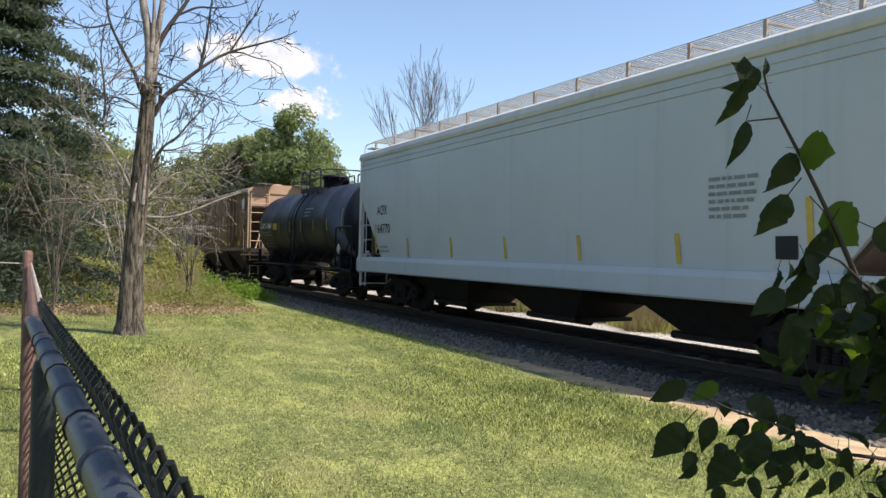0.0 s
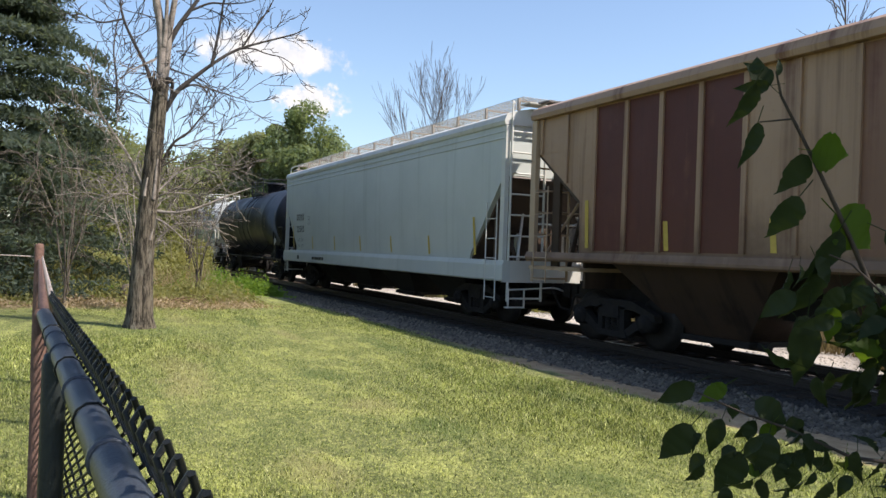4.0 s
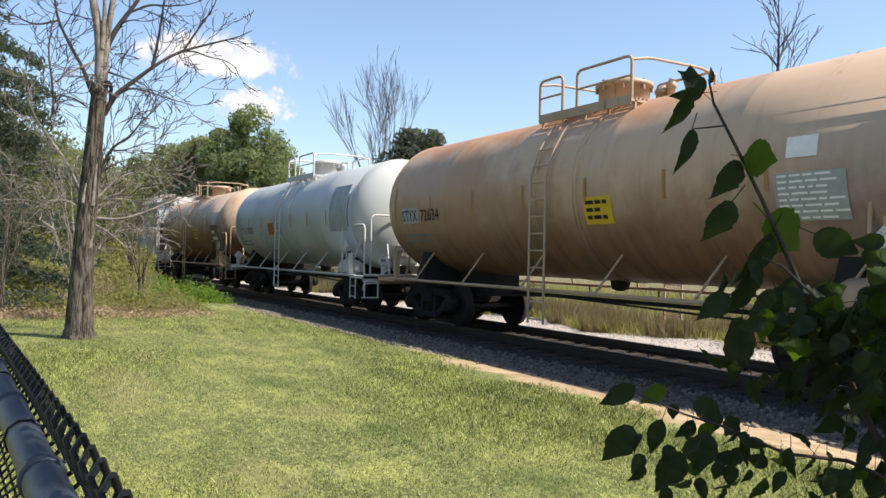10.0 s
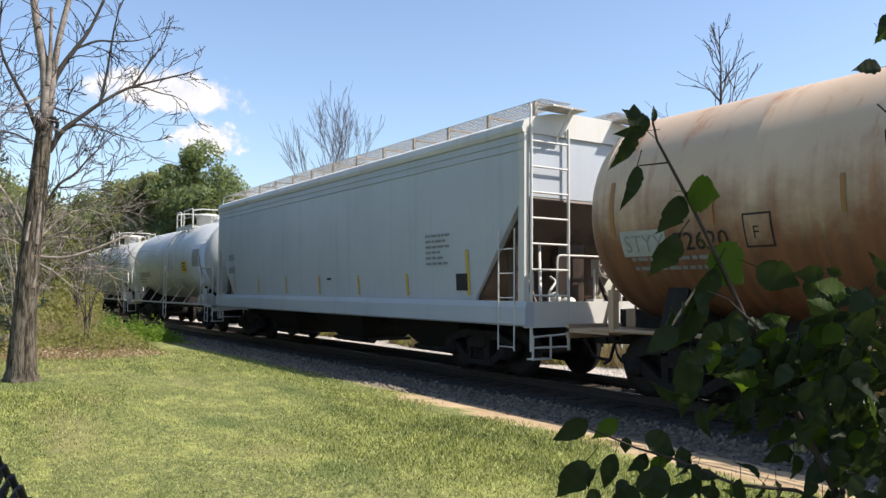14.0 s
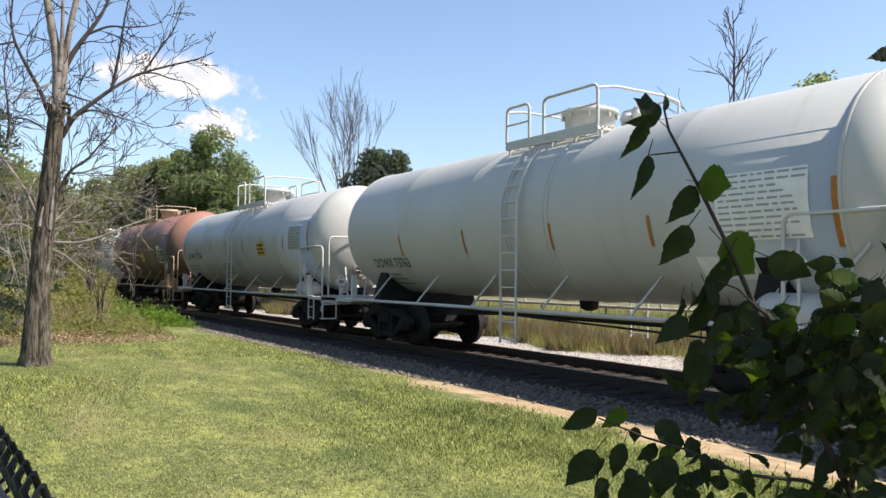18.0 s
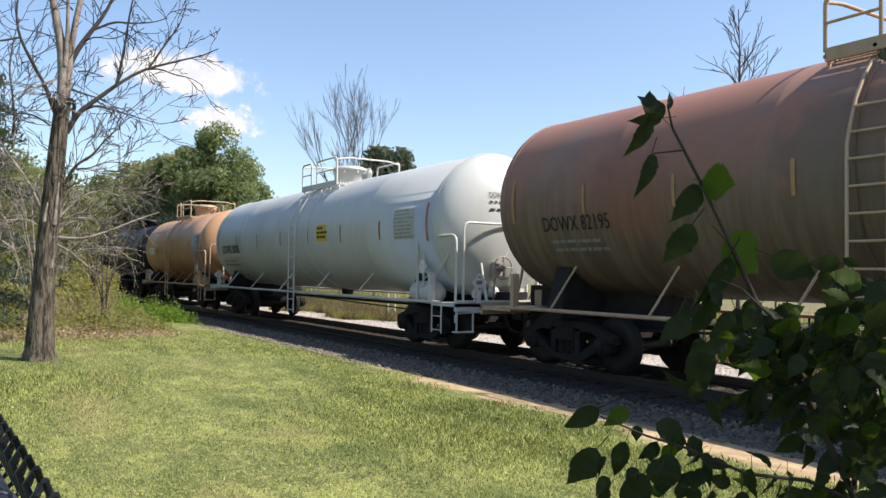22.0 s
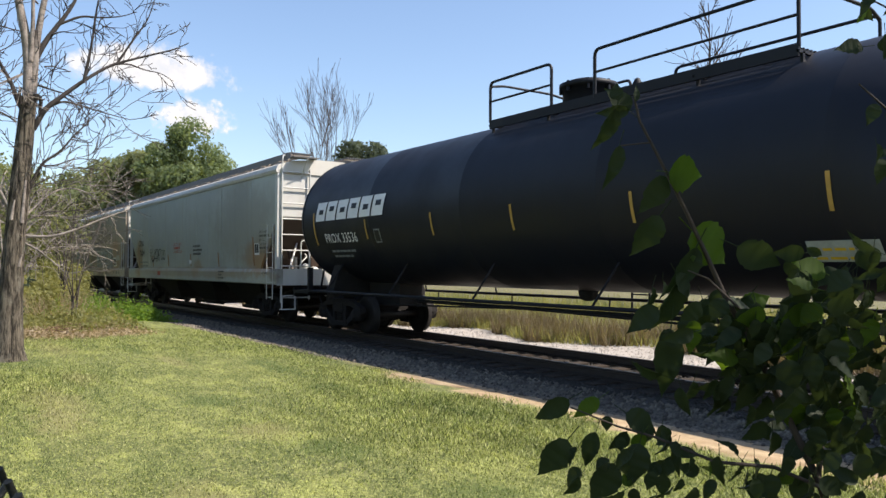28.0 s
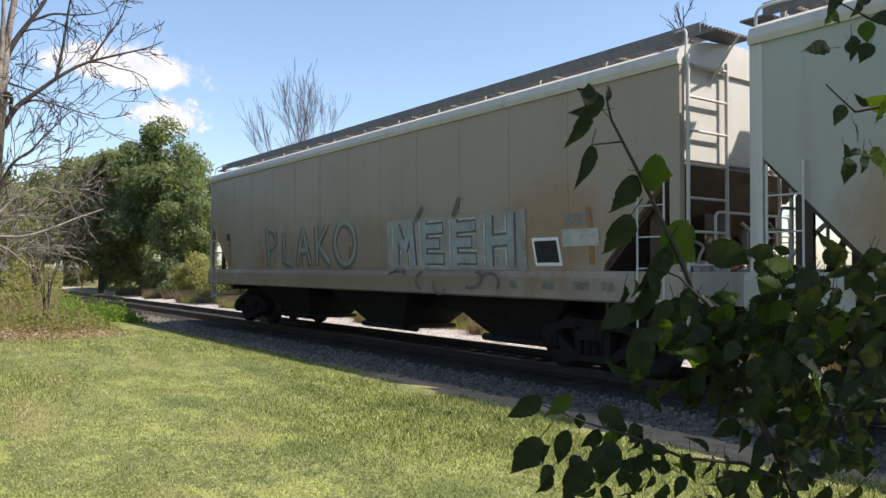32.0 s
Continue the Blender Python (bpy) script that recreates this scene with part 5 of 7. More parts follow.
s.scrawl([arc(2.1 + 0.72 * k + 0.2 * (k % 2), 1.42 - 0.06 * (k % 3), 0.30 - 0.05 * (k % 3), 0.16, 20 + 75 * k, 170 + 85 * k, 8) for k in range(5)] + [[(2.7, 2.5), (2.95, 2.78)], [(3.9, 2.52), (4.1, 2.86)]], 0, 0, 1.0, BLACKSPRAY, 0.06, lift=0.05)
s.patch("notice_border", 6.28, 1.86, 0.60, 0.44, CARD, 0.010, lean=-0.08)
s.patch("notice", 6.28, 1.86, 0.50, 0.34, INKBLACK, 0.016, lean=-0.06)
s.patch("notice", 7.0, 2.06, 0.75, 0.26, PALETRIM)
s.bars(6.66, 2.38, 0.5, 2, INKGREY, 0.10, 0.06, 61)
for u, w in ((6.4, 0.13), (7.1, 0.16), (7.6, 0.11), (5.6, 0.09)):
    s.scrawl([[(u - w, 1.34), (u - 0.4 * w, 1.35), (u + 0.3 * w, 1.33), (u + w, 1.35)]], 0, 0, 1.0, SMUDGE, 0.12, name="stain", lift=0.045)
s.patch("notice", -7.3, 2.50, 0.25, 0.20, INKBLACK)
CARS.append(c)


def motions():
    """The whole train rolls along the track at one speed."""
    for k, car in enumerate(CARS):
        middle = (JOINTS[k] + JOINTS[k + 1]) / 2
        walk(car, [(float(t), pose(m - middle, MID, RAIL)) for t, m in enumerate(ROLLED)])

# ---- ground, track ----
def ground_height(x, y):
    """Lawn, the dip of the ballast's toe, the track bed, gravel and the field beyond."""
    pts = [(-1e4, 0.0), (4.8, 0.0), (5.7, -0.03), (6.5, -0.10), (7.1, -0.30), (7.6, -0.36), (8.35, -0.26), (11.55, -0.26), (12.3, -0.42), (13.2, -0.40), (15.5, -0.25), (19, 0.1), (40, 0.6), (1e4, 0.6)]
    for (a, za), (b, zb) in zip(pts, pts[1:]):
        if a <= y <= b:
            w = (y - a) / (b - a)
            z = za + (zb - za) * w * w * (3 - 2 * w)
            break
    if y < 6.2:
        z += 0.05 * noise.noise(Vector((x * 0.22, y * 0.22, 0))) * min(1.0, max(0.0, (6.2 - y)))
    return z


# worn and lush places in the lawn: x, y, half sizes along and across, kind
WORN = [(-9.5, 1.35, 1.6, 0.30), (-8.3, 1.2, 0.8, 0.22), (-6.95, 2.72, 0.42, 0.32), (-5.0, 1.6, 0.5, 0.25), (-18.8, 1.2, 1.0, 2.6), (-19.2, 3.4, 0.7, 1.0), (-16.2, 2.2, 1.4, 0.3), (-13.0, 3.5, 1.2, 0.16), (-11.6, 1.9, 0.8, 0.2)]
LUSH = [(-5.94, 2.99, 0.5, 0.34), (-9.1, 4.4, 0.5, 0.30), (-8.8, 2.8, 0.5, 0.36), (-13.9, 1.3, 0.75, 0.7), (-11.3, 4.6, 1.2, 0.25), (-6.9, 4.9, 0.9, 0.25), (-4.2, 3.3, 0.4, 0.3), (-15.5, 3.4, 1.5, 0.22), (-3.6, 1.6, 0.5, 0.22)]


def lawn_tint(nt, co, col, strength):
    """Mowing bands, yellowed and lush patches and worn soil over a base colour; strength scales them all."""
    sep = nt.nodes.new("ShaderNodeSeparateXYZ")
    nt.links.new(co, sep.inputs[0])
    jag = noise_of(nt, co, 3.6, 7, 0.8, offset=(2, 8, 0))
    fray = maths(nt, "MULTIPLY", maths(nt, "SUBTRACT", jag, 0.5), 3.6)
    patch = noise_of(nt, co, 0.45, 5, 0.62)
    band = noise_of(nt, co, 1.0, 5, 0.66, stretch=(0.55, 1.9, 1), offset=(9, 4, 0))
    spot = noise_of(nt, co, 5.5, 6, 0.74, stretch=(0.8, 1.2, 1), offset=(4, 1, 0))
    streak = noise_of(nt, co, 1.5, 5, 0.6, stretch=(0.8, 1.3, 1), offset=(5, 2, 0))
    k = strength * 1.14
    col = mix(nt, ramp(nt, patch, 0.42, 0.66, 0, 0.55), col, (0.30 * k, 0.325 * k, 0.080 * k))
    col = mix(nt, ramp(nt, band, 0.50, 0.62, 0, 0.58), col, (0.100 * k, 0.142 * k, 0.024 * k))
    col = mix(nt, ramp(nt, band, 0.38, 0.48, 0.52, 0), col, (0.37 * k, 0.41 * k, 0.112 * k))
    col = mix(nt, ramp(nt, spot, 0.50, 0.64, 0, 0.62), col, (0.105 * k, 0.140 * k, 0.026 * k))
    col = mix(nt, ramp(nt, spot, 0.34, 0.46, 0.5, 0), col, (0.45 * k, 0.46 * k, 0.155 * k))
    col = mix(nt, ramp(nt, streak, 0.52, 0.62, 0, 0.66), col, (0.098 * k, 0.132 * k, 0.018 * k))
    col = mix(nt, ramp(nt, streak, 0.37, 0.47, 0.50, 0), col, (0.46 * k, 0.49 * k, 0.13 * k))
    for scale, low, high in ((13.0, 0.34, 0.26), (46.0, 0.80, 0.66)):
        grain = noise_of(nt, co, scale, 4, 0.7, offset=(scale, 3, 0))
        col = mix(nt, ramp(nt, grain, 0.50, 0.62, 0, low), col, (0.060 * k, 0.074 * k, 0.012 * k))
        col = mix(nt, ramp(nt, grain, 0.36, 0.48, high, 0), col, (0.56 * k, 0.58 * k, 0.165 * k))
    for places, tint, most in ((LUSH, (0.085 * k, 0.128 * k, 0.020 * k), 0.7), (WORN, (0.27 * k, 0.245 * k, 0.095 * k), 0.6)):
        for x, y, rx, ry in places:
            dx, dy = maths(nt, "DIVIDE", maths(nt, "SUBTRACT", sep.outputs[0], x), rx), maths(nt, "DIVIDE", maths(nt, "SUBTRACT", sep.outputs[1], y), ry)
            far = maths(nt, "ADD", maths(nt, "SQRT", maths(nt, "ADD", maths(nt, "MULTIPLY", dx, dx), maths(nt, "MULTIPLY", dy, dy))), fray)
            col = mix(nt, ramp(nt, far, 0.2, 1.35, most, 0.0), col, tint)
    return col


m, nt, b = material("ground")
co = coords(nt)
sep = nt.nodes.new("ShaderNodeSeparateXYZ")
nt.links.new(co, sep.inputs[0])
ypos = maths(nt, "ADD", sep.outputs[1], maths(nt, "MULTIPLY", maths(nt, "SUBTRACT", noise_of(nt, co, 0.9, 4, 0.6), 0.5), 1.3))
g1, g2, g3 = noise_of(nt, co, 0.5, 4, 0.6), noise_of(nt, co, 3.0, 6, 0.7), noise_of(nt, co, 40, 3, 0.6)
grass = lawn_tint(nt, co, mix(nt, ramp(nt, g3, 0.35, 0.65), (0.050, 0.058, 0.018), (0.150, 0.165, 0.050)), 0.6)
dirt = mix(nt, ramp(nt, g2, 0.3, 0.7), (0.26, 0.175, 0.092), (0.45, 0.34, 0.205))
stone = mix(nt, ramp(nt, noise_of(nt, co, 22, 4, 0.7), 0.3, 0.7), (0.055, 0.047, 0.036), (0.19, 0.162, 0.122))
tan = mix(nt, ramp(nt, noise_of(nt, co, 10, 5, 0.7), 0.3, 0.7), (0.30, 0.265, 0.225), (0.44, 0.40, 0.35))
field = mix(nt, ramp(nt, g2, 0.3, 0.7), (0.10, 0.10, 0.035), (0.17, 0.145, 0.07))
xr = ramp(nt, sep.outputs[0], -14.0, -9.5, 0.62, 0.0)
yd = maths(nt, "SUBTRACT", ypos, xr)
near = ramp(nt, maths(nt, "ADD", sep.outputs[0], maths(nt, "MULTIPLY", g1, 3.0)), -10.5, -7.5)
col = mix(nt, maths(nt, "MULTIPLY", ramp(nt, yd, 5.62, 5.86), ramp(nt, near, 0.0, 1.0, 0.25, 1.0)), grass, dirt)
col = mix(nt, ramp(nt, maths(nt, "ADD", ypos, maths(nt, "MULTIPLY", xr, 0.9)), 6.48, 6.86), col, stone)
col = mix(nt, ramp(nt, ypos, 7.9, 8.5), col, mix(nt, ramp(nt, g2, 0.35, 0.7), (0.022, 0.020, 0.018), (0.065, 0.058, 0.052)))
col = mix(nt, ramp(nt, ypos, 11.3, 11.7), col, tan)
col = mix(nt, ramp(nt, ypos, 14.4, 15.4), col, field)
nt.links.new(col, b.inputs["Base Color"])
b.inputs["Roughness"].default_value = 0.95
bumped(nt, b, g3, 0.6, 0.03)
GROUND = m
xs = sorted(set([-4000, -1500, -500, -200, -120, -90] + [-70 + 1.0 * i for i in range(90)] + [25, 35, 60, 100, 200, 500, 1500, 4000]))
ys = sorted(set([-4000, -1500, -400, -100, -40, -20, -12, -8] + [-6 + 0.3 * i for i in range(90)] + [22, 24, 27, 30, 35, 40, 60, 100, 200, 500, 1500, 4000]))
me = bpy.data.meshes.new("ground")
me.from_pydata([(x, y, ground_height(x, y)) for y in ys for x in xs], [], [(j * len(xs) + i, j * len(xs) + i + 1, (j + 1) * len(xs) + i + 1, (j + 1) * len(xs) + i) for j in range(len(ys) - 1) for i in range(len(xs) - 1)])
me.polygons.foreach_set("use_smooth", [True] * len(me.polygons))
me.materials.append(GROUND)
tagged(new("ground", me), "mown lawn, gravel ballast strip and field beyond", "ground", kind="structure")

track = thing("track", "railway track of two steel rails on wooden ties", "railway track", kind="structure")
for y in (MID - 0.755, MID + 0.755):
    o = [(y - 0.07, RAIL - 0.17), (y - 0.07, RAIL - 0.155), (y - 0.012, RAIL - 0.13), (y - 0.012, RAIL - 0.045), (y - 0.037, RAIL - 0.035), (y - 0.037, RAIL - 0.006), (y - 0.030, RAIL), (y + 0.030, RAIL), (y + 0.037, RAIL - 0.006), (y + 0.037, RAIL - 0.035), (y + 0.012, RAIL - 0.045), (y + 0.012, RAIL - 0.13), (y + 0.07, RAIL - 0.155), (y + 0.07, RAIL - 0.17)]
    part("rail", Geo().prism(o[::-1], -140, 60), RAILHEAD, track)
TIE = plain("creosoted_wood", (0.055, 0.042, 0.032), 0.9, 0, 0.45, 6, 0.5)
tie = Geo().box(-0.115, 0.115, -1.28, 1.28, -0.16, 0.0).mesh("tie", TIE)
for i in range(130):
    part("tie", tie, TIE, track, at=pose(8 - 0.52 * i, MID + 0.03 * math.sin(i * 2.3), RAIL - 0.172, 0, 0, 1.5 * math.sin(i * 1.7)))

# ---- trees and plants ----
BARK = plain("grey_brown_bark", (0.15, 0.125, 0.095), 0.9, 0, 0.6, 9, 1.0, 0.08, dark=(0.035, 0.028, 0.022))
STICK = plain("brown_stick", (0.22, 0.14, 0.085), 0.9, 0, 0.5, 8)
PEELED = plain("peeled_grey_wood", (0.27, 0.235, 0.205), 0.9, 0, 0.6, 5, 0.5, 0.02, dark=(0.075, 0.062, 0.055))
DEAD = plain("bare_dead_wood", (0.125, 0.105, 0.085), 0.9, 0, 0.45, 6, 0.6, 0.02, dark=(0.07, 0.055, 0.047))
TWIG = plain("grey_twigs", (0.075, 0.063, 0.055), 0.9, 0, 0.3, 5, 0.2)


def leafy(name, light, dark, through=0.25):
    m, nt, b = material(name)
    geo = nt.nodes.new("ShaderNodeNewGeometry")
    n = noise_of(nt, coords(nt), 0.6, 3, 0.6)
    col = mix(nt, geo.outputs["Random Per Island"], dark, light)
    col = mix(nt, ramp(nt, n, 0.35, 0.7, 0, 0.5), col, dark)
    nt.links.new(col, b.inputs["Base Color"])
    b.inputs["Roughness"].default_value = 0.6
    b.inputs["Specular IOR Level"].default_value = 0.2
    tr = nt.nodes.new("ShaderNodeBsdfTranslucent")
    nt.links.new(mix(nt, 0.5, col, (light[0] * 2.2, light[1] * 2.0, light[2] * 0.8)), tr.inputs["Color"])
    ms = nt.nodes.new("ShaderNodeMixShader")
    ms.inputs[0].default_value = through
    nt.links.new(b.outputs[0], ms.inputs[1])
    nt.links.new(tr.outputs[0], ms.inputs[2])
    nt.links.new(ms.outputs[0], nt.nodes["Material Output"].inputs["Surface"])
    return m


LEAF = leafy("green_leaves", (0.195, 0.245, 0.130), (0.092, 0.128, 0.070), 0.5)
OLIVE = leafy("olive_green_leaves", (0.235, 0.260, 0.145), (0.120, 0.148, 0.080), 0.5)
PINE = leafy("pine_needles", (0.092, 0.120, 0.092), (0.040, 0.056, 0.044), 0.45)
SCRUB = leafy("scrub_leaves", (0.285, 0.285, 0.125), (0.128, 0.138, 0.060), 0.5)
WEED = leafy("bright_weeds", (0.17, 0.27, 0.052), (0.085, 0.155, 0.028), 0.55)
DRY = leafy("dry_grass", (0.40, 0.325, 0.225), (0.21, 0.165, 0.11), 0.35)

# furrowed bark of the standing dead tree, with pale lichen
m, nt, b = material("furrowed_bark")
co = coords(nt)
ridge = noise_of(nt, co, 22, 5, 0.65, stretch=(1, 1, 0.16))
col = mix(nt, ramp(nt, ridge, 0.38, 0.62), (0.030, 0.026, 0.021), (0.165, 0.140, 0.108))
col = mix(nt, ramp(nt, noise_of(nt, co, 5, 5, 0.7, stretch=(1, 1, 0.5)), 0.54, 0.68, 0, 0.7), col, (0.20, 0.185, 0.15))
nt.links.new(col, b.inputs["Base Color"])
b.inputs["Roughness"].default_value = 0.95
b.inputs["Specular IOR Level"].default_value = 0.15
bumped(nt, b, ridge, 1.0, 0.08)
OLDBARK = m


def grow(rnd, start, way, length, r, depth, geo, tips, spread=0.55, lift=0.12, bend=0.12, forks=(2, 3), thin=0.62, r_min=0.006, segs=5):
    """A limb that bends and forks, as tapered tubes."""
    pts, p, d = [Vector(start)], Vector(start), Vector(way).normalized()
    for i in range(segs):
        d = (d + Vector((rnd.gauss(0, bend), rnd.gauss(0, bend), rnd.gauss(0, bend) + lift * 0.3))).normalized()
        p = p + d * length / segs
        pts.append(p.copy())
    r_end = max(r * 0.62, r_min)
    geo.tube(pts, r, 6 if r < 0.05 else 9, r2=r_end)
    if depth == 0:
        tips.append((p, d))
        return
    kids = rnd.randint(*forks)
    for i in range(kids):
        at = pts[-1] if i == 0 else pts[rnd.randint(max(1, segs - 3), segs)]
        side = Vector((rnd.gauss(0, 1), rnd.gauss(0, 1), rnd.gauss(0.2, 0.6))).normalized()
        nd = (d + side * spread * (0.5 if i == 0 else 1.0)).normalized()
        grow(rnd, at, nd, length * rnd.uniform(0.62, 0.88), max(r_end * (0.9 if i == 0 else thin), r_min), depth - 1, geo, tips, spread, lift, bend, forks, thin, r_min, max(3, segs - 1))


def lobes(rnd, centres, radius, count, size, flat=0.55, squash=0.8):
    """Leaves laid over the outsides of many lobes, most of them facing out: arrays for one mesh."""
    cs = np.array([tuple(c) for c in centres])
    idx = np.random.RandomState(rnd.randint(0, 9999))
    big = radius * idx.uniform(0.55, 1.35, len(cs))
    k = idx.randint(0, len(cs), count)
    d = idx.normal(0, 1, (count, 3)) + np.array((0, 0, 0.25))
    d /= np.linalg.norm(d, axis=1)[:, None]
    reach = big[k] * (1.0 - 0.55 * idx.uniform(0, 1, count) ** 2.2) * (1 + 0.22 * np.sin(7 * d[:, 0] + k) * np.sin(6 * d[:, 1] + 2 * k))
    p = cs[k] + d * reach[:, None] * np.array((1, 1, squash))
    n = d + idx.normal(0, 0.55, (count, 3))
    n /= np.linalg.norm(n, axis=1)[:, None]
    a = np.cross(n, idx.normal(0, 1, (count, 3)))
    a /= np.linalg.norm(a, axis=1)[:, None] + 1e-9
    b = np.cross(n, a)
    s = size * idx.uniform(0.55, 1.4, (count, 1))
    return np.stack([p - a * s, p + b * s * flat, p + a * s, p - b * s * flat], 1).reshape(-1, 3)


def leaf_cloud(rnd, centres, spread, count, size, flat=0.5):
    """Many small leaf quads round given centres: arrays for one mesh."""
    cs = np.array([tuple(c) for c in centres])
    idx = np.random.RandomState(rnd.randint(0, 9999))
    pick = cs[idx.randint(0, len(cs), count)] + idx.normal(0, 1, (count, 3)) * np.array(spread)
    a = idx.normal(0, 1, (count, 3))
    a /= np.linalg.norm(a, axis=1)[:, None]
    b = np.cross(a, idx.normal(0, 1, (count, 3)))
    b /= np.linalg.norm(b, axis=1)[:, None] + 1e-9
    s = size * idx.uniform(0.6, 1.4, (count, 1))
    v = np.stack([pick - a * s, pick + b * s * flat, pick + a * s, pick - b * s * flat], 1).reshape(-1, 3)
    return v


def quads_mesh(name, v, mat):
    n = len(v) // 4
    me = bpy.data.meshes.new(name)
    me.vertices.add(len(v))
    me.vertices.foreach_set("co", v.astype(np.float32).ravel())
    me.loops.add(n * 4)
    me.polygons.add(n)
    me.loops.foreach_set("vertex_index", np.arange(n * 4, dtype=np.int32))
    me.polygons.foreach_set("loop_start", np.arange(0, n * 4, 4, dtype=np.int32))
    me.update(calc_edges=True)
    me.materials.append(mat)
    return me


def dead_tree():
    rnd = random.Random(11)
    ob = thing("dead_tree", "bare dead tree with peeling bark, standing on the lawn", "tree", pose(-14.3, 1.25, -0.03))
    # in its own space: a runs to the right as seen from the camera, b towards it
    ra, rb = Vector((0.09, 0.996, 0)), Vector((0.996, -0.09, 0))

    def at(a, b, z):
        return ra * a + rb * b + Vector((0, 0, z))

    # trunk: a flared foot, then a long taper up to the break
    spine = [(0.045, -0.10, 0.30), (0.045, 0.05, 0.262), (0.045, 0.22, 0.225), (0.05, 0.60, 0.200), (0.06, 0.95, 0.186), (0.10, 1.9, 0.158), (0.15, 2.6, 0.150), (0.20, 3.35, 0.142), (0.25, 4.0, 0.128), (0.27, 4.30, 0.118), (0.275, 4.36, 0.09)]
    n, v = 22, []
    for a, z, r in spine:
        for j in range(n):
            w = 2 * math.pi * j / n
            rr = r * (1 + 0.055 * noise.noise(Vector((math.cos(w) * 2.2, math.sin(w) * 2.2, z * 1.1))) + (0.10 * math.sin(4 * w + 0.6) if z < 0.15 else 0.0))
            v.append(at(a + rr * math.cos(w), rr * math.sin(w), z))
    k = len(spine)
    g = Geo().add(v, [(i * n + j, i * n + (j + 1) % n, (i + 1) * n + (j + 1) % n, (i + 1) * n + j) for i in range(k - 1) for j in range(n)], True).add(v[-n:], [tuple(range(n))])
    part("trunk", g, OLDBARK, ob)
    CHARRED = plain("black_broken_wood", (0.022, 0.018, 0.015), 0.95, 0, 0.4, 9)
    part("broken_stub", Geo().tube(bent([at(0.30, 0.05, 4.22), at(0.38, 0.06, 4.36), at(0.45, 0.06, 4.28), at(0.43, 0.05, 4.05)], 0.1), 0.055, 9, r2=0.025), CHARRED, ob)
    part("broken_stub", Geo().tube([at(0.15, 0.10, 4.18), at(0.13, 0.14, 4.36), at(0.16, 0.12, 4.45)], 0.035, 7, r2=0.012), CHARRED, ob)
    # strips of pale bare wood where the bark has fallen off the trunk
    for a, z0, z1, wide in ((0.20, 2.25, 2.95, 0.035), (0.05, 2.30, 2.62, 0.03), (0.17, 1.55, 1.75, 0.025)):
        part("bare_strip", Geo().tube([at(a, 0.135, z0), at(a + 0.02, 0.142, (z0 + z1) / 2), at(a + 0.045, 0.132, z1)], wide, 7, r2=wide * 0.5), PEELED, ob)
    # stripped stems above the break
    for pts, r0, r1 in (([at(0.26, 0, 4.1), at(0.265, 0, 4.4), at(0.262, 0, 4.85), at(0.215, 0, 5.3), at(0.10, 0, 5.85), at(-0.02, 0, 6.7), at(-0.05, 0, 7.6)], 0.098, 0.045), ([at(0.31, 0.02, 4.15), at(0.345, 0.02, 4.75), at(0.365, 0.02, 5.2), at(0.44, 0, 5.8), at(0.60, 0, 6.6), at(0.70, 0, 7.5)], 0.060, 0.040), ([at(0.28, 0.05, 4.9), at(0.31, 0.08, 5.4), at(0.30, 0.1, 6.2)], 0.045, 0.025)):
        part("stem", Geo().tube(bent(pts, 0.25, 3), r0, 10, r2=r1), PEELED, ob)

    def limb(pts, r0, r1, wood, every=0.24, reach=0.60, depth=2):
        """A bent limb with twigs that fork along it."""
        way = [at(*p) for p in pts]
        g, tips = Geo().tube(bent(way, 0.3, 3), r0, 8, r2=r1), []
        run = 0.0
        for p, q in zip(way, way[1:]):
            d, ln = (q - p).normalized(), (q - p).length
            while run < ln:
                start = p + d * run
                side = (ra * rnd.gauss(0, 1) + rb * rnd.gauss(0, 0.7) + Vector((0, 0, rnd.gauss(0.15, 0.9)))).normalized()
                grow(rnd, start, d * 0.8 + side, reach * rnd.uniform(0.5, 1.2), max(0.006, r1 * 0.65), depth, g, tips, 0.7, 0.03, 0.16, (2, 3), 0.62, 0.0055, 4)
                run += every * rnd.uniform(0.6, 1.5)
            run -= ln
        part("limb", g, wood, ob)

    DARKLIMB = plain("dark_grey_limb", (0.050, 0.043, 0.040), 0.9, 0, 0.4, 8, 0.4)
    limb([(0.34, 0, 3.80), (0.50, 0.1, 4.14), (0.77, 0.1, 4.39), (1.07, 0.1, 4.67), (1.48, 0.0, 5.01), (2.02, 0, 5.23), (2.52, 0, 5.42), (2.78, 0, 5.58)], 0.046, 0.008, DARKLIMB, 0.20, 0.48)
    limb([(1.07, 0.1, 4.64), (1.18, 0.1, 5.23), (1.26, 0, 5.94), (1.36, 0, 6.5)], 0.026, 0.010, DARKLIMB, 0.26, 0.42)
    limb([(1.48, 0, 5.01), (1.78, 0, 5.08), (2.02, 0, 5.00), (2.32, 0, 4.98), (2.53, 0, 4.86)], 0.016, 0.006, DARKLIMB, 0.22, 0.40)
    limb([(1.60, 0, 5.06), (1.85, 0, 5.50), (2.1, 0, 5.9), (2.2, 0, 6.3)], 0.020, 0.007, DARKLIMB, 0.26, 0.42)
    limb([(0.50, 0, 4.14), (0.75, 0.1, 4.30), (1.01, 0.1, 4.26), (1.45, 0, 4.17), (1.84, 0, 4.10)], 0.022, 0.006, TWIG, 0.17, 0.42)
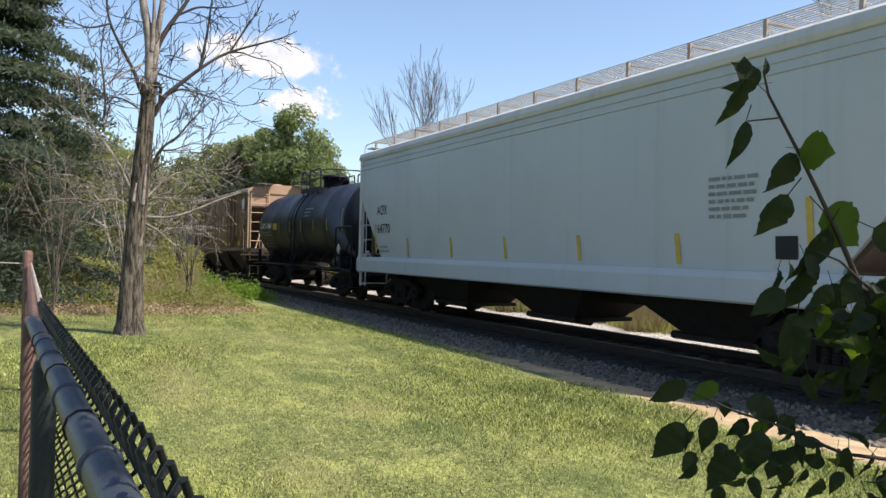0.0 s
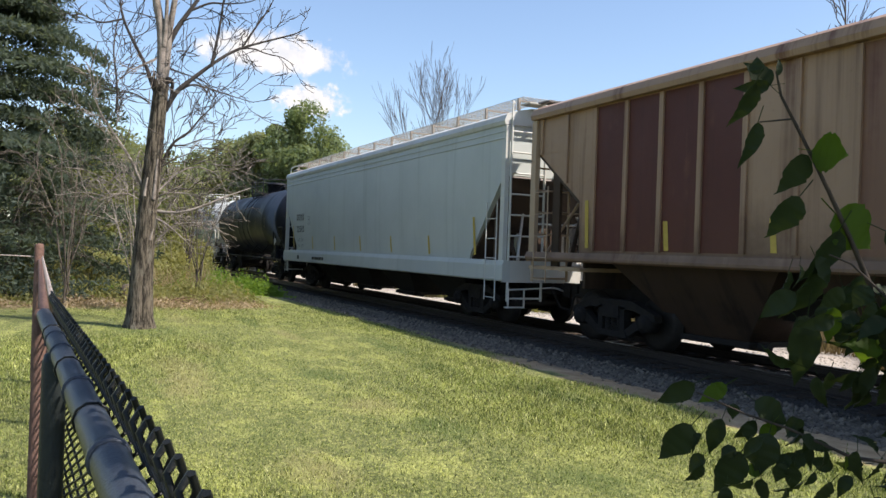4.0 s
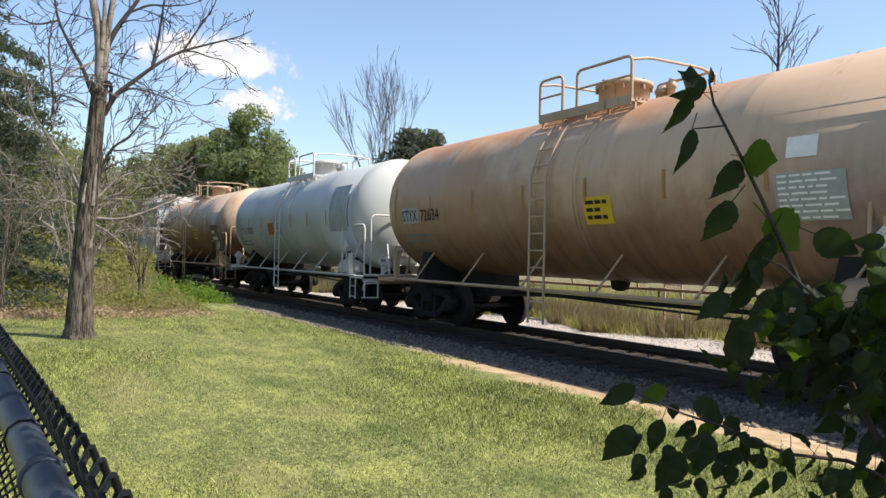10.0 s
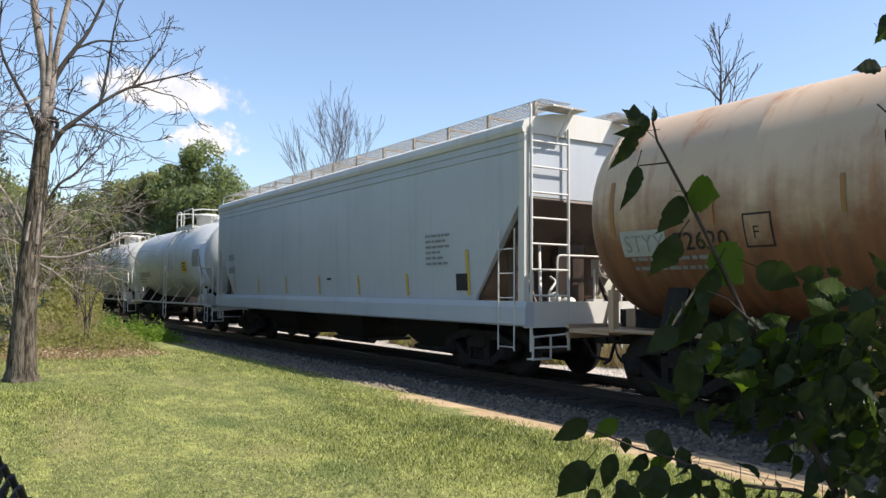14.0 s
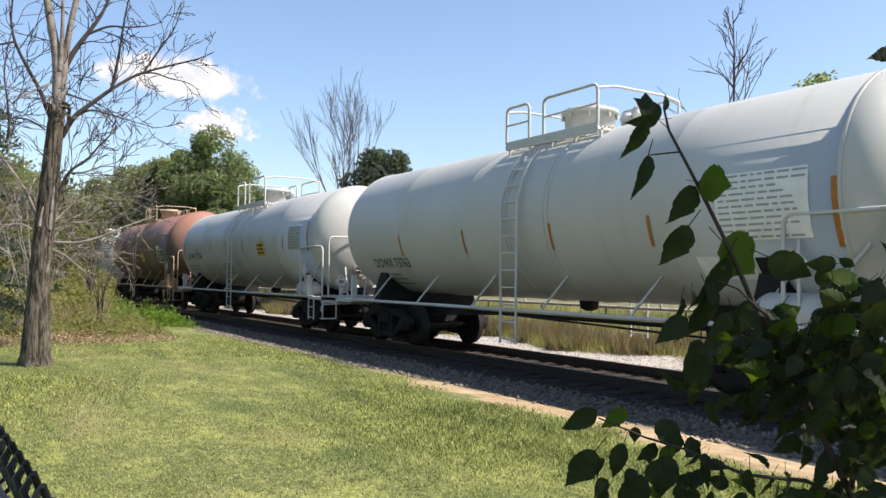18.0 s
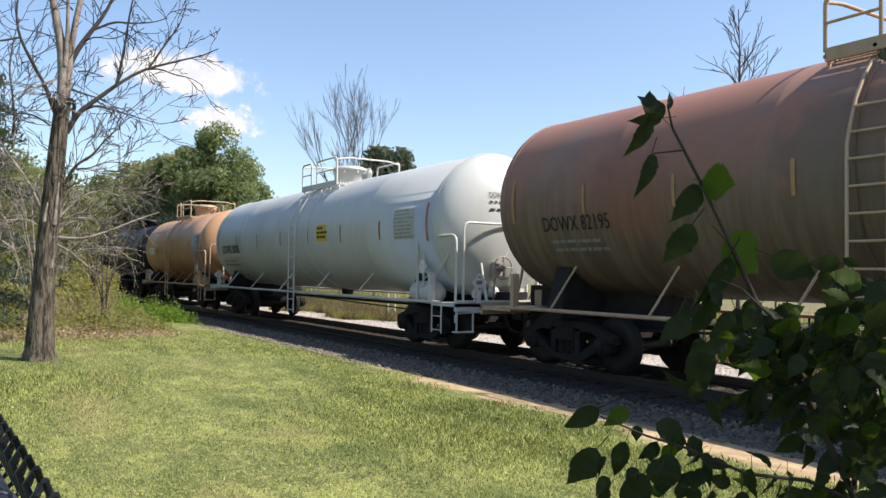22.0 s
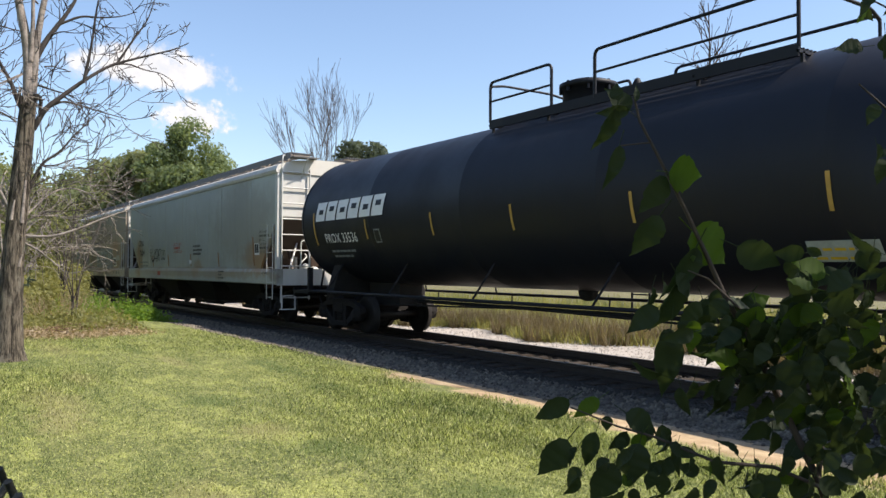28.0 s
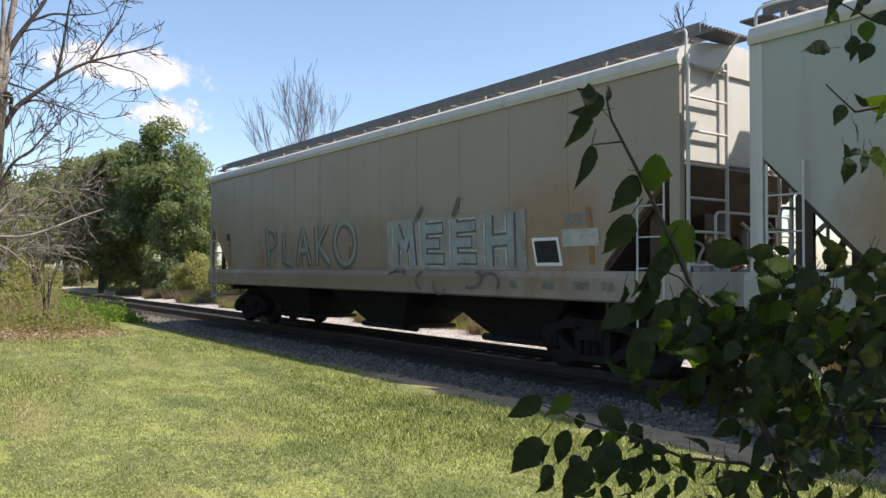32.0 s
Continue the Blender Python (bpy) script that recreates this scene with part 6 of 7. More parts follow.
    limb([(0.30, 0, 4.70), (0.39, 0, 5.06), (0.55, 0, 5.37), (0.75, 0, 5.69), (0.90, 0, 5.95), (1.1, 0, 6.5)], 0.052, 0.022, DARKLIMB, 0.26, 0.42)
    limb([(0.68, 0, 5.58), (1.03, 0, 5.79), (1.31, 0, 5.80), (1.67, 0, 5.88), (1.9, 0, 6.0)], 0.022, 0.007, DARKLIMB, 0.22, 0.42)
    limb([(0.36, 0, 4.55), (0.60, 0, 4.48), (0.92, 0, 4.42), (1.1, 0, 4.28)], 0.018, 0.006, DARKLIMB, 0.20, 0.35)
    limb([(0.20, 0, 4.05), (0.10, 0, 4.27), (0.02, 0, 4.52), (-0.18, 0, 4.88), (-0.37, 0, 5.25), (-0.45, 0, 5.58), (-0.42, 0, 6.2)], 0.040, 0.014, DARKLIMB, 0.22, 0.45)
    limb([(-0.44, 0.1, 3.70), (-0.42, 0.1, 3.95), (-0.46, 0.1, 4.33), (-0.52, 0.1, 4.72), (-0.48, 0.1, 5.18), (-0.40, 0, 5.6)], 0.020, 0.008, TWIG, 0.18, 0.45)
    limb([(0.20, 0, 4.71), (-0.20, 0.1, 4.44), (-0.44, 0.1, 4.22)], 0.018, 0.007, PEELED, 0.20, 0.40)
    limb([(-0.38, 0, 5.30), (-0.73, 0.1, 5.14), (-1.04, 0.1, 5.27), (-1.2, 0.1, 5.2)], 0.018, 0.006, DARKLIMB, 0.18, 0.42)
    limb([(0.10, 0, 3.9), (-0.15, 0.1, 4.05), (-0.55, 0.1, 4.02), (-0.85, 0.1, 4.2)], 0.016, 0.006, TWIG, 0.18, 0.42)
    limb([(0.28, 0, 2.80), (0.48, 0.1, 3.26), (0.75, 0.1, 3.45), (0.91, 0.1, 3.70), (1.14, 0.1, 3.96), (1.3, 0.1, 4.15)], 0.026, 0.007, TWIG, 0.15, 0.50)
    limb([(0.48, 0.1, 3.20), (0.70, -0.2, 3.25), (1.0, -0.3, 3.42), (1.35, -0.3, 3.40)], 0.016, 0.006, TWIG, 0.16, 0.45)
    limb([(0.27, 0, 2.40), (0.61, -0.2, 2.79), (0.93, -0.2, 2.91), (1.28, -0.2, 2.78), (1.42, -0.2, 2.50)], 0.018, 0.006, PEELED, 0.16, 0.45)
    limb([(0.22, 0, 2.05), (0.63, 0.2, 2.03), (1.01, 0.2, 2.17), (1.40, 0.2, 2.37), (1.82, 0.2, 2.54)], 0.028, 0.010, PEELED, 0.40, 0.36, 1)
    limb([(0.22, 0, 1.95), (0.45, 0.2, 1.82), (0.65, 0.2, 1.64), (0.90, 0.2, 1.40)], 0.020, 0.006, PEELED, 0.5, 0.30, 1)
    limb([(0.06, 0, 2.40), (-0.21, 0.1, 2.97), (-0.49, 0.1, 3.36), (-0.70, 0.1, 3.68), (-0.83, 0.1, 4.05)], 0.026, 0.008, PEELED, 0.15, 0.48)
    limb([(0.04, 0, 2.40), (-0.15, -0.2, 2.68), (-0.31, -0.3, 2.74), (-0.58, -0.3, 2.46), (-0.68, -0.3, 2.2)], 0.018, 0.006, PEELED, 0.12, 0.45)
    limb([(0.05, 0, 2.2), (-0.25, 0.2, 2.35), (-0.55, 0.2, 2.20), (-0.75, 0.2, 1.95)], 0.014, 0.006, PEELED, 0.14, 0.42)
    # smaller shoots all the way up
    for k in range(10):
        z = 2.3 + 4.6 * k / 9
        a0 = 0.10 + 0.065 * z + (0.0 if z < 4.2 else rnd.choice((-0.1, 0.08)))
        out = rnd.choice((-1, 1)) * rnd.uniform(0.5, 1.0)
        g, tips = Geo(), []
        grow(rnd, at(a0, 0, z), ra * out + rb * rnd.uniform(-0.7, 0.7) + Vector((0, 0, rnd.uniform(0.1, 0.9))), rnd.uniform(0.45, 0.85), rnd.uniform(0.010, 0.016), 2, g, tips, 0.75, 0.0, 0.2, (2, 3), 0.62, 0.005, 5)
        part("limb", g, TWIG, ob)
    return ob


dead_tree()


def bushy(name, label, x, y, rx, ry, h, clumps, leaves, size, mat, seed, low=0.0, cloud=0.5, category="tree", group="", trunk=0.22, jag=0.28):
    """A dense crown: leaf clumps over an uneven shell, on a trunk with limbs."""
    rnd = random.Random(seed)
    z0 = ground_height(x, y)
    ob = thing(name, label, category, pose(x, y, z0 - 0.05), group=group)
    cs, g = [], Geo()
    for i in range(clumps):
        w, e = rnd.uniform(0, 2 * math.pi), math.asin(rnd.uniform(-0.75, 1.0))
        k = rnd.uniform(0.62, 1.0) * (1 + jag * noise.noise(Vector((math.cos(w) * 1.7 + seed, math.sin(w) * 1.7, e * 1.7))))
        zc = low + (h - low) * 0.5
        cs.append((rx * k * math.cos(e) * math.cos(w), ry * k * math.cos(e) * math.sin(w), max(0.2, zc + (h - low) * 0.5 * k * math.sin(e))))
    g.tube([(0, 0, -0.2), (0, 0, h * 0.25), (0.1, 0.05, h * 0.55)], trunk, 10, r2=trunk * 0.5)
    part("trunk", g, BARK, ob)
    for c in cs[:max(6, clumps // 9)]:
        mid = (c[0] * 0.4, c[1] * 0.4, h * 0.25 + (c[2] - h * 0.25) * 0.6)
        part("limb", Geo().tube([(0, 0, h * rnd.uniform(0.15, 0.4)), mid, c], trunk * 0.35, 6, r2=0.015), BARK, ob)
    part("crown", quads_mesh("crown", lobes(rnd, cs, cloud * 1.7, int(leaves * 1.3), size * 0.8), mat), mat, ob)
    return ob


GREENS = "trees beyond the track"
bushy("leafy_tree", "tall dark green tree with dense foliage beyond the track", -57.5, 16.6, 3.4, 3.2, 11.6, 70, 46000, 0.15, LEAF, 31, 0.4, 0.62, group=GREENS, jag=0.4)
bushy("leafy_tree", "broad green tree with dense foliage beyond the track", -54.5, 17.6, 2.6, 2.2, 8.0, 44, 22000, 0.14, LEAF, 30, 0.3, 0.55, group=GREENS, jag=0.4)
bushy("leafy_tree", "broad green tree with dense foliage beyond the track", -64.0, 13.8, 4.2, 3.4, 10.6, 80, 42000, 0.17, OLIVE, 32, 0.4, 0.75, group=GREENS, jag=0.4)
bushy("leafy_tree", "broad green tree with dense foliage beyond the track", -70, 15.5, 5.5, 4, 10.6, 80, 30000, 0.19, LEAF, 33, 0.4, 0.8, group=GREENS)
bushy("leafy_tree", "broad green tree with dense foliage beyond the track", -88, 15.5, 7, 5, 11.5, 80, 22000, 0.26, OLIVE, 34, 0.4, 0.9, group=GREENS)
bushy("leafy_tree", "distant green tree where the track ends from sight", -112, 9, 10, 8, 12, 80, 18000, 0.34, LEAF, 35, 0.3, 1.1, group=GREENS)
bushy("leafy_tree", "distant green tree where the track ends from sight", -104, -6, 12, 8, 13, 90, 20000, 0.34, OLIVE, 36, 0.3, 1.1, group=GREENS)
bushy("young_tree", "small leafy tree behind the track", -37.2, 19.8, 1.7, 1.6, 8.6, 34, 9500, 0.13, PINE, 37, 3.6, 0.42, group=GREENS, trunk=0.09)
bushy("young_tree", "small leafy tree behind the track", -15.6, 26, 1.7, 1.6, 8.7, 22, 3600, 0.13, LEAF, 38, 4.8, 0.45, group=GREENS, trunk=0.09)
for k, (x, y, r, h, mat) in enumerate(((-44, 16.5, 2.0, 1.9, SCRUB), (-49, 16.2, 2.2, 2.3, SCRUB), (-54, 15.8, 2.4, 2.2, LEAF), (-60, 15.6, 2.6, 2.8, SCRUB), (-67, 15.2, 3.0, 2.6, LEAF), (-75, 14.6, 3.0, 2.8, SCRUB))):
    bushy("shrub", "low green shrub along the far side of the track", x, y, r, 1.2, h, 24, 3400, 0.11, mat, 50 + k, 0.0, 0.35, "shrub", "shrubs along the track", 0.05)
# growth on the near side: pine, thicket and scrub
def conifer(label, x, y, height, reach, seed, needles, low=0.4):
    """Drooping tiers of boughs round a straight trunk, each bough hung with needle tufts."""
    rnd = random.Random(seed)
    ob = thing("pine_tree", label, "tree", pose(x, y, ground_height(x, y) - 0.05))
    part("trunk", Geo().tube([(0, 0, -0.2), (0, 0, height * 0.5), (0.05, 0, height)], 0.20, 10, r2=0.03), BARK, ob)
    z, tufts = low, []
    while z < height - 0.3:
        k = (1 - z / height) ** 0.75 * reach * rnd.uniform(0.8, 1.1)
        n = 10 if z < height * 0.8 else 6
        turn = rnd.uniform(0, 6.28)
        for i in range(n):
            w = turn + 2 * math.pi * (i + rnd.uniform(-0.25, 0.25)) / n
            ln = k * rnd.uniform(0.72, 1.15)
            pts = [(ln * q * math.cos(w), ln * q * math.sin(w), z + ln * (0.10 * q - 0.28 * q * q)) for q in (0, 0.35, 0.7, 1.0)]
            if i % 2 == 0:
                part("bough", Geo().tube(pts, 0.035, 5, r2=0.010), BARK, ob)
            for q in (0.35, 0.5, 0.62, 0.74, 0.84, 0.93, 1.0):
                for side in (-1, 0, 1):
                    v = side * 0.22 * ln * q * rnd.uniform(0.3, 1.0)
                    tufts.append((ln * q * math.cos(w) - v * math.sin(w), ln * q * math.sin(w) + v * math.cos(w), z + ln * (0.10 * q - 0.28 * q * q) + rnd.gauss(0, 0.06)))
        z += rnd.uniform(0.60, 0.86)
    part("crown", quads_mesh("crown", leaf_cloud(rnd, tufts, (0.17, 0.17, 0.065), needles, 0.095, 0.26), PINE), PINE, ob)
    return ob


conifer("big dark green pine tree with soft dense needles", -23.6, -1.7, 11.4, 4.6, 41, 100000)
conifer("big dark green pine tree with soft dense needles", -28.0, -5.6, 13.0, 4.0, 42, 60000)
THICKET = leafy("dull_thicket_leaves", (0.200, 0.225, 0.115), (0.092, 0.112, 0.056), 0.6)
bushy("thicket", "dull green thicket with many bare twigs", -31, 0.6, 3.0, 2.2, 5.6, 60, 16000, 0.10, THICKET, 43, 0.6, 0.5, "shrub", trunk=0.12)
bushy("thicket", "dull green thicket with many bare twigs", -37, 3.2, 3.4, 2.2, 5.6, 60, 15000, 0.11, THICKET, 44, 0.6, 0.55, "shrub", trunk=0.12)
bushy("thicket", "dull green thicket with many bare twigs", -46, 3.6, 4.0, 2.6, 6.6, 60, 13000, 0.13, THICKET, 45, 0.6, 0.6, "shrub", trunk=0.12)
bushy("thicket", "dull green thicket with many bare twigs", -60, 3.0, 6.0, 3.0, 8.5, 60, 13000, 0.17, LEAF, 46, 0.4, 0.8, "shrub", trunk=0.12)
bushy("shrub", "yellow-green scrub beside the track", -32.0, 4.5, 1.4, 0.9, 1.6, 24, 4200, 0.06, SCRUB, 47, 0.1, 0.28, "shrub", trunk=0.04)
for k, (x, y, r, h) in enumerate(((-25.5, 1.6, 0.8, 0.8), (-28.0, 3.2, 0.9, 1.1), (-24.5, -0.6, 0.8, 0.9), (-30.0, 4.1, 1.0, 1.3), (-26.5, 2.4, 0.8, 0.8), (-34.0, 5.0, 1.2, 1.8))):
    bushy("shrub", "yellow-green scrub at the lawn's far end", x, y, r, r * 0.8, h, 20, 3200, 0.055, SCRUB, 90 + k, 0.0, 0.26, "shrub", "scrub at the lawn's end", 0.03)
bushy("shrub", "yellow-green scrub beside the track", -26.5, 0.4, 1.5, 0.9, 1.4, 24, 4200, 0.05, SCRUB, 48, 0.0, 0.25, "shrub", trunk=0.04)


def bare(name, label, x, y, height, r, seed, spread, lean=(0, 0), depth=5, low=0.25, wood=None, limbs=5):
    """A leafless tree with steep thin branches."""
    rnd = random.Random(seed)
    ob = thing(name, label, "tree", pose(x, y, ground_height(x, y) - 0.1))
    part("trunk", Geo().tube([(0, 0, 0), (lean[0] * 0.3, lean[1] * 0.3, height * low * 0.6), (lean[0] * 0.6, lean[1] * 0.6, height * low)], r, 9, r2=r * 0.75), wood or TWIG, ob)
    for i in range(limbs):
        w = 2 * math.pi * (i + rnd.random() * 0.5) / limbs
        g, tips = Geo(), []
        grow(rnd, (lean[0] * 0.5, lean[1] * 0.5, height * low * rnd.uniform(0.7, 1.0)), (math.cos(w) * spread + lean[0] * 0.1, math.sin(w) * spread, 1.0), height * 0.24, r * 0.55, depth, g, tips, spread * 0.9, 0.16, 0.08, (2, 3), 0.58, 0.007)
        part("limb", g, wood or TWIG, ob)
    return ob


def thin_tree():
    """A slender leafless tree: one straight stem with short side branches."""
    rnd = random.Random(5)
    ob = thing("bare_tree", "slender bare tree behind the track", "tree", pose(-15.0, 20, 0.1))
    stem_at = [Vector((0.05 * math.sin(z), 0, z)) for z in (0, 2, 4, 6, 7.4, 8.4, 9.6)]
    part("trunk", Geo().tube(stem_at, 0.07, 8, r2=0.012), TWIG, ob)
    for k in range(15):
        z = 5.2 + 4.0 * k / 14
        g, tips = Geo(), []
        w = rnd.uniform(0, 6.28)
        grow(rnd, (0.05 * math.sin(z), 0, z), (math.cos(w) * 0.9, math.sin(w) * 0.5, 0.9), (10.4 - z) * 0.26, 0.022, 2, g, tips, 0.5, 0.1, 0.12, (2, 3), 0.62, 0.008)
        part("limb", g, TWIG, ob)


def arching_shrub(label, x, y, height, reach, stems, seed, wood, low=0.2):
    """Leafless stems that rise, arch over and droop, with fine twigs along them."""
    rnd = random.Random(seed)
    ob = thing("dead_shrub", label, "shrub", pose(x, y, ground_height(x, y) - 0.05), group="dead shrubs")
    for i in range(stems):
        w, top, away, droop = rnd.uniform(0, 6.28), height * rnd.uniform(0.5, 1.0), reach * rnd.uniform(0.25, 1.0), rnd.uniform(0.9, 1.45)
        z0, pts = height * low * rnd.random(), []
        for q in (0, 0.14, 0.28, 0.42, 0.56, 0.7, 0.85, 1.0):
            turn = w + 0.5 * q * math.sin(i * 2.1)
            r = away * q ** 1.3
            pts.append(Vector((r * math.cos(turn) + rnd.gauss(0, 0.03), r * math.sin(turn) + rnd.gauss(0, 0.03), z0 + (top - z0) * math.sin(math.pi / 2 * q * droop) + rnd.gauss(0, 0.03))))
        g, tips = Geo().tube(pts, 0.016, 6, r2=0.005), []
        for p, q in zip(pts[2:], pts[3:]):
            for _ in range(2):
                d = (q - p).normalized() + Vector((rnd.gauss(0, 0.7), rnd.gauss(0, 0.7), rnd.gauss(-0.1, 0.5)))
                grow(rnd, p.lerp(q, rnd.random()), d, rnd.uniform(0.3, 0.6), 0.006, 1, g, tips, 0.6, -0.25, 0.18, (2, 3), 0.7, 0.0045, 4)
        part("limb", g, wood, ob)
    return ob


bare("bare_tree", "tall bare tree with steep thin branches", -38.2, 18, 10.2, 0.11, 8, 0.30, low=0.38)
thin_tree()
arching_shrub("tangle of pale bare branches arching over", -17.9, 1.5, 3.9, 2.0, 12, 23, PEELED)
arching_shrub("tangle of grey bare branches arching over", -19.0, 0.2, 4.4, 1.8, 9, 24, DEAD)
arching_shrub("tangle of grey bare branches arching over", -21.5, 3.4, 4.0, 1.8, 7, 27, TWIG)
arching_shrub("low dead brush with drooping twigs", -22.5, -1.2, 2.4, 1.6, 20, 31, TWIG)
arching_shrub("tangle of grey bare branches arching over", -29.0, 4.2, 4.6, 2.2, 12, 29, TWIG)

# ---- the chain-link fence beside the camera ----
FPOST = plain("dark_green_post_paint", (0.022, 0.028, 0.027), 0.45, 0.3, 0.35, 14)
FRAIL = plain("worn_rail_paint", (0.055, 0.066, 0.085), 0.40, 0.4, 0.2, 30)
FRUST = plain("rusted_post", (0.16, 0.095, 0.075), 0.8, 0.2, 0.5, 12)
WIRE = plain("dark_coated_wire", (0.016, 0.018, 0.018), 0.45, 0.3, 0.3, 20)
WIREOLD = plain("rusty_wire", (0.44, 0.37, 0.34), 0.7, 0.3, 0.4, 20)
FTOP = 1.235
fence = thing("chain_link_fence", "dark chain-link fence with a pipe top rail along the lawn", "fence")


def fence_y(x):
    return 0.115 + 0.05 * x if x > -3.0 else -0.035 + 0.0208 * (x + 3.0)


g = Geo().tube([(x, fence_y(x), FTOP) for x in [1.5, 0.5, 0.0, -0.5, -1.0, -1.5, -2.0, -2.5, -3.0]], 0.0235, 14)
part("top_rail", g, FRAIL, fence, "worn dark pipe rail")
for x in (-1.02, -1.50, -1.98, -2.25):
    part("rail_sleeve", Geo().lathe([(-0.010, 0.0235), (-0.010, 0.027), (0.010, 0.027), (0.010, 0.0235)], 14, (x, fence_y(x), FTOP), "x"), FRAIL, fence)
part("top_rail", Geo().tube([(x, fence_y(x), FTOP + 0.005 * (-3 - x) * (x < -3)) for x in [-3.0, -4.5, -6.0, -7.5, -9.0]], 0.019, 10), FRUST, fence, "rusted pipe rail")
for x, r, mat, top in ((-2.06, 0.028, FPOST, FTOP - 0.02), (-3.05, 0.024, FRUST, FTOP), (-5.0, 0.024, FRUST, FTOP), (-7.0, 0.024, FRUST, FTOP), (-9.05, 0.045, FRUST, 1.42), (0.9, 0.028, FPOST, FTOP)):
    part("post", Geo().lathe([(-0.3, r), (top - 0.01, r), (top + 0.01, r * 0.8), (top + 0.02, 0.004)], 14, (x, fence_y(x) - 0.01, 0), "z"), mat, fence)


def link_mesh(x0, x1, mat, top, pitch=0.056, r=0.0024):
    """Woven zigzag wires, each hooked into the next, with twisted ends on top."""
    g, n = Geo(), int((x1 - x0) / pitch)
    rows = int((top - 0.04) / (pitch / 2))
    for i in range(n):
        x = x0 + i * pitch
        pts = []
        for j in range(rows + 1):
            xx = x + (pitch / 2 if j % 2 else -pitch / 2) * 1.04
            pts.append((xx, fence_y(xx) + 0.026 + (0.004 if j % 2 else -0.004), 0.04 + j * pitch / 2))
        for (a, b) in zip(pts, pts[1:]):
            g.tube([a, b], r, 4)
        a = pts[-1]
        g.tube([a, (a[0] + 0.004, a[1] + 0.007, a[2] + 0.022), (a[0] + 0.013, a[1], a[2] + 0.040)], r * 1.5, 5)
        g.tube([a, (a[0] - 0.004, a[1] - 0.007, a[2] + 0.020), (a[0] - 0.011, a[1] + 0.004, a[2] + 0.034)], r * 1.5, 5)
    return g


tagged(part("link_mesh", link_mesh(-3.05, -0.35, WIRE, FTOP + 0.062, r=0.0028), WIRE, fence), kind="stuff")
tagged(part("link_mesh", link_mesh(-9.0, -3.05, WIREOLD, FTOP + 0.05), WIREOLD, fence, "rusty old wire mesh"), kind="stuff")
for x in (-0.75, -1.25, -1.75, -2.4):
    part("tie_wire", Geo().tube([(x, fence_y(x) + 0.026 * math.cos(w), FTOP + 0.026 * math.sin(w)) for w in (2 * math.pi * k / 10 for k in range(11))], 0.0022, 4), WIRE, fence)
part("stay_wire", Geo().tube([(-9.05, -0.16, 1.30), (-9.3, -1.5, 1.33), (-9.4, -4.0, 1.30)], 0.006, 5), WIREOLD, fence)

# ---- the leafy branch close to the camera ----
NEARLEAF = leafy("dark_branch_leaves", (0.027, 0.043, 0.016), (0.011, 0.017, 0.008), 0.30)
NEARSTEM = plain("branch_bark", (0.05, 0.038, 0.03), 0.8, 0, 0.4, 30)


def leaf_mesh(seed, long=1.0, wide=0.72, fold=0.22, curl=0.25):
    """One leaf of length 1: stalk at the origin, tip along +x, folded on its midrib, with a toothed edge."""
    rnd, g = random.Random(seed), Geo()
    n = 15
    mid, left, right = [], [], []
    for i in range(n + 1):
        w = i / n
        half = wide * 0.5 * (math.sin(math.pi * w ** 0.70) ** (0.85 if w < 0.5 else 1.25)) * (1 + 0.030 * (1 if i % 2 else -1) + rnd.uniform(-0.045, 0.045)) if 0 < i < n else 0.0
        z = -curl * w * w + 0.02 * rnd.uniform(-1, 1)
        mid.append((w * long, 0, z))
        left.append((w * long, half, z + fold * half + rnd.uniform(-0.035, 0.035)))
        right.append((w * long, -half, z + fold * half + rnd.uniform(-0.035, 0.035)))
    v = mid + left + right
    k = n + 1
    f = [(i, i + 1, k + i + 1, k + i) for i in range(n)] + [(i + 1, i, 2 * k + i, 2 * k + i + 1) for i in range(n)]
    g.add(v, f, True)
    g.tube([(-0.38, 0, 0.06), (-0.15, 0, 0.02), (0, 0, 0)], 0.012, 4)
    return g.mesh("leaf", NEARLEAF)


# copy of the leaf material with sunlight painted in as paler green
SUNLITLEAF = leafy("sunlit_yellow_green_leaves", (0.060, 0.105, 0.010), (0.030, 0.058, 0.007), 0.5)
# mesh of a leaf of a given breadth; kind 4 takes the sunlit copy
SHAPES = {}


def leaf_of(wide, kind, seed):
    key = (wide, kind)
    if key not in SHAPES:
        me = leaf_mesh(seed, wide=wide, fold=(0.25, 0.75, 0.2, 0.5, 0.10)[kind], curl=(0.2, 0.45, 0.22, 0.4, 0.10)[kind])
        me.materials[0] = SUNLITLEAF if kind == 4 else NEARLEAF
        SHAPES[key] = me
    return SHAPES[key]


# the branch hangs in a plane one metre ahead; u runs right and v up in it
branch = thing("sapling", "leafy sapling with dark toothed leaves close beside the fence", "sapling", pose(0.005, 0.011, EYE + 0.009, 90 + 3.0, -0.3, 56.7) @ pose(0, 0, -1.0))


def stem(name, pts, r0, r1):
    return part(name, Geo().tube([(u, v, w) for u, v, w in pts], r0, 7, r2=r1), NEARSTEM, branch)


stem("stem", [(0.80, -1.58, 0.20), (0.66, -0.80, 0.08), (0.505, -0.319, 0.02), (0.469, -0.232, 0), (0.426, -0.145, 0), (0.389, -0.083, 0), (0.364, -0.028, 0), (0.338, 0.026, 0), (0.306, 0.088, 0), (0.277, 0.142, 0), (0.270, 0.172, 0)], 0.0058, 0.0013)
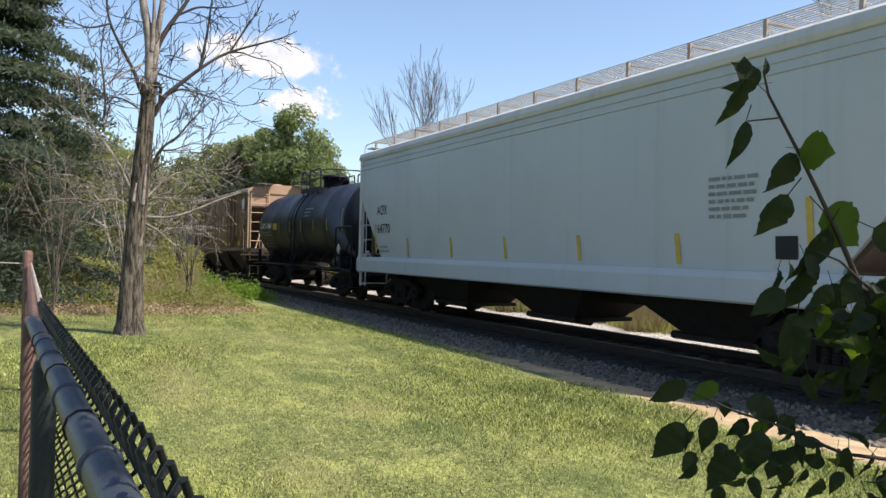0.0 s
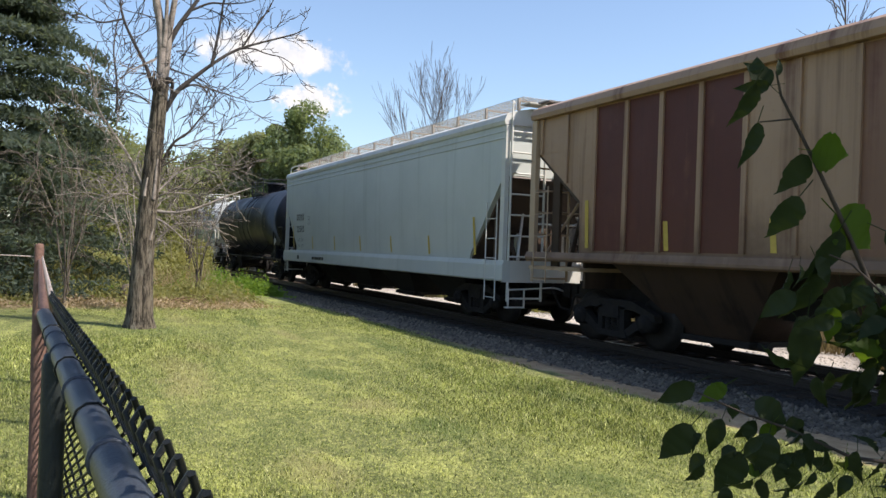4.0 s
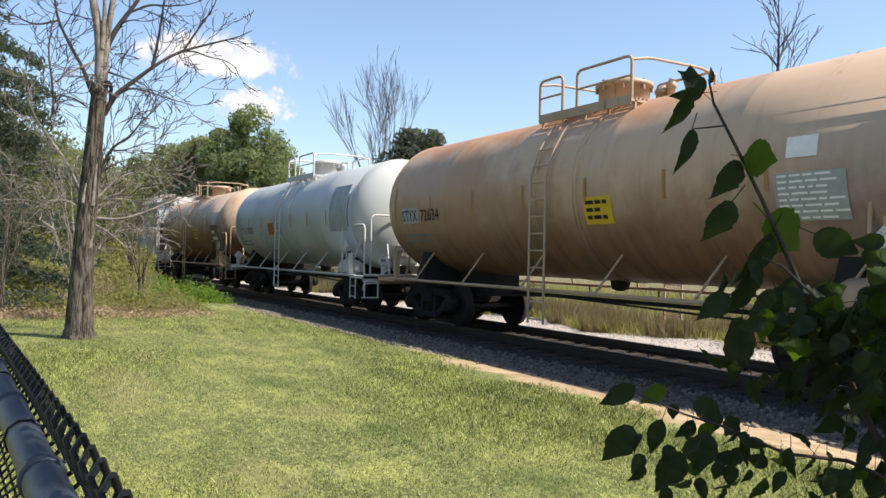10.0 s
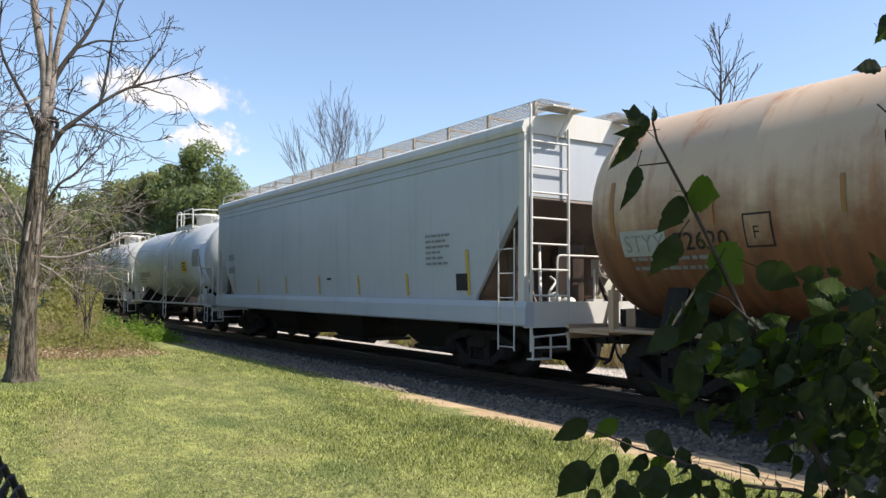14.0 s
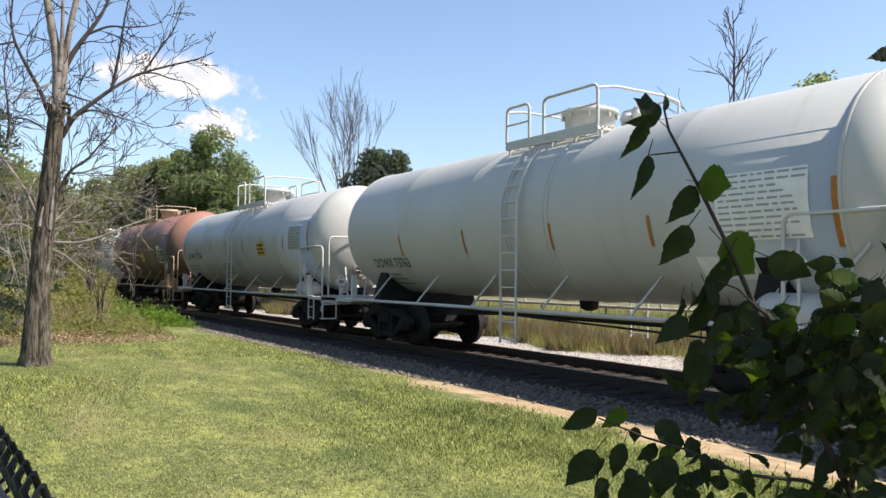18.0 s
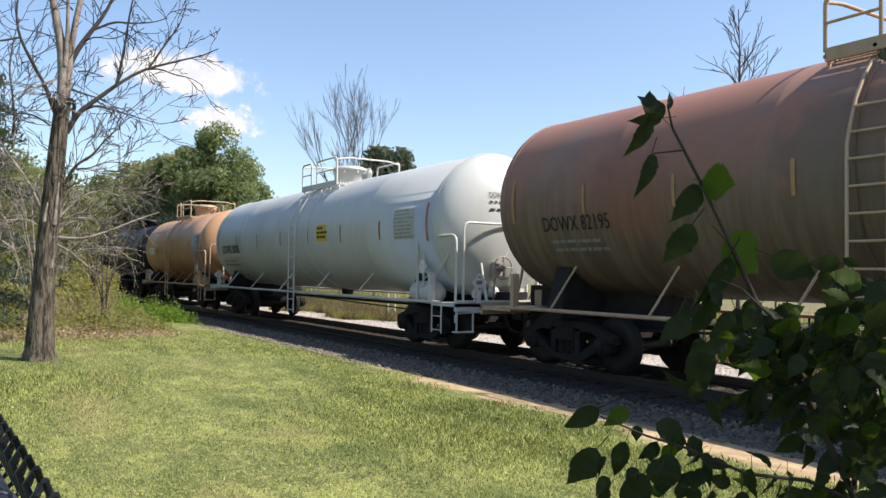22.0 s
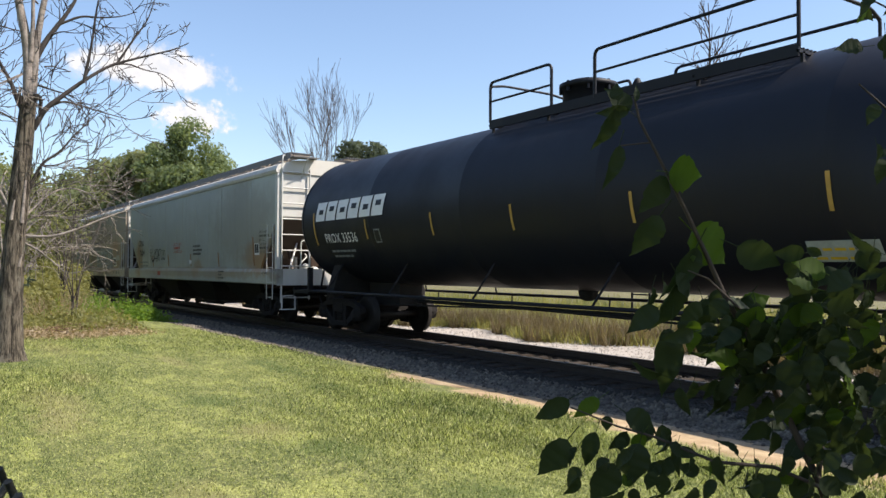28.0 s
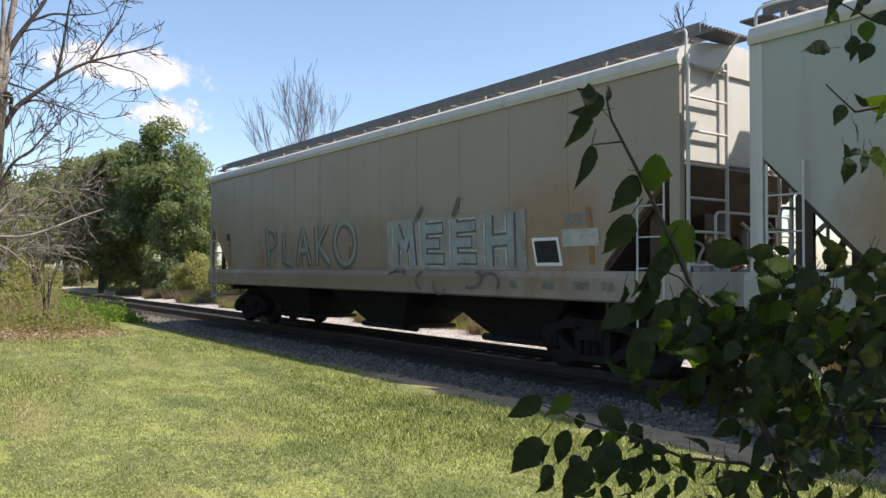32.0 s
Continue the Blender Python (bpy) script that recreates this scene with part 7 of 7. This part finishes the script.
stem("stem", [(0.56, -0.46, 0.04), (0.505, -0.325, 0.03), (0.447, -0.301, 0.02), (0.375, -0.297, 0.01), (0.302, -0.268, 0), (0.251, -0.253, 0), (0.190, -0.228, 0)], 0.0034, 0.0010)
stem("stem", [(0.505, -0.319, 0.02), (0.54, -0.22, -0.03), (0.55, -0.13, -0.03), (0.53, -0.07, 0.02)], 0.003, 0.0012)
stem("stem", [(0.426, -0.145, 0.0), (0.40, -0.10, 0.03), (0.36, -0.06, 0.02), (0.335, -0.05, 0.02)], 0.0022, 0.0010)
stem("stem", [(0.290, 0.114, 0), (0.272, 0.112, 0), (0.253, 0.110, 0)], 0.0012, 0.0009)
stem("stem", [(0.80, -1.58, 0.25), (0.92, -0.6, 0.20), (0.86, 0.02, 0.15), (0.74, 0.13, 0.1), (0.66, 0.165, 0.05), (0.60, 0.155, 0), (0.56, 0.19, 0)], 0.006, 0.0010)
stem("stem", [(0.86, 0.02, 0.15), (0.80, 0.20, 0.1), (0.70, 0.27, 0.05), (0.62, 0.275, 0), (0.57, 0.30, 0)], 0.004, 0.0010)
rnd = random.Random(21)


def hang(foot, tip, wide, kind, deep, turn=22):
    """One leaf from its stalk to its tip, turned a little about its rib."""
    du, dv = tip[0] - foot[0], tip[1] - foot[1]
    m = pose(foot[0], foot[1], deep, 0, 0, math.degrees(math.atan2(dv, du))) @ pose(0, 0, 0, rnd.uniform(-turn, turn), rnd.uniform(-10, 10), 0) @ Matrix.Scale(math.hypot(du, dv), 4)
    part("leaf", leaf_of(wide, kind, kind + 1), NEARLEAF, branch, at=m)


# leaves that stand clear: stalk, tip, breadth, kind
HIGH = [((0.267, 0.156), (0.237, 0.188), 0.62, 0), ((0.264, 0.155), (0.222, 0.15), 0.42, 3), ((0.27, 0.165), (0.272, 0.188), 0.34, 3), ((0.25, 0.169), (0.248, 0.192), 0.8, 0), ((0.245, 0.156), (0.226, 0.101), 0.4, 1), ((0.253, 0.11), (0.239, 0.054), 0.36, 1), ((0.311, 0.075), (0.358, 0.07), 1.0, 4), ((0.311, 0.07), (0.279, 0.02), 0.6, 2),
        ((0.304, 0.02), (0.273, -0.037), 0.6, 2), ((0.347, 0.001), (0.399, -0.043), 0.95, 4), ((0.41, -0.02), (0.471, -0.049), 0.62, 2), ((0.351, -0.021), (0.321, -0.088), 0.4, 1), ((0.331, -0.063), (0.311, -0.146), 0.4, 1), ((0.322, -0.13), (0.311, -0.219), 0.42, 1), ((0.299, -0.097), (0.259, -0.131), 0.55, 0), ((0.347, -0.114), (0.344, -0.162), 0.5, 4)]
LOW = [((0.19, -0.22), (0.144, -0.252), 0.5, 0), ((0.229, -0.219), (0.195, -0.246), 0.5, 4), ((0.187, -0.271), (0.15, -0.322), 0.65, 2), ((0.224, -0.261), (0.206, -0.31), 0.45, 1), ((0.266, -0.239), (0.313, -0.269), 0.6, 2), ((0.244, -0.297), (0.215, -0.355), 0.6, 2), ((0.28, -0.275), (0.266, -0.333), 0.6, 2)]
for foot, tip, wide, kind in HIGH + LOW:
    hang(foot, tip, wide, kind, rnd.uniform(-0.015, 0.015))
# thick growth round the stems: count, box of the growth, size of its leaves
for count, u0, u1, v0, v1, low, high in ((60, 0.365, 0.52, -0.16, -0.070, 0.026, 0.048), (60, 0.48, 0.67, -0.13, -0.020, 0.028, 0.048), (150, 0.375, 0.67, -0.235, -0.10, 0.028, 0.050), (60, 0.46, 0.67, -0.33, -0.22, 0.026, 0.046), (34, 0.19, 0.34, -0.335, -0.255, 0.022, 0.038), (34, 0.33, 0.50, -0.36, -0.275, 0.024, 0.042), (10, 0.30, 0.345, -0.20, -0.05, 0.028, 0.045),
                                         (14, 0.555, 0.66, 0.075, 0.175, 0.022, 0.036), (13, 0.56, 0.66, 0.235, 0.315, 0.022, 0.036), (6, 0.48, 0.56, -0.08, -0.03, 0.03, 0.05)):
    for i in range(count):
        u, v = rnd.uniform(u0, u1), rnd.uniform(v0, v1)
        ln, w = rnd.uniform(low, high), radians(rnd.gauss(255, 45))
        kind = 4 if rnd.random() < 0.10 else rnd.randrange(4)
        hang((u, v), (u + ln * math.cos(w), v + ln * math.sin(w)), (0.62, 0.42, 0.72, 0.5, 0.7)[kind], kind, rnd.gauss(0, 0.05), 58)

# an unseen tree over the camera, added to shade the sapling
bushy("unseen_shade_tree", "unseen leafy tree over the fence, added to shade the sapling", 1.9, 2.7, 2.2, 1.9, 6.4, 46, 5200, 0.075, LEAF, 71, 3.1, 0.42, trunk=0.10)

# ---- loose cover: ballast stones, grass blades, weeds ----
def scatter_mesh(name, verts, count, faces_each, mat, per):
    """One mesh of many equal small pieces: verts (count * per, 3), faces of one piece."""
    me = bpy.data.meshes.new(name)
    f = np.array(faces_each, dtype=np.int32)
    k = f.shape[1]
    idx = (f[None] + (np.arange(count) * per)[:, None, None]).reshape(-1).astype(np.int32)
    n = count * f.shape[0]
    me.vertices.add(len(verts))
    me.vertices.foreach_set("co", verts.astype(np.float32).ravel())
    me.loops.add(n * k)
    me.polygons.add(n)
    me.loops.foreach_set("vertex_index", idx)
    me.polygons.foreach_set("loop_start", np.arange(0, n * k, k, dtype=np.int32))
    me.update(calc_edges=True)
    me.materials.append(mat)
    return me


GH_Y = np.linspace(-12, 30, 1681)
GH = np.array([ground_height(0.0, float(y)) for y in GH_Y])


def heights(x, y):
    return np.interp(y, GH_Y, GH)


m, nt, b = material("ballast_stone")
geo = nt.nodes.new("ShaderNodeNewGeometry")
n = noise_of(nt, coords(nt), 30, 3, 0.6)
col = mix(nt, geo.outputs["Random Per Island"], (0.045, 0.038, 0.030), (0.235, 0.20, 0.152))
nt.links.new(mix(nt, ramp(nt, n, 0.4, 0.8, 0, 0.5), col, (0.045, 0.042, 0.04)), b.inputs["Base Color"])
b.inputs["Roughness"].default_value = 0.9
STONE = m
PALESTONE = plain("pale_stone", (0.38, 0.35, 0.31), 0.9, 0, 0.5, 9)
DARKSTONE = plain("dark_stone", (0.045, 0.041, 0.037), 0.85, 0, 0.5, 12)
rs = np.random.RandomState(5)


def stones(name, label, count, x0, x1, y0, y1, size, lift=0.0, mat=None, skirt=False):
    w = rs.uniform(0, 1, count)
    x = x1 - (x1 - x0) * w ** 1.5
    y = rs.uniform(y0, y1, count)
    if skirt:
        keep = y > 6.62 - 0.5 * np.clip((-9.0 - x) / 4.0, 0, 1) + rs.normal(0, 0.10, count)
        x, y, count = x[keep], y[keep], int(keep.sum())
    c = np.stack([x, y, heights(x, y) + lift], 1)
    base = np.array([(1, 0, 0), (-1, 0, 0), (0, 1, 0), (0, -1, 0), (0, 0, 0.8), (0, 0, -0.8)])
    v = base[None] * rs.uniform(0.6, 1.3, (count, 6, 1)) * (size * rs.uniform(0.5, 1.4, (count, 1, 1)))
    a = rs.uniform(0, 6.28, count)
    rot = np.stack([np.stack([np.cos(a), -np.sin(a), 0 * a], 1), np.stack([np.sin(a), np.cos(a), 0 * a], 1), np.stack([0 * a, 0 * a, 1 + 0 * a], 1)], 1)
    v = np.einsum("nij,nkj->nki", rot, v) + c[:, None]
    faces = [(0, 2, 4), (2, 1, 4), (1, 3, 4), (3, 0, 4), (2, 0, 5), (1, 2, 5), (3, 1, 5), (0, 3, 5)]
    tagged(new(name, scatter_mesh(name, v.reshape(-1, 3), count, faces, mat or STONE, 6)), label, "gravel", kind="stuff")


stones("ballast", "grey crushed-stone ballast along the track", 24000, -40, 2, 5.95, 8.35, 0.036, skirt=True)
stones("ballast", "dark ballast beside the rail", 7000, -40, 2, 8.25, 9.1, 0.034, mat=DARKSTONE)
stones("ballast", "grey crushed-stone ballast between the rails", 7000, -40, 2, 9.3, 10.6, 0.032, mat=DARKSTONE)
stones("gravel", "pale gravel on the far side of the track", 14000, -45, 2, 10.9, 14.4, 0.03, mat=PALESTONE)

m, nt, b = material("grass_blades")
geo = nt.nodes.new("ShaderNodeNewGeometry")
co = coords(nt)
rise = geo.outputs["Random Per Island"]
col = lawn_tint(nt, co, (0.25, 0.325, 0.062), 1.0)
col = mix(nt, ramp(nt, rise, 0.0, 0.50, 0.88, 0.0), col, (0.026, 0.040, 0.008))
col = mix(nt, ramp(nt, rise, 0.66, 1.0, 0.0, 0.72), col, (0.62, 0.61, 0.29))
nt.links.new(col, b.inputs["Base Color"])
b.inputs["Roughness"].default_value = 0.6
tr = nt.nodes.new("ShaderNodeBsdfTranslucent")
nt.links.new(col, tr.inputs["Color"])
ms = nt.nodes.new("ShaderNodeMixShader")
ms.inputs[0].default_value = 0.35
nt.links.new(b.outputs[0], ms.inputs[1])
nt.links.new(tr.outputs[0], ms.inputs[2])
nt.links.new(ms.outputs[0], nt.nodes["Material Output"].inputs["Surface"])
BLADE = m


def blades(name, label, x, y, tall, wide, mat, category, lean=0.5):
    count = len(x)
    z = heights(x, y)
    a = rs.uniform(0, 6.28, count)
    d = np.stack([np.cos(a), np.sin(a), 0 * a], 1)
    h = tall * rs.uniform(0.45, 1.25, count)
    foot = np.stack([x, y, z - 0.01], 1)
    side = d * (wide * rs.uniform(0.6, 1.3, count))[:, None]
    w = rs.uniform(0, 6.28, count)
    tip = foot + np.stack([np.cos(w) * h * lean * rs.uniform(0, 1, count), np.sin(w) * h * lean * rs.uniform(0, 1, count), h], 1)
    v = np.stack([foot - side, foot + side, tip], 1).reshape(-1, 3)
    tagged(new(name, scatter_mesh(name, v, count, [(0, 1, 2)], mat, 3)), label, category, kind="stuff")


N = 520000
r = 2.6 + 18.0 * rs.uniform(0, 1, N) ** 1.35
w = np.radians(rs.uniform(12, 106, N))
gx, gy = -r * np.cos(np.radians(90) - w), r * np.sin(np.radians(90) - w)
edge = 5.66 + 0.60 * np.clip((-9.5 - gx) / 4.5, 0, 1) + 0.25 * np.sin(gx * 1.7) + 0.2 * np.sin(gx * 4.1 + 1) + rs.normal(0, 0.12, N)
keep = (gy < edge)
blades("lawn_grass", "short mown grass, yellowing in patches", gx[keep], gy[keep], 0.042, 0.0056, BLADE, "grass", 0.9)
N = 130000
gx, gy = rs.uniform(-13, 7, N), rs.uniform(-7, 5.4, N)
blades("lawn_grass", "short mown grass round the fence", gx, gy, 0.040, 0.0060, BLADE, "grass", 0.9)
N = 110000
r = 1.2 + 11.4 * rs.uniform(0, 1, N) ** 1.2
w = np.radians(rs.uniform(22, 96, N))
gx, gy = -r * np.cos(np.radians(90) - w), r * np.sin(np.radians(90) - w)
keep = gy < 5.3 + 0.2 * np.sin(gx * 1.7)
blades("lawn_grass", "coarser tufts in the mown grass", gx[keep], gy[keep], 0.046, 0.0075, BLADE, "grass", 1.3)
FARDRY = leafy("dark_dry_weeds", (0.21, 0.168, 0.105), (0.066, 0.055, 0.036), 0.3)
n = 34000
x = rs.uniform(-60, 3, n)
blades("dry_weeds", "tall dry brown weeds beyond the gravel", x, 14.1 + np.abs(rs.normal(0, 1.1, n)) + 0.4 * np.sin(x * 0.9) + 0.3 * np.sin(x * 2.9), 0.52, 0.014, FARDRY, "weeds", 0.7)
n = 14000
x = rs.uniform(-60, 5, n)
blades("field_weeds", "green weeds in the field beyond the track", x, rs.uniform(16.2, 21, n), 0.55, 0.02, SCRUB, "weeds", 0.6)
n = 9000
x = -11.0 - 34.0 * rs.uniform(0, 1, n) ** 0.8
blades("field_weeds", "green weeds among the dry ones beyond the gravel", x, 14.0 + np.abs(rs.normal(0, 0.5, n)) + 0.4 * np.sin(x * 0.9), 0.34, 0.016, SCRUB, "weeds", 0.7)


def clumps(n, x0, x1, y0, y1, count, size):
    """Places gathered in uneven clumps."""
    cx, cy = rs.uniform(x0, x1, count), rs.uniform(y0, y1, count)
    k = rs.randint(0, count, n)
    r = np.abs(rs.normal(0, size, n)) * rs.uniform(0.5, 1.6, count)[k]
    w = rs.uniform(0, 6.28, n)
    return cx[k] + r * np.cos(w), cy[k] + r * np.sin(w)


def low_growth(name, label, category, mat, n, count, x0, x1, y0, y1, size, tall, leaf, band=None):
    """Low leafy weeds in uneven clumps, as many small leaves."""
    cx = rs.uniform(x0, x1, count)
    cy = rs.uniform(y0, y1, count) if band is None else band[0] + band[1] * (cx - x0) / (x1 - x0) + rs.normal(0, band[2], count)
    hh = tall * rs.uniform(0.3, 1.2, count)
    k = rs.randint(0, count, n)
    p = np.stack([cx[k] + rs.normal(0, size, n), cy[k] + rs.normal(0, size, n), np.zeros(n)], 1)
    p[:, 2] = heights(p[:, 0], p[:, 1]) + hh[k] * np.abs(rs.normal(0.45, 0.30, n)) * np.exp(-((p[:, 0] - cx[k]) ** 2 + (p[:, 1] - cy[k]) ** 2) / (3 * size * size))
    a = rs.normal(0, 1, (n, 3))
    a /= np.linalg.norm(a, axis=1)[:, None]
    c = np.cross(a, rs.normal(0, 1, (n, 3)))
    c /= np.linalg.norm(c, axis=1)[:, None] + 1e-9
    w = leaf * rs.uniform(0.5, 1.4, (n, 1))
    v = np.stack([p - a * w, p + c * w * 0.45, p + a * w, p - c * w * 0.45], 1).reshape(-1, 3)
    tagged(new(name, quads_mesh(name, v, mat)), label, category, kind="stuff")


low_growth("bright_weeds", "bright green weeds at the lawn's far end", "weeds", WEED, 20000, 52, -34, -22.8, 0, 0, 0.30, 0.62, 0.055, (4.6, 1.0, 0.28))
low_growth("scrub_weeds", "yellow-green weeds among the brush", "weeds", SCRUB, 26000, 52, -25, -19.6, -3.2, 4.2, 0.32, 0.62, 0.045)
low_growth("bright_weeds", "bright green weeds among the brush", "weeds", WEED, 9000, 26, -28, -20.5, -2.8, 4.2, 0.30, 0.40, 0.045)
low_growth("dead_brush", "dry brown leaves and litter at the lawn's far end", "weeds", DRY, 15000, 52, -22, -18.7, -2.4, 4.2, 0.32, 0.20, 0.038)
x, y = clumps(3500, -34, -24, -2.0, 4.6, 24, 0.45)
blades("dry_weeds", "tall dry brown weeds before the thicket", x, y, 0.75, 0.012, DRY, "weeds", 0.7)
# fallen sticks, raked together
rnd = random.Random(61)
for k in range(46):
    heap = ((-19.6, 2.5), (-20.2, 0.6), (-20.6, 3.3))[k % 3]
    x, y, w, ln = heap[0] + rnd.gauss(0, 0.45), heap[1] + rnd.gauss(0, 0.5), rnd.uniform(0, 6.28), rnd.uniform(0.35, 1.1)
    z = ground_height(x, y) + rnd.uniform(0.01, 0.16)
    g = Geo().tube([(-ln / 2 * math.cos(w), -ln / 2 * math.sin(w), rnd.uniform(-0.06, 0.03)), (0, 0, 0.02), (ln / 2 * math.cos(w + 0.2), ln / 2 * math.sin(w + 0.2), rnd.uniform(-0.05, 0.10))], rnd.uniform(0.008, 0.022), 6, r2=0.006)
    thing("fallen_stick", "dry brown fallen stick in a heap at the lawn's end", "stick", pose(x, y, z), g, STICK, "fallen sticks")
g = Geo().lathe([(-0.05, 0.20), (0.10, 0.19), (0.34, 0.16), (0.46, 0.12), (0.48, 0.02)], 10, (0, 0, 0), "z")
thing("tree_stump", "weathered grey tree stump among the brush", "stump", pose(-20.3, 1.55, ground_height(-20.3, 1.55), 6, 10, 0), g, DEAD)

# ---- clouds ----
def cloud(label, x, y, z, w, h, seed):
    """A far white cumulus on the sky."""
    m, nt, b = material("cloud")
    co = coords(nt)
    sep = nt.nodes.new("ShaderNodeSeparateXYZ")
    nt.links.new(co, sep.inputs[0])
    u, v = maths(nt, "DIVIDE", sep.outputs[0], w / 2), maths(nt, "DIVIDE", sep.outputs[1], h / 2)
    low = maths(nt, "MULTIPLY", maths(nt, "MINIMUM", v, 0.0), 0.75)
    vv = maths(nt, "ADD", v, low)
    rad = maths(nt, "SQRT", maths(nt, "ADD", maths(nt, "MULTIPLY", u, u), maths(nt, "MULTIPLY", vv, vv)))
    puff = noise_of(nt, co, 3.2 / w * 2, 7, 0.62, offset=(seed, 0, 0))
    edge = maths(nt, "ADD", rad, maths(nt, "MULTIPLY", maths(nt, "SUBTRACT", puff, 0.5), -1.7))
    alpha = ramp(nt, edge, 0.45, 0.95, 1.0, 0.0)
    em = nt.nodes.new("ShaderNodeEmission")
    nt.links.new(mix(nt, ramp(nt, puff, 0.35, 0.65), (0.80, 0.86, 0.95), (1.0, 1.0, 1.0)), em.inputs["Color"])
    em.inputs["Strength"].default_value = 0.64
    tp = nt.nodes.new("ShaderNodeBsdfTransparent")
    ms = nt.nodes.new("ShaderNodeMixShader")
    nt.links.new(alpha, ms.inputs[0])
    nt.links.new(tp.outputs[0], ms.inputs[1])
    nt.links.new(em.outputs[0], ms.inputs[2])
    nt.links.new(ms.outputs[0], nt.nodes["Material Output"].inputs["Surface"])
    g = Geo().add([(-w * 0.8, -h * 0.8, 0), (w * 0.8, -h * 0.8, 0), (w * 0.8, h * 0.8, 0), (-w * 0.8, h * 0.8, 0)], [(0, 1, 2, 3)])
    eye = Vector((0, 0, EYE))
    ob = thing("cloud", label, "cloud", geo=g, mat=m, kind="structure")
    ob.matrix_basis = look((x, y, z), (2 * x, 2 * y, 2 * z - EYE))
    ob.visible_shadow = False
    return ob


cloud("white cumulus cloud low in the blue sky", -1460, 350, 356, 330, 118, 3.0)
cloud("small white cumulus cloud low in the blue sky", -1442, 420, 272, 160, 105, 9.0)

motions()
